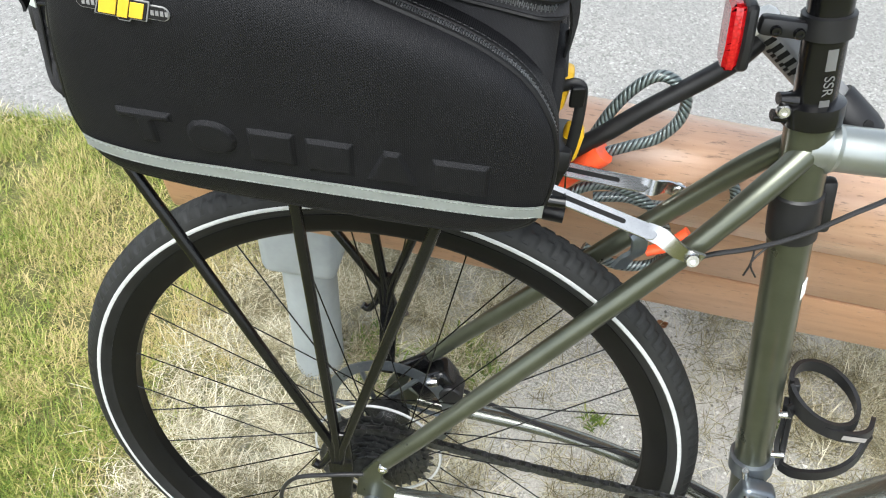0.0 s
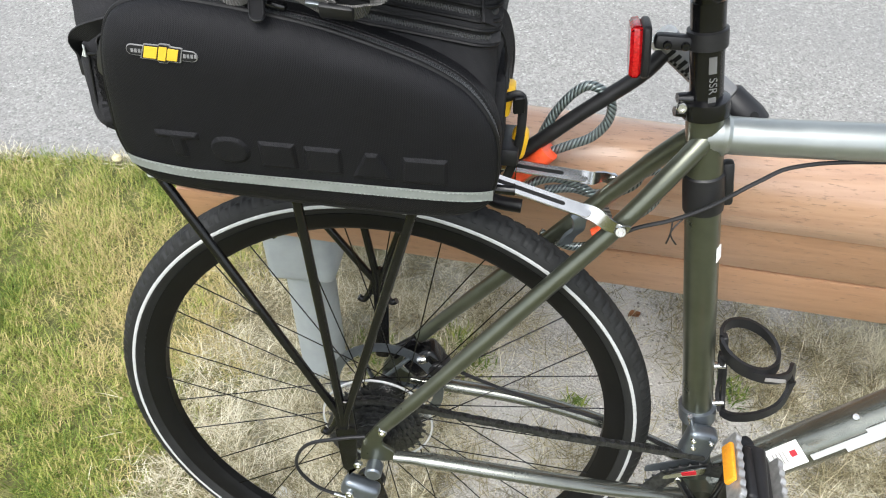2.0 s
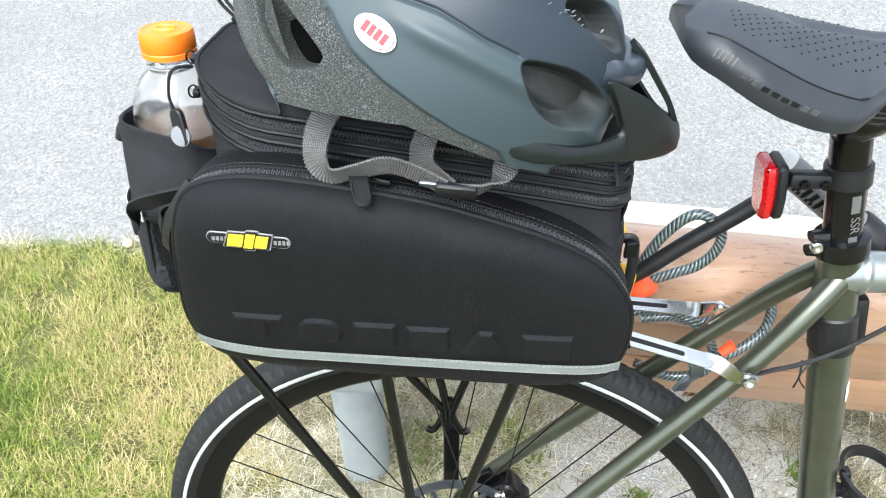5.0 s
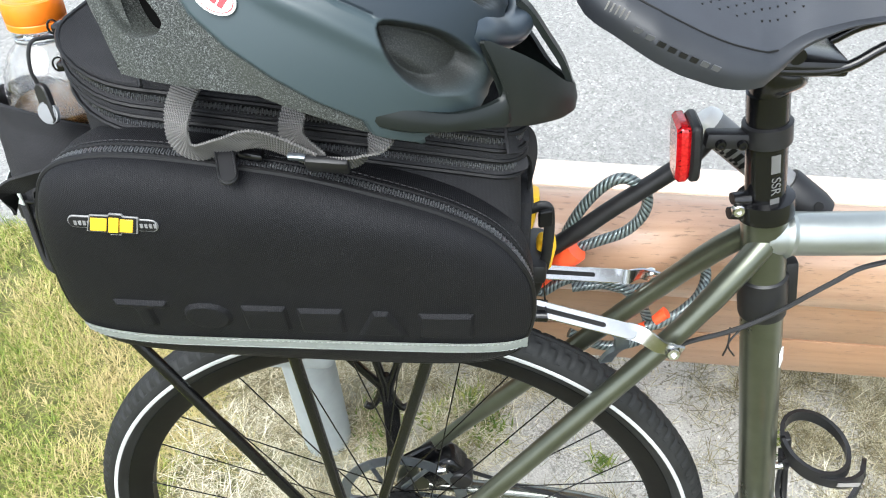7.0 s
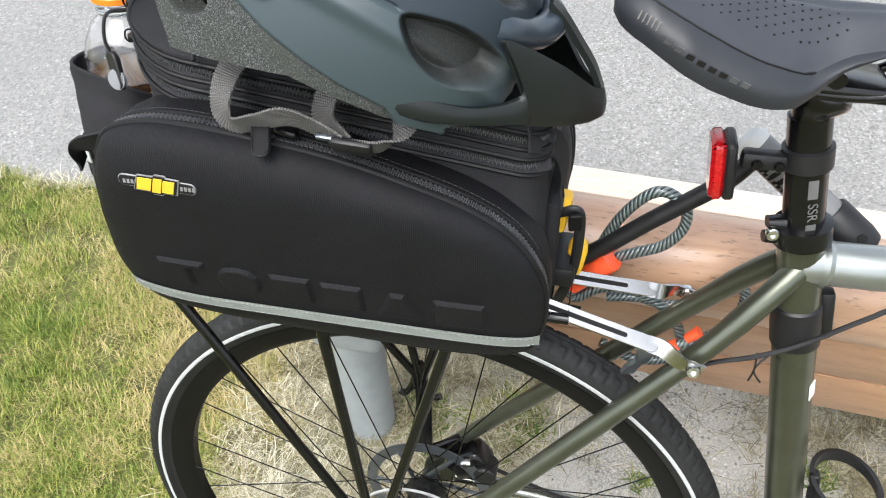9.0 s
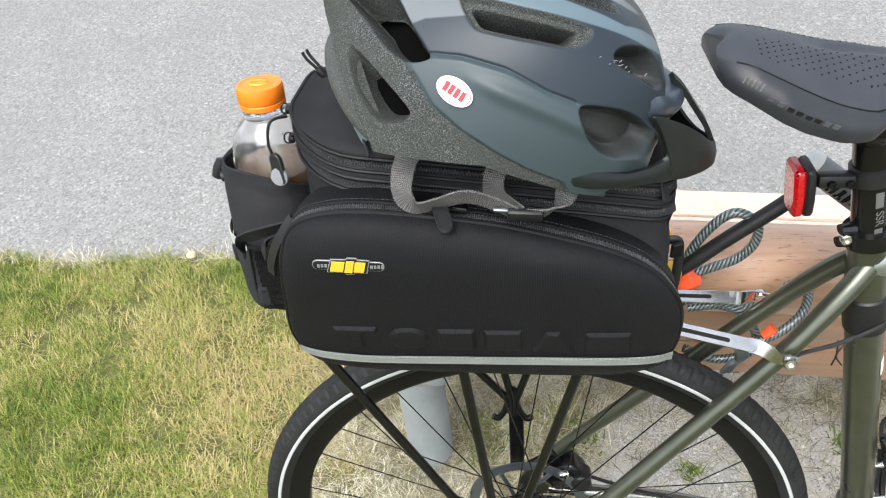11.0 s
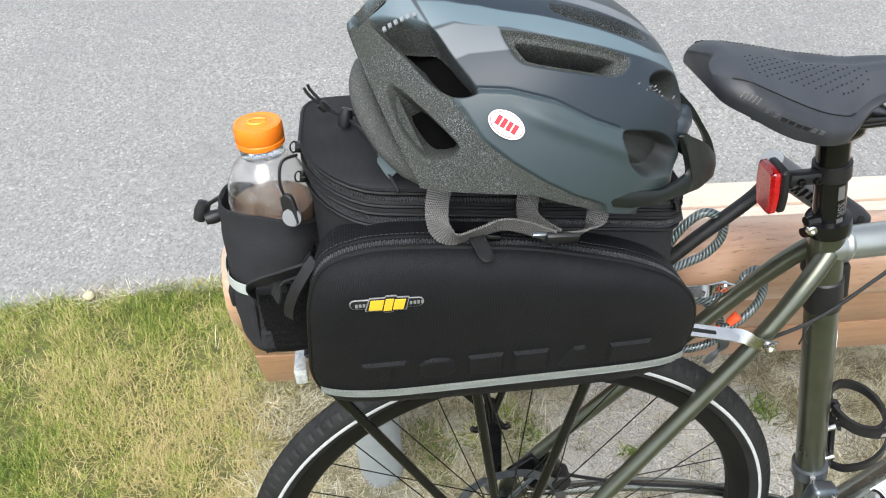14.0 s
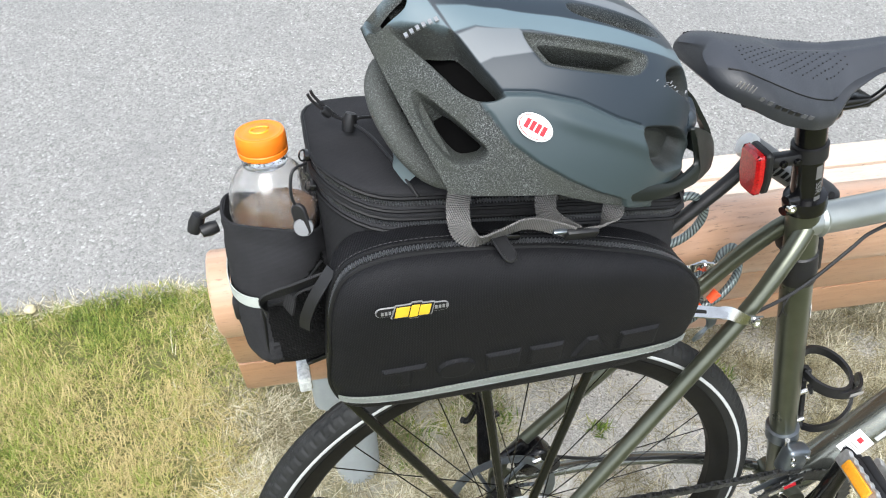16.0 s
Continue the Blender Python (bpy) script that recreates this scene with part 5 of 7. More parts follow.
# raised lettering of the maker, kept as plain raised blocks pressed softly out of the panel
def embossed(prof, cx, cz, w, h, lift=0.0033, slope=0.0046):
    """A soft raised patch of the panel's face, within an outline."""
    def depth(u, v):
        best, odd = 9.0, False
        for (ax, az), (bx, bz) in zip(prof, prof[1:] + prof[:1]):
            ex, ez = bx - ax, bz - az
            t = max(0.0, min(1.0, ((u - ax) * ex + (v - az) * ez) / (ex * ex + ez * ez + 1e-12)))
            best = min(best, math.hypot(u - ax - t * ex, v - az - t * ez))
            if (az > v) != (bz > v) and u < ex * (v - az) / ez + ax:
                odd = not odd
        return best if odd else -best

    bm = bmesh.new()
    nu, nv = 44, 34
    rows = []
    for q in range(nv + 1):
        v = (q / nv - 0.5) * (2 * h + 0.004)
        rows.append([])
        for p in range(nu + 1):
            u = (p / nu - 0.5) * (w + 0.004)
            k = max(0.0, min(1.0, depth(u, v) / slope))
            x, z = cx + u, cz + v
            rows[-1].append(bm.verts.new((x, -(face_y(x, z) - 0.0008 + (lift + 0.0008) * k * k * (3 - 2 * k)), z)))
    for a, b in zip(rows, rows[1:]):
        for p in range(nu):
            bm.faces.new((a[p], a[p + 1], b[p + 1], b[p]))
    return bm


glyph_w = [0.043, 0.041, 0.036, 0.036, 0.042, 0.042]
gx = -0.167
for k, w in enumerate(glyph_w):
    zc = 0.8005 - 0.007 * k / 5
    h = 0.0155
    prof = [stadium(w * 0.95, h * 2, 6), [(-w / 2, -h), (w / 2, -h), (w / 2, h), (-w / 2, h)], [(-w / 2, -h), (w / 2, -h), (w * 0.16, h), (-w * 0.16, h)],
            [(-w * 0.18, -h), (w * 0.18, -h), (w * 0.18, h * 0.3), (w / 2, h * 0.3), (w / 2, h), (-w / 2, h), (-w / 2, h * 0.3), (-w * 0.18, h * 0.3)]][(3, 0, 1, 1, 2, 1)[k]]
    part("raised_block", embossed([(q[0], q[1]) for q in prof], gx + w / 2, zc, w, h), FABRIC_FACE, side_panels[0])
    gx += w + 0.0042
BY = -face_y(-0.137, 0.891)
TILT = (0, 0.05, 1)
badge = part("badge", plate(stadium(0.059, 0.009, 8), (-0.137, BY - 0.0004, 0.891), (1, 0, -0.05), TILT, 0.0016, 0.0004), LOGO_GREY, side_panels[0], "small badge in yellow and silver")
part("badge_field", plate(stadium(0.0574, 0.0076, 8), (-0.137, BY - 0.001, 0.891), (1, 0, -0.05), TILT, 0.0012, 0.0002), DARK_INK, badge)
HUMP = [(-0.0172, -0.0056), (-0.0035, -0.0056), (-0.0028, -0.0072), (0.0038, -0.0072), (0.0046, -0.0056), (0.0142, -0.0056), (0.0166, 0.0056), (0.0074, 0.0058), (0.0068, 0.0072), (-0.001, 0.0072), (-0.0018, 0.0058), (-0.0135, 0.0056)]
part("badge_plate", plate(eased([(x * 1.06, z * 1.12) for x, z in HUMP], 0.0006), (-0.1365, BY - 0.0016, 0.8912), (1, 0, -0.05), TILT, 0.0014, 0.0002), LOGO_GREY, badge)
part("badge_plate", plate(eased(HUMP, 0.0006), (-0.1365, BY - 0.0021, 0.8912), (1, 0, -0.05), TILT, 0.0014, 0.0002), DARK_INK, badge)
for x0, wide_, tall in ((-0.0088, 0.0108, 0.0048), (0.0009, 0.0066, 0.0056), (0.0092, 0.0086, 0.0048)):
    slant = 0.22 * tall
    part("badge_block", plate([(-wide_ / 2 - slant, -tall), (wide_ / 2 - slant, -tall), (wide_ / 2 + slant, tall), (-wide_ / 2 + slant, tall)], (-0.1365 + x0, BY - 0.0027, 0.8912 - 0.05 * x0), (1, 0, -0.05), TILT, 0.0014, 0.0002), LOGO_YELLOW, badge)
for x0 in (-0.161, -0.118):
    for k in range(4):
        part("printed_bar", plate([(-0.001, -0.0015), (0.001, -0.0015), (0.001, 0.0015), (-0.001, 0.0015)], (x0 + k * 0.003, BY - 0.0018, 0.8918 if x0 < -0.13 else 0.8902), (1, 0, -0.05), TILT, 0.0006), LOGO_GREY, badge)


# main body and lid
def rounded_plan(x0, x1, half, r_rear, r_front, n=8):
    pts = []
    for cx, cy, r, a0 in ((x1 - r_front, half - r_front, r_front, 0), (x0 + r_rear, half - r_rear, r_rear, 90), (x0 + r_rear, -half + r_rear, r_rear, 180), (x1 - r_front, -half + r_front, r_front, 270)):
        for k in range(n + 1):
            a = radians(a0 + 90 * k / n)
            pts.append((cx + r * math.cos(a), cy + r * math.sin(a)))
    out = []
    m = len(pts)
    for i in range(m):
        a, b = pts[i], pts[(i + 1) % m]
        k = max(1, int(math.dist(a, b) / 0.02))
        for j in range(k):
            out.append((a[0] + (b[0] - a[0]) * j / k, a[1] + (b[1] - a[1]) * j / k))
    return out


def rear_rise(x):
    """The zips climb round the rear end; the lid's top does so less."""
    return 3.0 * min(0, x + 0.13) ** 2


def zip_z(x):
    return 0.949 - 0.128 * (x + 0.10) + rear_rise(x)


plan = rounded_plan(-0.197, 0.126, 0.09, 0.064, 0.022)
PMID = (-0.035, 0.0)


def body_ring(bm, inset, z_of):
    ring = []
    for x, y in plan:
        d = Vector((x - PMID[0], y - PMID[1]))
        k = max(0.0, 1 - inset / d.length)
        px, py = PMID[0] + d.x * k, d.y * k
        ring.append(bm.verts.new((px, py, z_of(px, py))))
    return ring


def stack(levels, cap=True):
    bm = bmesh.new()
    rings = [body_ring(bm, i, z) for i, z in levels]
    n = len(plan)
    for a, b in zip(rings, rings[1:]):
        for k in range(n):
            bm.faces.new((a[k], a[(k + 1) % n], b[(k + 1) % n], b[k]))
    bm.faces.new(rings[0][::-1])
    if cap:
        bm.faces.new(rings[-1])
    return bm


def wrinkle(x, y, a=0.0015):
    return a * noise.noise(Vector((x * 30, y * 30, 1.7)))


part("body", stack([(0.02, lambda x, y: 0.744), (0.006, lambda x, y: 0.748), (0.0, lambda x, y: 0.78), (0.002, lambda x, y: 0.86), (0.003, lambda x, y: zip_z(x) - 0.035), (0.0, lambda x, y: zip_z(x) - 0.028), (0.003, lambda x, y: zip_z(x) - 0.0245), (0.005, lambda x, y: zip_z(x) - 0.0225)]), FABRIC, bag)
part("band", stack([(0.005, lambda x, y: zip_z(x) - 0.0215), (0.001, lambda x, y: zip_z(x) - 0.018), (-0.001, lambda x, y: zip_z(x) - 0.012), (0.001, lambda x, y: zip_z(x) - 0.0055), (0.005, lambda x, y: zip_z(x) - 0.003)]), FABRIC, bag, "expanding band between two zips")


def dome(x, y, lift):
    return zip_z(x) - 0.75 * rear_rise(x) + lift + wrinkle(x, y)


lid = part("lid", stack([(0.005, lambda x, y: zip_z(x) - 0.001), (0.001, lambda x, y: zip_z(x) + 0.002), (0.001, lambda x, y: zip_z(x) - 0.25 * rear_rise(x) + 0.008), (0.005, lambda x, y: zip_z(x) - 0.5 * rear_rise(x) + 0.0105), (0.012, lambda x, y: dome(x, y, 0.0122)), (0.025, lambda x, y: dome(x, y, 0.0128)), (0.04, lambda x, y: dome(x, y, 0.0132)), (0.06, lambda x, y: dome(x, y, 0.0135))]), FABRIC, bag, "zipped lid")
for name, dz, par in (("upper_zip", -0.002, lid), ("lower_zip", -0.022, bag)):
    path = [(x, y, zip_z(x) + dz) for x, y in plan]
    path = [((PMID[0] + (x - PMID[0]) * 0.985), y * 0.968, z) for x, y, z in path]
    part(name, zip_teeth(path + path[:1], lambda c: Vector((c.x - PMID[0], c.y * 2.2, 0)).normalized(), 0.0042), ZIP, par, "black zip", kind="stuff")
    for up in (-1, 1):
        part("piping", bar([(x, y, zip_z(x) + dz + up * 0.0062) for x, y in plan], 0.0017, 6, closed=True), PIPING, par)

# sliders and pull tabs
PULL = Vector((-0.0595, -0.1345, 0.9285))
PULL_D, PULL_W = Vector((0.3, -0.85, -0.42)).normalized(), Vector((1, 0.33, 0.05)).normalized()
pull = part("zip_pull", plate(stadium(0.031, 0.0125, 8), PULL, PULL_D, PULL_W, 0.0035, 0.001), BLACK_PLASTIC, bag, "black moulded zip pull")
part("pull_rim", bar([PULL + Vector((0, -0.0007, 0.0018)) + PULL_D * x + PULL_W * y for x, y in stadium(0.029, 0.0105, 8)], 0.0007, 6, closed=True), BLACK_PLASTIC, pull)
part("slider", block((0.016, 0.009, 0.006), Matrix.Translation((-0.073, -0.1175, 0.929)) @ pose(0, 0, 0, 0, 8, 0), 0.002), BLACK_METAL, bag)
part("slider", block((0.016, 0.009, 0.006), Matrix.Translation((-0.049, -0.1175, 0.9255)) @ pose(0, 0, 0, 0, 10, 0), 0.002), BLACK_METAL, bag)
for x, y, z in ((-0.198, -0.035, 0.977), (-0.197, -0.045, 0.954)):
    part("slider", block((0.006, 0.012, 0.007), Matrix.Translation((x, y, z)), 0.002), BLACK_METAL, bag)
    part("slider_ring", bar([(x - 0.004 - 0.003 * math.cos(q), y - 0.002 * math.cos(q), z + 0.005 * math.sin(q)) for q in [math.pi * k / 5 for k in range(10)]], 0.0008, 6, closed=True), BLACK_METAL, bag)
tab = part("cord_pull", bar(spline([(-0.2, -0.04, 0.972), (-0.212, -0.05, 0.972), (-0.216, -0.055, 0.955), (-0.2135, -0.055, 0.94)], 5), 0.0014, 8), BLACK_PLASTIC, bag, "cord pull with a pale round disc")
part("grip", plate(stadium(0.03, 0.013, 8), (-0.211, -0.058, 0.93), (0.15, -0.2, -1), (1, -0.5, 0.1), 0.005, 0.001), BLACK_PLASTIC, tab)
part("disc", lathe([(0.0, 0.0014), (0.0064, 0.0012), (0.0068, 0.0006), (0.008, 0.0006), (0.0082, -0.002)], (-0.2105, -0.0614, 0.9245), (-0.15, -0.95, 0.2), 20), SHELL_PALE, tab, "pale round disc")

# cinch cord on the lid
cord = part("lid_cord", bar(spline([(-0.119, -0.098, 0.962), (-0.128, -0.076, 0.9735), (-0.135, -0.05, 0.977), (-0.145, -0.02, 0.98), (-0.158, 0.002, 0.982), (-0.172, 0.004, 0.99), (-0.186, 0.004, 1.004), (-0.19, 0.004, 1.012)], 6), 0.0014, 8), BLACK_PLASTIC, bag, "black cinch cord with toggle")
part("second_strand", bar(spline([(-0.13, 0.012, 0.978), (-0.146, 0.006, 0.983), (-0.16, 0.005, 0.983), (-0.172, 0.007, 0.991), (-0.184, 0.008, 1.006), (-0.187, 0.008, 1.013)], 6), 0.0014, 8), BLACK_PLASTIC, cord)
part("toggle", lathe([(0.0, -0.009), (0.005, -0.008), (0.0065, 0.0), (0.005, 0.008), (0, 0.009)], (-0.158, 0.002, 0.982), (0.3, 0.2, 1), 14), BLACK_PLASTIC, cord)
part("knot", lathe([(0.0, -0.006), (0.004, -0.004), (0.0046, 0.0), (0.004, 0.004), (0, 0.006)], (-0.176, 0.005, 0.993), (-0.6, 0, 0.7), 12), BLACK_PLASTIC, cord)

# front of the bag: handle, buckles, straps
front = part("front_plate", block((0.012, 0.09, 0.1), Matrix.Translation((0.128, 0.0, 0.795)), 0.005, 2), FABRIC, bag)
part("side_strap", ribbon(spline([(0.112, -0.092, 0.925), (0.128, -0.06, 0.905), (0.134, -0.03, 0.87), (0.132, -0.012, 0.835)], 5), 0.02, 0.002, (0.2, 1, 0.3)), FABRIC, bag)
for y, z in ((-0.072, 0.918), (-0.078, 0.9)):
    part("web_end", plate(eased([(-0.008, -0.007), (0.006, -0.007), (0.008, 0.008), (-0.008, 0.007)], 0.002), (0.12, y, z), (1, 0.4, 0.2), (0, 0.5, 1), 0.0025), FABRIC, bag)
part("d_ring", bar([(0.131, -0.022, 0.862), (0.134, -0.03, 0.832), (0.134, -0.012, 0.832)], 0.002, 8, closed=True), BLACK_PLASTIC, bag)
lever = part("release_lever", bar(spline([(0.132, -0.006, 0.812), (0.146, -0.006, 0.816), (0.1505, -0.006, 0.806), (0.1505, -0.006, 0.77), (0.146, -0.006, 0.742), (0.137, -0.008, 0.716), (0.126, -0.01, 0.71)], 5), 0.0032, 10, flat=1.5), BLACK_PLASTIC, bag, "black quick release lever")
part("lever_tag", plate(eased([(-0.006, -0.01), (0.006, -0.01), (0.006, 0.01), (-0.006, 0.01)], 0.002), (0.147, -0.012, 0.808), (1, 0.2, 0.1), (0, -0.3, 1), 0.004, 0.001), PIPING, lever, "dark grey tag with small print")
part("upper_button", block((0.014, 0.02, 0.035), Matrix.Translation((0.1335, 0.004, 0.808)) @ pose(0, 0, 0, 0, 8, 0), 0.004, 2), YELLOW, bag, "yellow plastic buckle")
part("lower_button", block((0.017, 0.022, 0.032), Matrix.Translation((0.15, 0.014, 0.755)) @ pose(0, 0, 0, 0, 8, 0), 0.006, 3), YELLOW, bag, "yellow plastic button")
part("buckle_base", block((0.026, 0.06, 0.02), Matrix.Translation((0.138, 0.012, 0.752)), 0.004), BLACK_PLASTIC, bag)


# bottle pocket behind the bag
def pocket_top(x, y, a):
    return 0.905 - 0.3 * (x + 0.236) + (0.008 if y < 0 else -0.008) * min(1.0, abs(y) / 0.04) + 0.002 * math.sin(3 * a)


def pocket_mesh():
    """Nylon pouch round the bottle; below a curved seam its near side is ribbed elastic mesh."""
    bm = bmesh.new()
    rings = []
    n, rows = 64, 58
    levels = [(j / rows, 0) for j in range(rows + 1)] + [(1.0, 1), (0.93, 1), (0.7, 1), (0.4, 1)]
    where = []
    for t, inner in levels:
        ring = []
        for k in range(n):
            a = 2 * math.pi * k / n
            foot = 1 - 0.3 * max(0.0, 1 - t / 0.16) ** 2
            hug = max(0.0, min(1.0, (t - 0.45) / 0.45))
            rx = (0.0495 - 0.0055 * hug) * foot - (0.003 if inner else 0)
            ry = (0.060 - 0.0155 * hug) * foot - (0.003 if inner else 0)
            cx = -0.236 + 0.004 * max(0.0, 0.3 - t)
            x, y = cx + rx * math.copysign(abs(math.cos(a)) ** 0.75, math.cos(a)), ry * math.copysign(abs(math.sin(a)) ** 0.75, math.sin(a))
            top = pocket_top(x, y, a)
            z = 0.756 + (top - 0.756) * t
            soft = 1 if 0.05 < t < 0.98 else 0.3
            f = (0.0026 * noise.noise(Vector((x * 38, y * 38, z * 16))) + 0.0012 * noise.noise(Vector((x * 90, y * 90, z * 60)))) * soft
            mesh = y < -0.03 and x > -0.2575 + 0.05 * (0.84 - z) and z < 0.842 + 0.9 * max(0.0, x + 0.235)
            if mesh and not inner:
                f = -0.0022 + 0.0012 * math.sin(z * 2 * math.pi / 0.0042)
            ring.append(bm.verts.new((x + f * math.cos(a), y + f * math.sin(a), z)))
            where.append(mesh and not inner)
        rings.append(ring)
    m = len(rings)
    for j in range(m - 1):
        a, b = rings[j], rings[j + 1]
        for k in range(n):
            f = bm.faces.new((a[k], a[(k + 1) % n], b[(k + 1) % n], b[k]))
            f.material_index = 1 if where[j * n + k] and where[j * n + (k + 1) % n] and where[(j + 1) * n + k] else 0
    bm.faces.new(rings[0][::-1])
    return bm


pocket = part("bottle_pocket", pocket_mesh(), [FABRIC, MESH_CLOTH], bag, "black nylon bottle pocket with a drawcord")
band_pts = []
for k in range(26):
    a = radians(132 + 117 * k / 25)
    band_pts.append((-0.236 + 0.0505 * math.copysign(abs(math.cos(a)) ** 0.75, math.cos(a)), 0.0605 * math.copysign(abs(math.sin(a)) ** 0.75, math.sin(a)), 0.8485))
part("reflective_stripe", ribbon(band_pts, 0.0115, 0.001, (0, 0, 1)), STRIPE, pocket, "grey reflective stripe")
part("side_seam", bar(spline([(-0.2575, -0.0565, 0.846), (-0.259, -0.057, 0.82), (-0.2605, -0.0565, 0.79), (-0.2585, -0.053, 0.768)], 5), 0.0012, 8), PIPING, pocket)
part("hem", bar(spline([(-0.2575, -0.057, 0.846), (-0.246, -0.0605, 0.848), (-0.234, -0.0615, 0.852), (-0.217, -0.0605, 0.866), (-0.2, -0.057, 0.884)], 5), 0.0014, 8), PIPING, pocket)
hem_pts = []
for k in range(48):
    a = 2 * math.pi * k / 48
    x, y = -0.236 + 0.0428 * math.copysign(abs(math.cos(a)) ** 0.75, math.cos(a)), 0.0433 * math.copysign(abs(math.sin(a)) ** 0.75, math.sin(a))
    hem_pts.append((x, y, pocket_top(x, y, a) - 0.0008))
part("rim_hem", bar(hem_pts, 0.0017, 8, closed=True), FABRIC, pocket)

# loose strap ends between the pocket and the side panel
part("strap_end", ribbon(spline([(-0.194, -0.086, 0.892), (-0.208, -0.088, 0.89), (-0.226, -0.087, 0.884), (-0.241, -0.082, 0.876), (-0.252, -0.076, 0.866), (-0.2555, -0.072, 0.851)], 6), 0.017, 0.0022, (0.25, -0.55, 0.8)), WEB_BLACK, bag, "black webbing strap end")
part("strap_end", ribbon(spline([(-0.197, -0.082, 0.88), (-0.213, -0.083, 0.878), (-0.228, -0.08, 0.87), (-0.235, -0.078, 0.852)], 6), 0.014, 0.002, (0.5, -0.6, 0.5)), WEB_BLACK, bag)
part("pull_tab", ribbon(spline([(-0.193, -0.098, 0.905), (-0.203, -0.1, 0.892), (-0.213, -0.1, 0.876), (-0.2205, -0.0985, 0.858), (-0.2225, -0.0975, 0.846)], 6), 0.0105, 0.0026, (0.75, -0.6, 0.1)), BLACK_PLASTIC, bag)
dc = part("drawcord", bar(spline([(-0.278, 0.01, 0.912), (-0.292, 0.026, 0.897), (-0.304, 0.036, 0.886), (-0.314, 0.04, 0.879)], 5), 0.0022, 8), BLACK_PLASTIC, pocket)
part("toggle", lathe([(0, -0.011), (0.006, -0.01), (0.0075, 0.0), (0.0065, 0.009), (0, 0.011)], (-0.31, 0.039, 0.879), (0.5, 0.1, 1), 16), BLACK_PLASTIC, dc)
part("toggle", lathe([(0, -0.009), (0.0055, -0.008), (0.007, 0.0), (0.006, 0.008), (0, 0.009)], (-0.298, 0.03, 0.876), (1, 0.3, 0.1), 16), BLACK_PLASTIC, dc)
part("hook_tab", block((0.008, 0.014, 0.022), Matrix.Translation((-0.2825, -0.026, 0.822)), 0.003), BLACK_PLASTIC, pocket)

# ---------- drink bottle in the pocket ----------
bottle = thing("drink_bottle", (-0.234, 0, 0.759), "clear plastic drink bottle of brown tea with orange cap", "bottle")
part("body", lathe([(0.0, 0.0), (0.03, 0.0), (0.034, 0.006), (0.0355, 0.13), (0.0378, 0.14), (0.0382, 0.155), (0.0355, 0.172), (0.027, 0.188), (0.0185, 0.1955), (0.0178, 0.2), (0.0178, 0.214), (0.017, 0.214), (0.017, 0.2), (0.0178, 0.195), (0.0264, 0.1872), (0.0347, 0.1715), (0.0372, 0.155), (0.0368, 0.14), (0.0347, 0.13), (0.0332, 0.007), (0.0295, 0.0015), (0.0, 0.0015)], (-0.234, 0, 0.760), (0, 0, 1), 40), CLEAR, bottle)
part("tea", lathe([(0.0, 0.0022), (0.029, 0.0022), (0.0328, 0.0075), (0.0343, 0.13), (0.0364, 0.141), (0.0368, 0.146), (0.0, 0.1462)], (-0.234, 0, 0.760), (0, 0, 1), 40), TEA, bottle, "brown tea")
part("neck_ring", lathe([(0.0178, 0.196), (0.0195, 0.197), (0.0195, 0.2), (0.0178, 0.201)], (-0.234, 0, 0.760), (0, 0, 1), 32), CLEAR, bottle)


def cap_mesh():
    bm = bmesh.new()
    n = 96
    rings = []
    for r, h, rib in ((0.0205, 0.206, 0), (0.0212, 0.2065, 1), (0.0212, 0.2105, 0), (0.0206, 0.2113, 0), (0.0213, 0.212, 1), (0.0213, 0.223, 1), (0.0203, 0.226, 0), (0.018, 0.2267, 0), (0.0165, 0.226, 0), (0.012, 0.226, 0), (0.0112, 0.2266, 0), (0.004, 0.2266, 0)):
        rings.append([bm.verts.new((-0.234 + (r - (0.0004 if rib and k % 2 else 0)) * math.cos(2 * math.pi * k / n), (r - (0.0004 if rib and k % 2 else 0)) * math.sin(2 * math.pi * k / n), 0.760 + h)) for k in range(n)])
    for a, b in zip(rings, rings[1:]):
        for k in range(n):
            bm.faces.new((a[k], a[(k + 1) % n], b[(k + 1) % n], b[k]))
    bm.faces.new(rings[0][::-1])
    bm.faces.new(rings[-1])
    return bm


part("cap", cap_mesh(), CAP_ORANGE, bottle, "ribbed orange screw cap")
part("cap_mark", bar([(-0.234 + 0.008 * math.cos(a), 0.006 * math.sin(a), 0.9868) for a in [radians(20 + 26 * k) for k in range(13)]], 0.0012, 6), AMBER, bpy.data.objects["cap"])
drops = bmesh.new()
random.seed(12)
for k in range(260):
    a, h = random.uniform(math.pi * 0.9, math.pi * 2.1), random.uniform(0.145, 0.186)
    rr = float(np.interp(h, (0.14, 0.155, 0.172, 0.188), (0.0378, 0.0382, 0.0355, 0.027)))
    q = random.uniform(0.0003, 0.0009)
    lathe([(0, -q * 0.4), (q, 0), (q * 0.7, q * 0.5), (0, q * 0.7)], (-0.234 + rr * math.cos(a), rr * math.sin(a), 0.760 + h), (math.cos(a), math.sin(a), 0.3), 6, drops)
part("condensation", drops, CLEAR, bottle, kind="stuff")


# ---------- helmet lying on the bag ----------
HM = BIKE @ Matrix.Translation((-0.0463, -0.0519, 0.9702)) @ Matrix.Rotation(-0.3707, 4, 'Y')
helmet = thing("helmet", (0.02, 0, -0.02), "slate green and charcoal cycling helmet with grey foam tail", "helmet", HM)
HA, HB, HC = 0.162, 0.1021, 0.1255
TAIL_RISE = 0.036
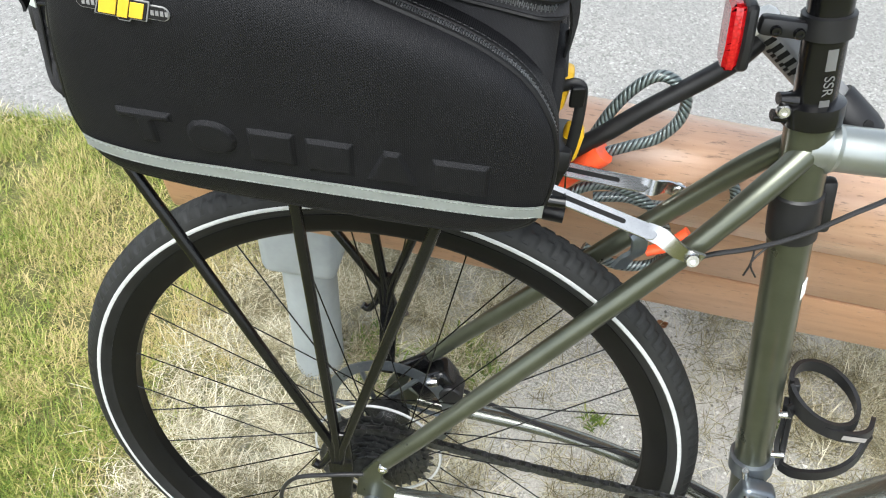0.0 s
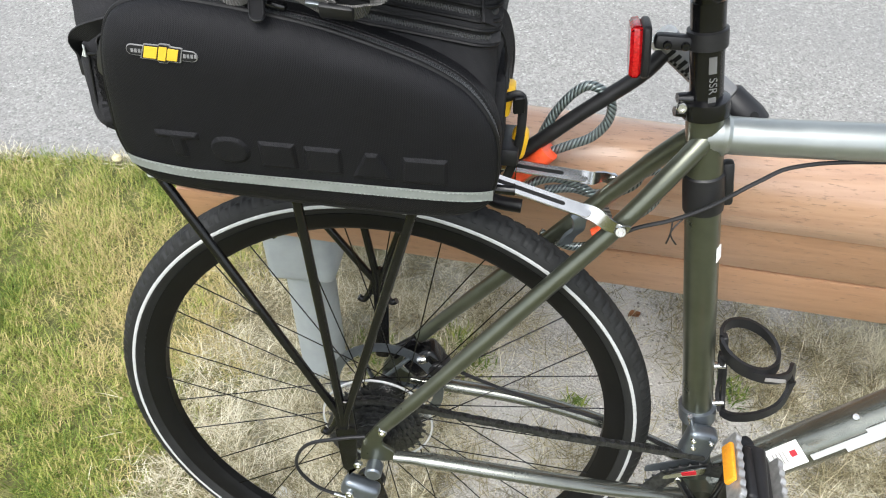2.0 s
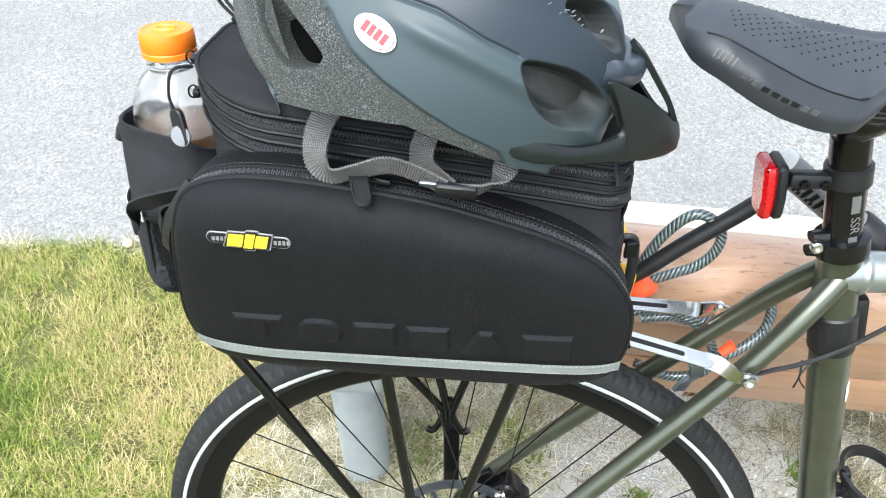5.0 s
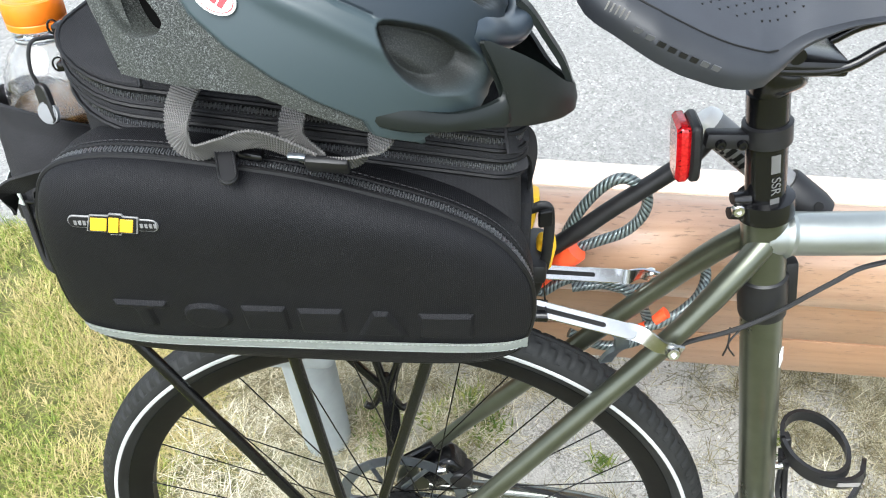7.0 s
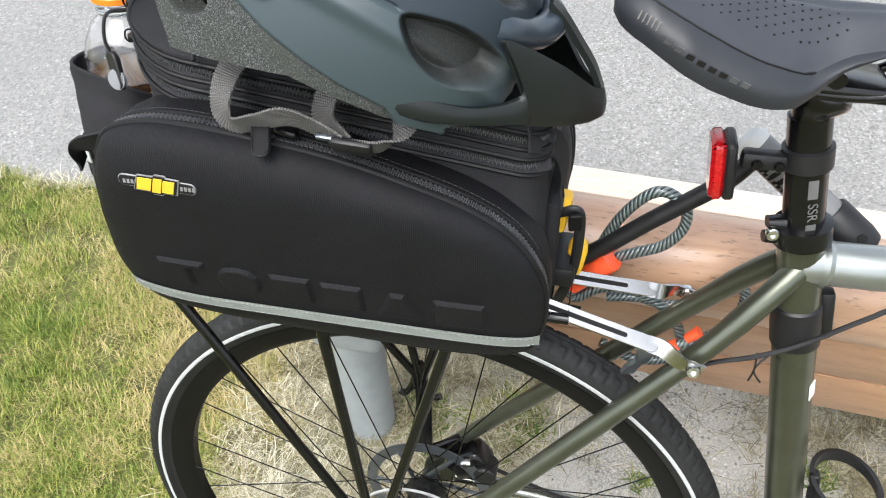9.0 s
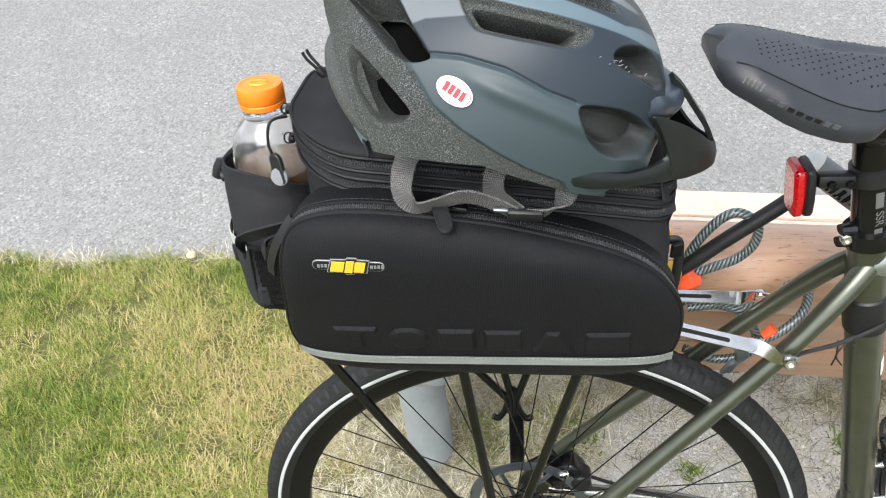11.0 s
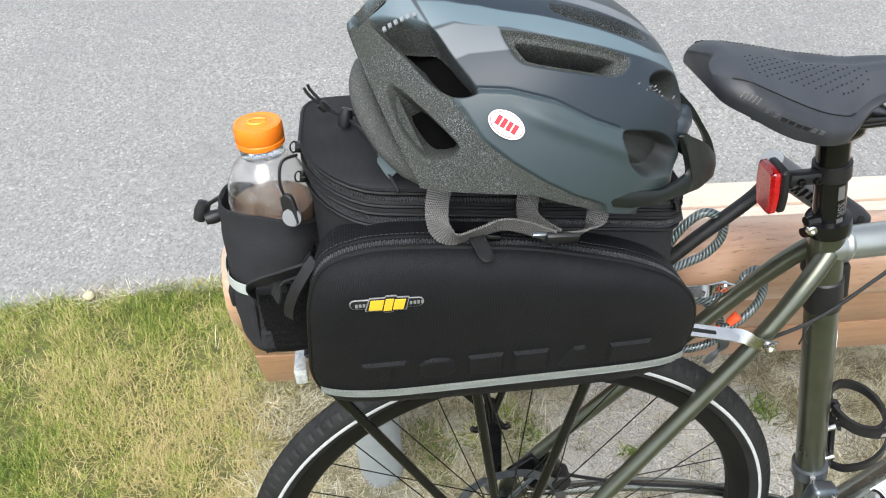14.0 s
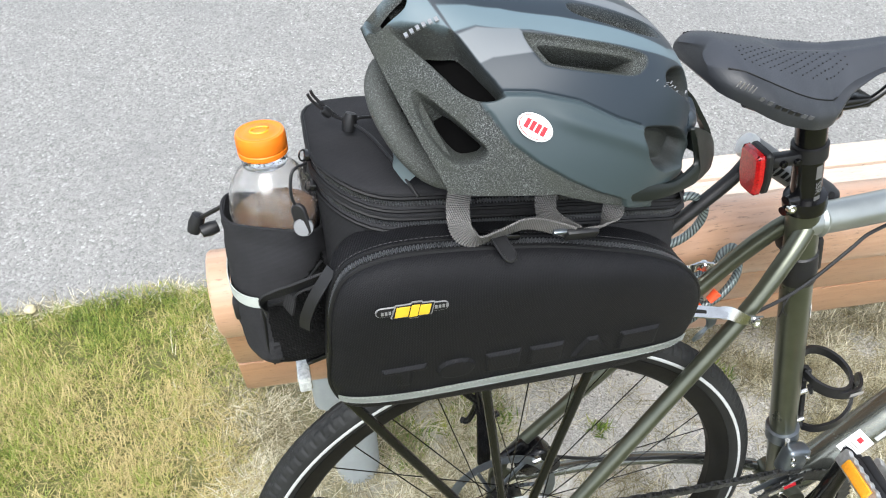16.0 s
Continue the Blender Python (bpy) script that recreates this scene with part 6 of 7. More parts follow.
# openings and paint zones, drawn on the flattened side of the shell: (length, height less width)
TAIL_VENT = [(-0.034, 0.07), (-0.012, 0.063), (0.006, 0.055), (0.013, 0.03), (0.019, 0.007), (0.015, 0.003), (0.002, 0.007), (-0.01, 0.021), (-0.02, 0.044)]
LOW_VENT = [(-0.039, 0.04), (-0.026, 0.02), (-0.009, -0.018), (-0.01, -0.026), (-0.019, -0.028), (-0.034, -0.021), (-0.041, -0.003), (-0.043, 0.017)]
SIDE_VENT = [(0.056, 0.029), (0.083, 0.013), (0.114, -0.005), (0.116, -0.01), (0.108, -0.016), (0.094, -0.01), (0.062, 0.008), (0.056, 0.016)]
SIDE_RIM = [(0.048, 0.039), (0.058, 0.036), (0.088, 0.018), (0.12, -0.002), (0.125, -0.01), (0.117, -0.018), (0.102, -0.017), (0.059, 0.006), (0.05, 0.018)]
FRONT_VENT = [(0.133, -0.024), (0.142, -0.019), (0.156, -0.02), (0.158, -0.036), (0.151, -0.046), (0.142, -0.041), (0.132, -0.032)]
CHEEK_VENT = [(0.1, -0.053), (0.118, -0.056), (0.13, -0.06), (0.139, -0.067), (0.137, -0.073), (0.13, -0.079), (0.12, -0.083), (0.109, -0.084), (0.1, -0.079), (0.096, -0.067)]
TOP_SLOT = [(0.089, 0.05), (0.102, 0.044), (0.126, 0.028), (0.141, 0.017), (0.145, 0.005), (0.128, 0.009), (0.101, 0.028), (0.088, 0.041)]
CROWN_VENT = [(0.03, 0.088), (0.034, 0.074), (0.05, 0.066), (0.07, 0.066), (0.08, 0.077), (0.066, 0.088)]
REAR_VENT = [(-0.046, 0.074), (-0.03, 0.071), (-0.014, 0.074), (-0.012, 0.09), (-0.046, 0.09)]
PALE_PATCH = [(0.008, 0.052), (0.022, 0.053), (0.048, 0.043), (0.054, 0.022), (0.023, 0.031), (0.013, 0.031)]
CROWN_STRIPE = [(0.06, 0.066), (0.078, 0.074), (0.1, 0.06), (0.15, 0.022), (0.15, 0.012), (0.1, 0.048), (0.085, 0.055)]


def rim_height(x, y):
    """Height of the lower edge: level under the sides, swept up to the tail."""
    if x > 0.024:
        return 0.005 - 1.04 * (x - 0.024)
    if x > -0.046:
        return 0.005 - 0.51 * (x - 0.024)
    return 0.042 + 15.0 * (-0.046 - x)


def helmet_shell():
    bm = bmesh.new()
    nv = 330
    az = np.concatenate([np.linspace(np.pi, 2 * np.pi, 620, endpoint=False), np.linspace(0, np.pi, 300, endpoint=False)])[None, :]
    nu = az.shape[1]
    el = (np.pi / 2 * (1 - np.arange(nv + 1) / nv * 1.32))[:, None]
    ca, sa = np.cos(az), np.sin(az)
    fuller = np.where(ca > 0, 0.72, 1.0)
    D = np.stack([np.sign(ca) * np.abs(ca) ** fuller * np.cos(el) * HA, np.sign(sa) * np.abs(sa) ** fuller * np.cos(el) * HB, np.sin(el) * HC + 0 * az], -1)
    N = D / np.array([HA ** 2, HB ** 2, HC ** 2])
    N /= np.linalg.norm(N, axis=-1, keepdims=True)
    X, Y, Z = D[..., 0], np.abs(D[..., 1]), D[..., 2]
    W = (Z - Y) / math.sqrt(2)

    def inside(points, rounding=4):
        """Signed distance to an outline on the flattened side, positive within."""
        p = [(q.x, q.y) for q in spline([(a, b, 0) for a, b in points], rounding, True)] if rounding else points
        best = np.full(X.shape, 9.0)
        odd = np.zeros(X.shape, bool)
        for (ax, ay), (bx, by) in zip(p, p[1:] + p[:1]):
            ex, ey = bx - ax, by - ay
            t = np.clip(((X - ax) * ex + (W - ay) * ey) / (ex * ex + ey * ey + 1e-12), 0, 1)
            best = np.minimum(best, np.hypot(X - ax - t * ex, W - ay - t * ey))
            if ay != by:
                odd ^= ((ay > W) != (by > W)) & (X < ex * (W - ay) / ey + ax)
        return np.where(odd, best, -best)

    def step(v, w):
        q = np.clip(v / w, 0, 1)
        return q * q * (3 - 2 * q)

    def soft(v, w=0.0006):
        return np.clip(v / w * 0.5 + 0.5, 0, 1)

    push = np.zeros(X.shape)
    foam = np.zeros(X.shape)
    through = np.zeros(X.shape, bool)
    vent_shade = np.zeros(X.shape)
    for shape, depth, wall, hole in ((TAIL_VENT, 0.032, 0.005, 1), (SIDE_VENT, 0.03, 0.004, 1), (CHEEK_VENT, 0.017, 0.0045, 0), (FRONT_VENT, 0.018, 0.006, 0),
                                     (TOP_SLOT, 0.012, 0.0035, 1), (CROWN_VENT, 0.012, 0.0035, 1), (REAR_VENT, 0.012, 0.0035, 1)):
        d = inside(shape)
        push = np.maximum(push, depth * step(d, wall))
        if shape is FRONT_VENT or shape is CHEEK_VENT:
            # cheek and front vents: the recess's shade put into the colour as near black
            vent_shade = np.maximum(vent_shade, soft(d - 0.001, 0.0015))
            foam = np.maximum(foam, 0.3 * soft(d - 0.001, 0.0015))
        else:
            foam = np.maximum(foam, soft(d - 0.001, 0.0015))
        if hole:
            through |= d > wall * 0.97
    d = inside(LOW_VENT)
    sink = step(0.04 - W, 0.03)
    push = np.maximum(push, 0.03 * step(d, 0.005) * sink)
    through |= (d > 0.0048) & (W < 0.014)
    d = inside(SIDE_RIM)
    push = np.maximum(push, 0.0045 * step(d, 0.004))
    foam = np.maximum(foam, soft(d - 0.001))
    slate_top = np.interp(X, (0.0, 0.02, 0.039, 0.065, 0.085, 0.102, 0.14), (0.012, 0.007, -0.002, -0.02, -0.04, -0.052, -0.066))
    foam_edge = np.interp(-W, (-0.04, -0.007, 0.025, 0.045, 0.064, 0.078, 0.09), (0.006, 0.001, 0.008, 0.02, 0.036, 0.051, 0.069))
    tail_edge = 0.071 - 0.39 * (X + 0.034)
    foam = np.maximum(foam, soft(foam_edge - X) * soft(tail_edge - W))
    foam = np.maximum(foam, soft(-0.05 - X, 0.002))
    ridge = 0.003 * np.exp(-((W - (-0.03 - (X - 0.052) * 0.76)) / 0.007) ** 2) * step(X - 0.03, 0.03)
    ledge = 0.0022 * step(slate_top - W, 0.005) * soft(X - foam_edge, 0.002)
    tail = TAIL_RISE * np.exp(-((X + 0.015) / 0.05) ** 2) * np.exp(-(Y / 0.037) ** 2) * step(Z - 0.05, 0.05)
    seam = 0.002 * np.exp(-((X - foam_edge) / 0.0012) ** 2) * (W < 0.0) + 0.0012 * np.exp(-((W - slate_top) / 0.001) ** 2) * (X > foam_edge) * (X < 0.1)
    dent = 0.0012 * np.vectorize(lambda a, b: noise.noise(Vector((a * 30, b * 30, 2.0))))(X, W) * foam
    Q = D + N * (ridge + ledge + dent - seam - push)[..., None]
    Q[..., 2] += tail
    lo = np.interp(X, (0.007, 0.022, 0.055, 0.088, 0.123, 0.154), (0.054, 0.054, 0.039, 0.017, -0.003, -0.018))
    hi = np.interp(X, (0.003, 0.022, 0.042, 0.077, 0.11, 0.145), (0.069, 0.067, 0.061, 0.041, 0.019, -0.005))
    band = soft(W - lo) * soft(hi - W) * soft(X - 0.005 + (W - 0.06) * 0.2)
    tail_top = soft(0.003 - X + (0.06 - W) * 0.3) * soft(W - tail_edge)
    low = soft(slate_top - W) * soft(X - foam_edge)
    slate, light, dark, patch = np.array([0.038, 0.054, 0.06]), np.array([0.098, 0.137, 0.158]), np.array([0.018, 0.026, 0.035]), np.array([0.122, 0.134, 0.145])
    C = np.broadcast_to(dark, D.shape).copy()
    for w, col in ((band, light), (soft(inside(CROWN_STRIPE)), patch), (tail_top, light), (soft(inside(PALE_PATCH, 0)), patch), (low, slate), (vent_shade, np.array([0.012, 0.013, 0.013]))):
        C = C * (1 - w[..., None]) + col * w[..., None]
    low_edge = Z - np.vectorize(lambda a: rim_height(a, 0))(X)
    pl = bm.verts.layers.float_color.new("paint")
    fl = bm.verts.layers.float.new("foam")
    grid = []
    for j in range(nv + 1):
        row = []
        for i in range(nu):
            v = bm.verts.new(Q[j, i])
            v[pl] = (*C[j, i], 1)
            v[fl] = foam[j, i]
            row.append(v)
        grid.append(row)
    for j in range(1, nv):
        for i in range(nu):
            k = (i + 1) % nu
            if through[j, i] and through[j + 1, i] and through[j, k] and through[j + 1, k]:
                continue
            if max(low_edge[j, i], low_edge[j + 1, i], low_edge[j, k], low_edge[j + 1, k]) >= 0:
                bm.faces.new((grid[j][i], grid[j + 1][i], grid[j + 1][k], grid[j][k]))
    if not through[1, 0]:
        bm.faces.new(grid[1][::-1])
    bmesh.ops.delete(bm, geom=[v for v in bm.verts if not v.link_faces], context='VERTS')
    for v in bm.verts:
        tail_x = -0.046 - (v.co.z - 0.042) / 15
        if v.is_boundary and v.co.z > 0.045 and abs(v.co.x - tail_x) < 0.003:
            v.co.x = tail_x
        elif v.is_boundary and abs(v.co.z - rim_height(v.co.x, 0)) < 0.006:
            v.co.z += max(-0.003, min(0.003, rim_height(v.co.x, 0) - v.co.z))
    bmesh.ops.recalc_face_normals(bm, faces=bm.faces)
    g = bmesh.ops.extrude_edge_only(bm, edges=[e for e in bm.edges if e.is_boundary and abs(e.verts[0].co.z - rim_height(e.verts[0].co.x, 0)) < 0.006])
    for v in [v for v in g["geom"] if isinstance(v, bmesh.types.BMVert)]:
        at_tail = v.co.x < -0.04 and v.co.z > 0.045
        v.co = Vector((v.co.x + 0.014, v.co.y * 0.94, v.co.z - 0.006)) if at_tail else Vector((v.co.x * 0.83, v.co.y * 0.8, v.co.z + 0.004))
        v[fl] = 1.0
    return bm


shell = part("shell", helmet_shell(), HELMET_SKIN, helmet, "vented shell over speckled grey foam")
shell.data.polygons.foreach_set("use_smooth", [True] * len(shell.data.polygons))
sharp = shell.data.attributes.get("sharp_edge")
if sharp:
    shell.data.attributes.remove(sharp)


def h_local(p):
    """From bicycle coordinates to the helmet's own."""
    return (HM.inverted() @ BIKE @ Vector(p))


def liner():
    """The inside of the helmet, so that the vents look into a dark hollow."""
    bm = bmesh.new()
    n, rows = 48, []
    for j in range(1, 15):
        e = math.pi / 2 * (1 - j / 14 * 1.05)
        rows.append([bm.verts.new((math.cos(2 * math.pi * i / n) * math.cos(e) * (HA - 0.03), math.sin(2 * math.pi * i / n) * math.cos(e) * (HB - 0.026), math.sin(e) * (HC - 0.026))) for i in range(n)])
    for a, b in zip(rows, rows[1:]):
        for i in range(n):
            if max(a[i].co.z - rim_height(a[i].co.x, 0), b[i].co.z - rim_height(b[i].co.x, 0)) > 0.004:
                bm.faces.new((a[i], b[i], b[(i + 1) % n], a[(i + 1) % n]))
    bm.faces.new(rows[0])
    bmesh.ops.delete(bm, geom=[v for v in bm.verts if not v.link_faces], context='VERTS')
    return bm


part("liner", liner(), PAD, helmet, "black padding")
lobe = [h_local(q) for q in ((-0.118, -0.032, 1.044), (-0.13, -0.046, 1.045), (-0.136, -0.059, 1.0395), (-0.136, -0.071, 1.0305), (-0.1305, -0.083, 1.0165), (-0.12, -0.093, 1.0), (-0.105, -0.1, 0.985), (-0.0875, -0.103, 0.974), (-0.06, -0.103, 0.971))]
part("tail_lobe", bar(spline(lobe, 6), [0.0075, 0.0085, 0.0095] + [0.0105] * 33 + [0.01, 0.0095, 0.009, 0.008, 0.0072, 0.0064, 0.0055, 0.0045, 0.0035, 0.003, 0.0028, 0.0026, 0.0025], 22, flat=1.3, up=(1, 0, 0.2)), FOAM, helmet, "speckled grey foam lobe")


def visor_mesh():
    """A brow strip that runs low round the shell, with an arm rising to it on either side; mirrored about the helmet's middle."""
    low = [(0.04, -0.1435, 0.9585), (0.056, -0.1405, 0.9545), (0.075, -0.133, 0.951), (0.1, -0.119, 0.946), (0.109, -0.113, 0.9435), (0.116, -0.107, 0.9415), (0.122, -0.1015, 0.939), (0.132, -0.092, 0.9355), (0.15, -0.069, 0.929), (0.156, -0.052, 0.928)]
    high = [(0.026, -0.146, 0.979), (0.053, -0.1415, 0.971), (0.08, -0.1315, 0.962), (0.103, -0.1175, 0.9615), (0.1105, -0.1135, 0.97), (0.0975, -0.12, 1.0), (0.1105, -0.109, 0.993), (0.1315, -0.0915, 0.976), (0.15, -0.068, 0.954), (0.1555, -0.052, 0.9485)]

    def round_trip(pts):
        return pts + [(x - 0.008 * (z > 0.95), -0.104 - y, min(z, 0.972)) for x, y, z in pts[-2::-1]]

    bm = bmesh.new()
    rows = []
    centre = Vector((0.0, -0.052, 0.96))
    for a, b in zip(spline(round_trip(low), 8), spline(round_trip(high), 8)):
        inward = (centre - (a + b) / 2).normalized()
        ring = [a, a.lerp(b, 0.12) - inward * 0.003, a.lerp(b, 0.5) - inward * 0.0035, a.lerp(b, 0.9) - inward * 0.0015, b, b + inward * 0.003, a.lerp(b, 0.5) + inward * 0.001, a + inward * 0.004]
        rows.append([bm.verts.new(h_local(q)) for q in ring])
    for a, b in zip(rows, rows[1:]):
        for k in range(8):
            bm.faces.new((a[k], a[(k + 1) % 8], b[(k + 1) % 8], b[k]))
    bm.faces.new(rows[0][::-1])
    bm.faces.new(rows[-1])
    bmesh.ops.recalc_face_normals(bm, faces=bm.faces)
    return bm


brow = [(0.088, -0.108, 1.004), (0.096, -0.103, 1.0), (0.105, -0.087, 0.993), (0.114, -0.07, 0.99), (0.118, -0.052, 0.99)]
brow += [(x, -0.104 - y, z) for x, y, z in brow[-2::-1]]
part("brow_bar", bar([h_local(q) for q in spline(brow, 5)], 0.0105, 18), SHELL_CHARCOAL, helmet, "charcoal shell bar over the brow")
visor = part("visor", visor_mesh(), VISOR, helmet, "matt black visor")
part("middle_arm", ribbon([h_local(q) for q in spline([(0.1545, -0.053, 0.945), (0.1475, -0.054, 0.962), (0.136, -0.0555, 0.98), (0.1255, -0.057, 0.9955), (0.117, -0.058, 1.0045)], 5)], 0.0135, 0.004, (0, 1, 0)), VISOR, visor)


def decal(name, centre, half_u, half_v, turn, lift, material, parent, label="", oval=True, along=0.0):
    """A thin sticker that follows the shell."""
    c = Vector(centre)
    nrm = Vector((c.x / HA ** 2, c.y / HB ** 2, c.z / HC ** 2)).normalized()
    u = Vector((1, 0, 0)) - nrm * nrm.x
    u = Matrix.Rotation(radians(-turn), 3, nrm) @ u.normalized()
    v = nrm.cross(u)
    out = [(half_u * math.cos(2 * math.pi * k / 28), half_v * math.sin(2 * math.pi * k / 28)) for k in range(28)] if oval else [(-half_u, -half_v), (half_u, -half_v), (half_u, half_v), (-half_u, half_v)]
    e = 2 / 0.72 if c.x > 0 else 2.0
    flat = ((abs(c.x) / HA) ** e + (abs(c.y) / HB) ** e) ** (2 / e)
    k = 1 / math.sqrt(flat + (c.z / HC) ** 2)
    return part(name, plate(out, c * k + nrm * lift + u * along, u, v, 0.0012), material, parent, label)


st = decal("round_sticker", (0.027, -0.089, 0.058), 0.0138, 0.0088, 55, 0.004, WHITE, shell, "white oval sticker with red print")
decal("sticker_ring", (0.027, -0.089, 0.058), 0.0126, 0.0077, 55, 0.0044, RED_INK, st)
decal("sticker_field", (0.027, -0.089, 0.058), 0.0121, 0.0072, 55, 0.0047, WHITE, st)
for k in range(4):
    decal("printed_bar", (0.027, -0.089, 0.058), 0.0016, 0.0034, 55, 0.0052, RED_INK, st, oval=False, along=-0.0066 + 0.0044 * k)
for k in range(6):
    px = -0.022 + 0.0042 * k
    rise = TAIL_RISE * math.exp(-((px + 0.015) / 0.05) ** 2) * math.exp(-(0.028 / 0.037) ** 2)
    decal("printed_bar", (px, -0.028, 0.116), 0.0013, 0.0022, 0, 0.0014 + 0.9 * rise, SHELL_PALE, shell, oval=False)
random.seed(4)
for k in range(11):
    u = random.random()
    decal("scuff", (0.112 + 0.026 * u, -0.07 + 0.014 * u + random.uniform(-0.002, 0.002), 0.036 - 0.034 * u + random.uniform(-0.003, 0.003)), random.uniform(0.0006, 0.0016), 0.00022, random.uniform(-30, 30), 0.0005, SHELL_PALE, shell, oval=True)


def ribbed(pts, width, wides, pitch=0.0017):
    """Webbing: a strap with ribs across it; wides gives the way of its width along the length."""
    p = [Vector(q) for q in pts]
    out, acc = [], 0.0
    total = sum((b - a).length for a, b in zip(p, p[1:]))
    run = 0.0
    for a, b in zip(p, p[1:]):
        ln = (b - a).length
        while acc < ln:
            out.append((a.lerp(b, acc / ln), (run + acc) / total))
            acc += pitch / 4
        acc -= ln
        run += ln
    ws = [Vector(w) for w in wides]
    bm = bmesh.new()
    rings = []
    for i, (c, u) in enumerate(out):
        d = (out[min(i + 3, len(out) - 1)][0] - out[max(i - 3, 0)][0]).normalized()
        q = min(u, 0.9999) * (len(ws) - 1)
        wd = ws[int(q)].lerp(ws[min(int(q) + 1, len(ws) - 1)], q % 1)
        w = (wd - d * wd.dot(d)).normalized()
        t = d.cross(w)
        th = (0.0011, 0.0009, 0.0004, 0.0009)[i % 4]
        hw = width / 2 + (0.0002 if i % 4 < 2 else -0.0002)
        rings.append([bm.verts.new(c + w * sx * hw + t * sy * th) for sx, sy in ((-1, -1), (1, -1), (1, 1), (-1, 1))])
    for a, b in zip(rings, rings[1:]):
        for k in range(4):
            bm.faces.new((a[k], a[(k + 1) % 4], b[(k + 1) % 4], b[k]))
    bm.faces.new(rings[0][::-1])
    bm.faces.new(rings[-1])
    return bm


def turned(vs):
    return [(HM.inverted() @ BIKE).to_3x3() @ Vector(v) for v in vs]


# chin straps hang from the helmet over the zip
part("chin_strap", ribbed(spline([h_local(q) for q in ((-0.084, -0.1, 0.97), (-0.0905, -0.112, 0.957), (-0.0905, -0.124, 0.942), (-0.08, -0.129, 0.934), (-0.062, -0.131, 0.9385), (-0.042, -0.131, 0.944), (-0.024, -0.132, 0.94), (-0.004, -0.134, 0.931))], 7), 0.0185, turned([(1, 0.1, 0.1), (1, -0.1, 0.15), (0.8, -0.35, 0.5), (0.1, -0.6, 0.8), (0.0, -0.5, 0.85), (0.1, -0.5, 0.85), (0.15, -0.5, 0.8)])), WEBBING, helmet, "grey ribbed webbing strap")
part("chin_strap", ribbed(spline([h_local(q) for q in ((-0.01, -0.1, 0.966), (-0.019, -0.113, 0.953), (-0.018, -0.124, 0.94), (0.002, -0.134, 0.93))], 7), 0.017, turned([(1, 0.05, 0.1), (1, -0.2, 0.2), (0.5, -0.5, 0.6)])), WEBBING, helmet)
part("chin_strap", ribbed(spline([h_local(q) for q in ((0.005, -0.134, 0.9295), (0.021, -0.133, 0.9305), (0.033, -0.127, 0.938), (0.038, -0.117, 0.95), (0.038, -0.108, 0.962))], 7), 0.017, turned([(0.1, -0.6, 0.8), (0.3, -0.6, 0.7), (1, -0.2, -0.3), (1, 0.1, 0.0)])), WEBBING, helmet)
part("strap_buckle", block((0.027, 0.006, 0.013), Matrix.Translation(h_local((0.004, -0.137, 0.9305))) @ pose(0, 0, 0, 30, 25, 0), 0.002, 2), BLACK_PLASTIC, helmet, "black strap buckle")
part("buckle_tongue", block((0.016, 0.004, 0.004), Matrix.Translation(h_local((-0.012, -0.1365, 0.935))) @ pose(0, 0, 0, 30, 25, 0), 0.001), GUNMETAL, helmet)
part("rear_cradle", ribbon(spline([h_local(q) for q in ((-0.128, -0.058, 0.997), (-0.131, -0.073, 0.9865), (-0.127, -0.08, 0.979), (-0.121, -0.086, 0.9715))], 6), 0.013, 0.002, tuple(Vector((0.3, 0.3, 1)))), SLATE_LIGHT, helmet)

# ---------- lock and cable on the frame ----------
lock = thing("u_lock", (0.33, 0.04, 0.79), "black and silver U-shaped bicycle lock clipped to the frame", "lock")
LA, LB = Vector((0.283, 0.064, 0.857)), Vector((0.385, 0.034, 0.785))
LD = (LB - LA).normalized()
part("crossbar", bar([LA, LA + LD * 0.09], 0.0142, 26), LOGO_GREY, lock, "silver sleeve with black print")
part("crossbar_end", bar([LA + LD * q for q in (0.086, 0.088, 0.118, 0.128, 0.132)], [0.0168, 0.0178, 0.0178, 0.016, 0.01], 26), BLACK_PLASTIC, lock)
part("keyhole", lathe([(0.0, 0.0004), (0.0042, 0.0004), (0.0048, -0.002)], LA + LD * 0.114 + Vector((0.003, -0.0155, 0.008)), (0.2, -1, 0.5), 16), DARK_INK, lock)
part("end_cap", lathe([(0.0, -0.004), (0.0144, -0.004), (0.0148, 0.001), (0.013, 0.006), (0.008, 0.009), (0, 0.0095)], LA, -LD, 24), WHITE, lock, "white end cap")
part("shackle", bar(spline([(0.285, 0.056, 0.846), (0.265, 0.055, 0.82), (0.212, 0.056, 0.7735), (0.18, 0.056, 0.744), (0.145, 0.058, 0.713), (0.118, 0.06, 0.685), (0.125, 0.06, 0.655), (0.16, 0.058, 0.65)], 6), 0.0082, 18), BLACK_PLASTIC, lock, "black coated shackle")
LN = Vector((-0.1, -0.95, -0.15))
LN = (LN - LD * LN.dot(LD)).normalized()
for k in range(7):
    part("printed_bar", plate([(-0.0024, -0.0045), (0.0018, -0.0045), (0.0024, 0.0045), (-0.0018, 0.0045)], LA + LD * (0.014 + 0.0078 * k) + LN * 0.0141, LD, LN.cross(LD), 0.001), DARK_INK, lock)
for k in range(6):
    part("printed_bar", plate([(-0.0014, -0.002), (0.0014, -0.002), (0.0014, 0.002), (-0.0014, 0.002)], LA + LD * (0.02 + 0.005 * k) + (LN - 0.5 * LN.cross(LD)).normalized() * 0.0141, LD, (LN - 0.5 * LN.cross(LD)).cross(LD), 0.001), DARK_INK, lock)
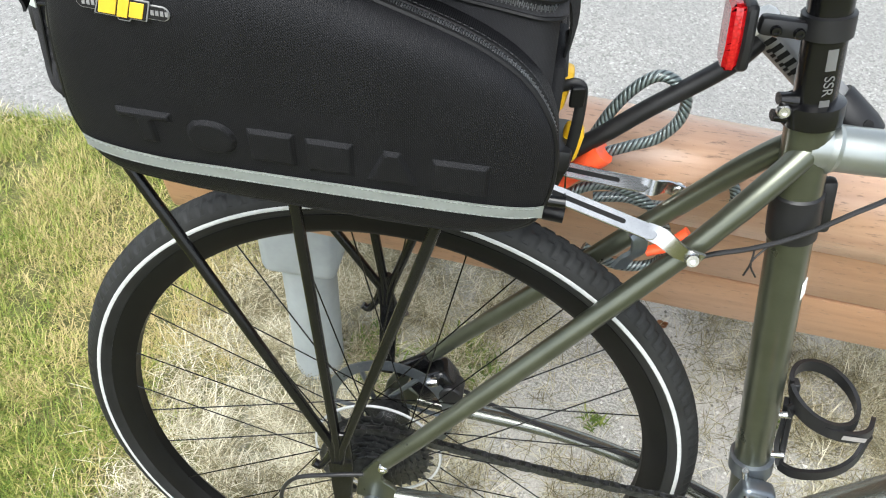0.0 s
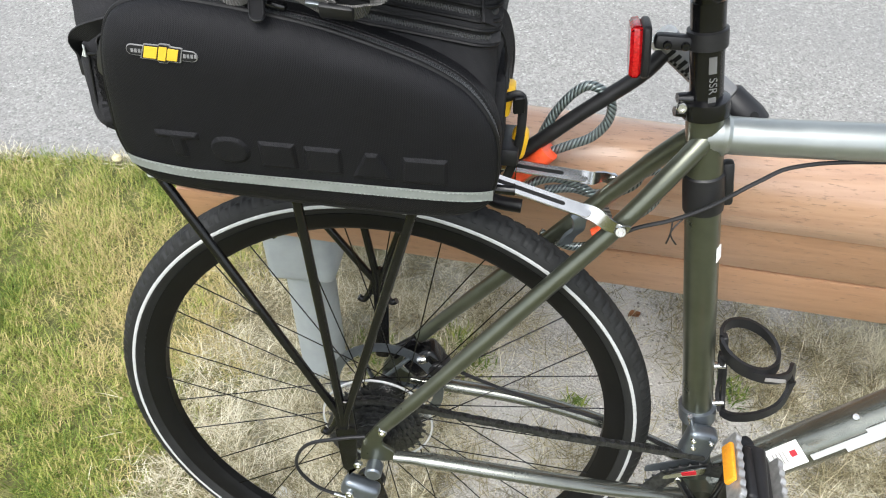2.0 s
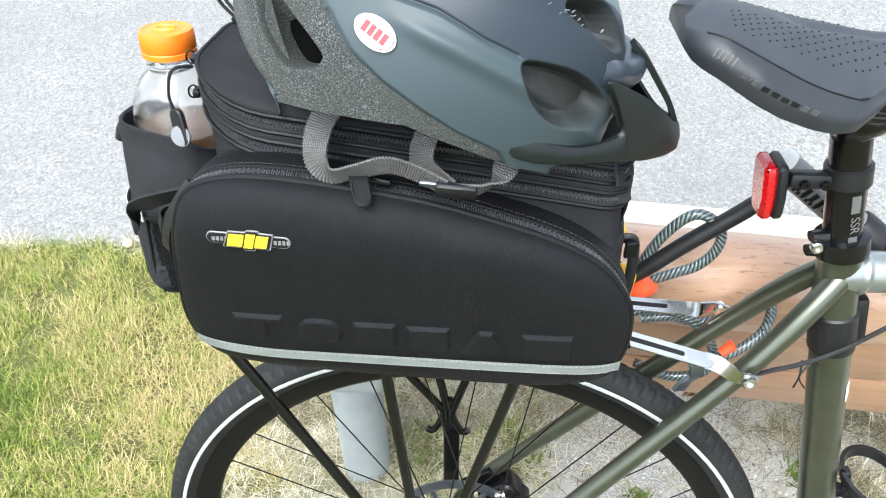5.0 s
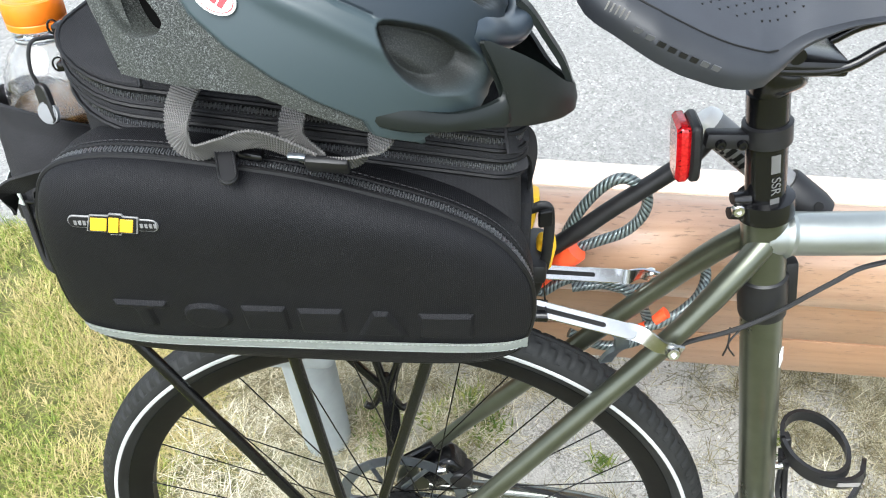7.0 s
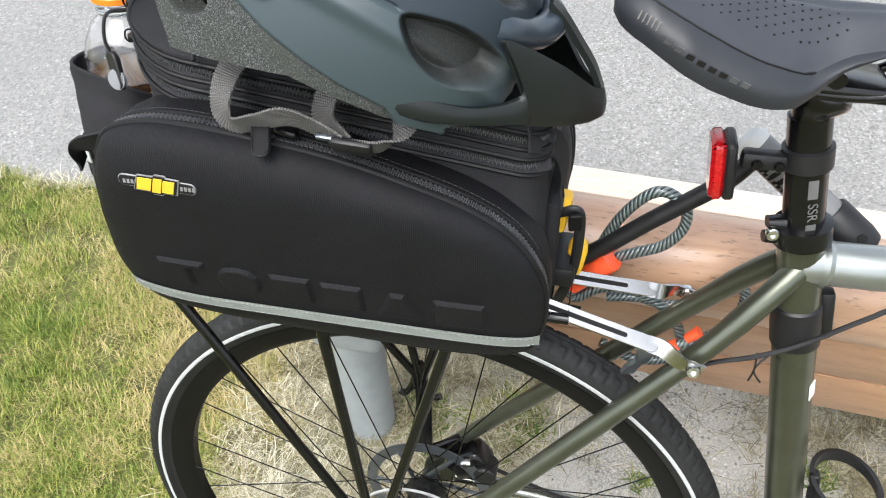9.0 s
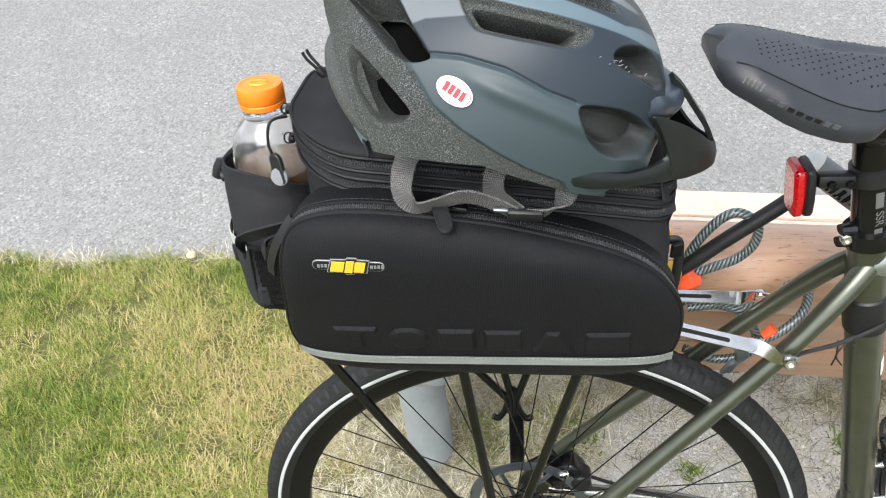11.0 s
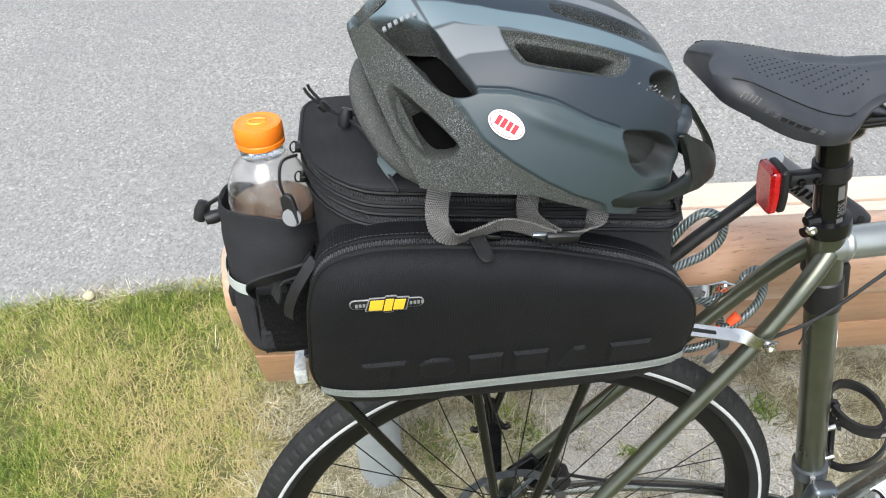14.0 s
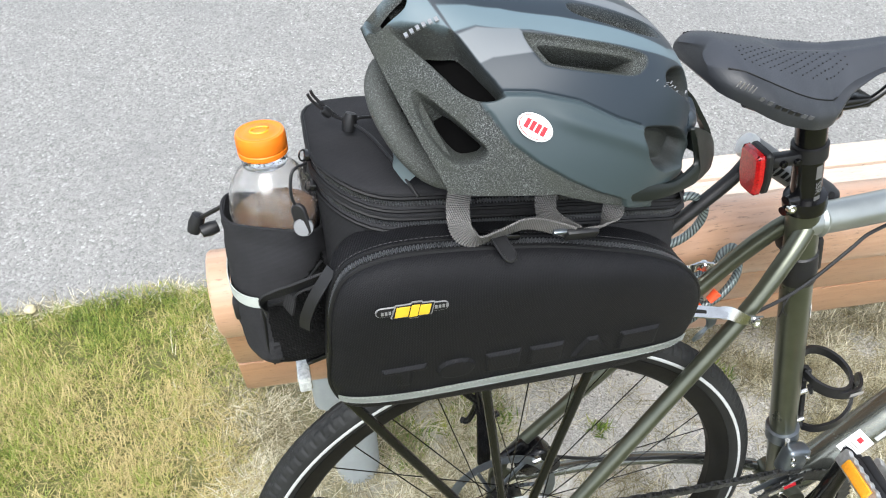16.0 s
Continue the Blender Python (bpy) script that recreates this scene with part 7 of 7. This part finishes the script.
part("mount_clip", block((0.022, 0.03, 0.03), Matrix.Translation((0.338, 0.022, 0.745)) @ pose(0, 0, 0, 0, -11, 0), 0.006, 2), BLACK_PLASTIC, lock)

cable = thing("lock_cable", (0.2, 0.065, 0.65), "grey braided steel lock cable with orange sleeves", "cable")
part("eye_loop", bar(spline([(0.166, 0.064, 0.706), (0.172, 0.063, 0.735), (0.186, 0.062, 0.77), (0.205, 0.061, 0.796), (0.222, 0.06, 0.803), (0.241, 0.06, 0.789), (0.242, 0.06, 0.766), (0.228, 0.062, 0.744), (0.205, 0.065, 0.73), (0.178, 0.068, 0.715)], 7), 0.0052, 14), CABLE, cable)
part("coil", bar(spline([(0.155, 0.062, 0.69), (0.148, 0.062, 0.676), (0.155, 0.062, 0.668), (0.175, 0.061, 0.684), (0.2, 0.06, 0.69), (0.23, 0.058, 0.68), (0.252, 0.056, 0.66), (0.262, 0.054, 0.635), (0.255, 0.054, 0.612), (0.22, 0.056, 0.602), (0.185, 0.06, 0.615)], 7), 0.0052, 14), CABLE, cable)
part("coil", bar(spline([(0.185, 0.07, 0.668), (0.215, 0.068, 0.674), (0.24, 0.064, 0.672), (0.268, 0.068, 0.675), (0.284, 0.07, 0.685), (0.2915, 0.075, 0.6955), (0.3075, 0.078, 0.7), (0.3145, 0.072, 0.6865), (0.3075, 0.058, 0.672), (0.2915, 0.048, 0.6595), (0.274, 0.044, 0.648), (0.256, 0.043, 0.64)], 7), 0.0052, 14), CABLE, cable)
part("sleeve", bar([(0.15, 0.062, 0.683), (0.158, 0.061, 0.694), (0.18, 0.059, 0.722), (0.183, 0.0588, 0.726)], [0.0105, 0.0115, 0.0165, 0.0165], 20, flat=0.75), ORANGE, cable, "orange vinyl sleeve")
part("sleeve", bar([(0.243, 0.044, 0.632), (0.256, 0.043, 0.64), (0.2585, 0.043, 0.642)], [0.006, 0.0068, 0.0066], 20, flat=0.75), ORANGE, cable, "orange vinyl sleeve")
part("sleeve", bar([(0.265, 0.042, 0.651), (0.275, 0.0425, 0.662)], [0.0058, 0.007], 20, flat=0.75), ORANGE, cable, "orange vinyl sleeve")

# ---------- lawn, straw, weeds and pebbles ----------
rng = np.random.default_rng(7)


def blades(n, area, keep, length, width, lie, lumps_z=True):
    """Bent three-point blades: verts and faces for a soup. lie: 0 upright to 1 flat."""
    x0, x1, y0, y1 = area
    x = rng.uniform(x0, x1, n)
    y = rng.uniform(y0, y1, n)
    k = keep(x, y) > rng.uniform(0, 1, n)
    x, y = x[k], y[k]
    n = len(x)
    ln = rng.uniform(*length, n)
    wd = rng.uniform(*width, n)
    az = rng.uniform(0, 2 * np.pi, n)
    tilt = np.clip(rng.normal(lie, 0.22, n), 0.02, 0.97) * np.pi / 2
    dx, dy = np.cos(az), np.sin(az)
    sx, sy = -dy, dx
    z0 = np.array([lumps(a, b) for a, b in zip(x, y)]) + (rng.uniform(0.0, 0.006, n) if lie > 0.6 else -0.002)
    v = np.zeros((n, 5, 3))
    for j, f in ((0, 0.0), (2, 0.55)):
        bend = f * f * 0.5
        h, r = ln * f * np.cos(tilt), ln * (f * np.sin(tilt) + bend * 0.3)
        for s, o in ((-1, 0), (1, 1)):
            w = wd * (1 - 0.35 * f) * s
            v[:, j + o, 0], v[:, j + o, 1], v[:, j + o, 2] = x + dx * r + sx * w, y + dy * r + sy * w, z0 + h
    h, r = ln * np.cos(tilt) * 0.92, ln * (np.sin(tilt) + 0.15)
    v[:, 4, 0], v[:, 4, 1], v[:, 4, 2] = x + dx * r, y + dy * r, z0 + h
    b = np.arange(n)[:, None] * 5
    faces = np.concatenate([b + np.array([[0, 1, 3]]), b + np.array([[0, 3, 2]]), b + np.array([[2, 3, 4]])])
    return v.reshape(-1, 3).tolist(), faces.tolist()


def field(x, y, scale, seed):
    return np.array([noise.noise(Vector((a * scale, b * scale, seed))) for a, b in zip(x, y)])


def lawn_edge(x, y):
    """1 on the lawn, 0 on the trodden soil round the bench and the bicycle."""
    e = -0.325 + 0.1 * field(x, y, 6, 3)
    soft = np.clip((e - x) / 0.14, 0, 1)
    fade = np.clip((x + 1.92 + 0.1 * field(x, y, 5, 12)) / 0.28, 0, 1) * np.clip((y + 0.5 + 0.1 * field(x, y, 5, 13)) / 0.3, 0, 1)
    return soft * (y < 0.88) * fade


def kerb_clip(x, y):
    return (y < 0.872 + 0.02 * np.sin(x * 17) + 0.012 * np.sin(x * 53))


v, f = blades(330000, (-1.9, -0.1, -0.45, 0.9), lambda x, y: lawn_edge(x, y) * kerb_clip(x, y) * np.clip(0.68 + 1.2 * field(x, y, 11, 1), 0.16, 1), (0.01, 0.038), (0.0005, 0.0011), 0.5)
soup("lawn", v, f, GRASS, "short patchy lawn grass, green turning yellow", "grass")


def outer_lawn(x, y):
    """The lawn goes on behind the camera and past the bench's far end."""
    worn = np.hypot(0.62 * x - 0.62, y - 0.3) + 0.12 * field(x, y, 4, 8)
    near = (x > -1.9) & (x < -0.1) & (y > -0.45)
    return np.clip((worn - 0.88) / 0.12, 0, 1) * kerb_clip(x, y) * ~near * (0.5 + 0.5 * np.clip(2.4 - np.hypot(x - 0.5, y), 0, 1))


v, f = blades(130000, (-3.4, 4.2, -2.8, 0.9), outer_lawn, (0.012, 0.04), (0.0008, 0.0018), 0.5)
soup("outer_lawn", v, f, GRASS, "short lawn grass round the trodden soil", "grass")


def straw_cover(x, y):
    """Thick round the bench post and along the lawn's edge, thin on the trodden gravel and the lawn."""
    thick = np.clip((x + 0.46) / 0.1, 0, 1) * np.clip((0.17 + 0.14 * field(x, y, 7, 5) - x) / 0.2, 0, 1)
    far = 0.06 + 0.25 * (field(x, y, 5, 9) > 0.2) + 0.9 * np.clip((x - 0.6 + 0.1 * field(x, y, 8, 2)) / 0.1, 0, 1) * np.clip((0.62 - y) / 0.15, 0.25, 1)
    return kerb_clip(x, y) * np.clip(thick + far * (x > 0) + 0.05, 0, 1) * np.clip(0.55 + 1.6 * field(x, y, 13, 4), 0.12, 1)


v, f = blades(290000, (-0.55, 1.3, -0.35, 0.9), straw_cover, (0.014, 0.06), (0.0003, 0.0008), 0.76)
soup("dry_grass", v, f, STRAW, "dry straw and cut grass lying on soil", "dry grass")


def kerb_tufts(x, y):
    """Longer dry blades that straggle over the edge of the path."""
    edge = np.array([kerb_y(a) for a in x])
    return np.clip(1 - np.abs(y - edge + 0.008) / 0.03, 0, 1) * np.clip(0.45 + 1.5 * field(x, y, 8, 6), 0.08, 1)


v, f = blades(52000, (-1.9, 0.9, 0.8, 0.92), kerb_tufts, (0.012, 0.042), (0.0004, 0.0009), 0.8)
soup("kerb_grass", v, f, STRAW, "straggling dry grass along the path's edge", "grass")
clumps = [(0.06, 0.4, 0.045), (0.005, 0.37, 0.03), (0.035, 0.31, 0.04), (0.09, 0.357, 0.05), (-0.095, 0.36, 0.05), (-0.072, 0.29, 0.035), (0.3, 0.3, 0.02), (0.6, 0.36, 0.03)]


def in_clump(x, y):
    out = np.zeros_like(x)
    for cx, cy, r in clumps:
        out = np.maximum(out, np.clip(1.2 - np.hypot(x - cx, y - cy) / r, 0, 1))
    return out


v, f = blades(60000, (-0.4, 0.75, 0.1, 0.8), in_clump, (0.01, 0.034), (0.001, 0.0024), 0.5)
soup("weeds", v, f, WEED, "small green weeds in dry soil", "weed")


def pebbles(n, area, keep):
    x, y = rng.uniform(area[0], area[1], n), rng.uniform(area[2], area[3], n)
    k = keep(x, y) > rng.uniform(0, 1, n)
    verts, faces = [], []
    for a, b in zip(x[k], y[k]):
        r = rng.uniform(0.0012, 0.0042)
        z = lumps(a, b) + r * 0.2
        i = len(verts)
        for d in ((1, 0, 0), (0, 1, 0), (-1, 0, 0), (0, -1, 0), (0.1, 0.1, 0.8), (0, 0, -0.6)):
            j = rng.uniform(0.7, 1.2)
            verts.append((a + d[0] * r * j, b + d[1] * r * j, z + d[2] * r * j))
        faces += [(i, i + 1, i + 4), (i + 1, i + 2, i + 4), (i + 2, i + 3, i + 4), (i + 3, i, i + 4), (i + 1, i, i + 5), (i + 2, i + 1, i + 5), (i + 3, i + 2, i + 5), (i, i + 3, i + 5)]
    return verts, faces


v, f = pebbles(16000, (-0.3, 1.3, -0.2, 0.86), lambda x, y: np.clip(x * 2 - 0.1, 0.05, 1))
soup("gravel", v, f, PEBBLE, "fine grey gravel in sandy soil", "gravel")


# small litter and a fallen leaf
def chip(name, at, size, turn, material, label, category):
    ob = part(name, block(size, pose(at[0], at[1], lumps(at[0], at[1]) + size[2] * 0.5 + 0.002, 2, 3, turn), min(size) * 0.3, 1), material)
    return tagged(ob, label, category)


chip("wood_chip", (-0.15, 0.03), (0.11, 0.016, 0.004), -16, WHITE, "pale flat strip of wood on dry grass", "wood strip")


def fallen_leaf(at, turn, size):
    bm = bmesh.new()
    m = pose(at[0], at[1], lumps(*at) + 0.004, 8, 5, turn)
    rows = []
    for k in range(7):
        u = k / 6
        w = size * 0.32 * math.sin(math.pi * (0.08 + 0.9 * u))
        rows.append([bm.verts.new(m @ Vector((size * (u - 0.5), s * w, 0.006 * abs(s) + 0.003 * math.sin(6 * u)))) for s in (-1, 0, 1)])
    for a, b in zip(rows, rows[1:]):
        for j in range(2):
            bm.faces.new((a[j], b[j], b[j + 1], a[j + 1]))
    bmesh.ops.solidify(bm, geom=bm.faces[:], thickness=0.0005)
    return bm


LEAF_BROWN = plain("dry_leaf", (0.3, 0.14, 0.06), 0.7, 0, 0.3)
tagged(part("fallen_leaf", fallen_leaf((0.42, 0.52), 30, 0.03), LEAF_BROWN), "dry brown leaf lying on soil", "leaf")
peb = part("pebble", lathe([(0, -0.008), (0.011, -0.004), (0.0135, 0.002), (0.009, 0.009), (0, 0.0115)], (-0.86, 0.862, 0.014), (0.2, 0.1, 1), 14), STONE)
tagged(peb, "pale rounded stone at the edge of the path", "stone")
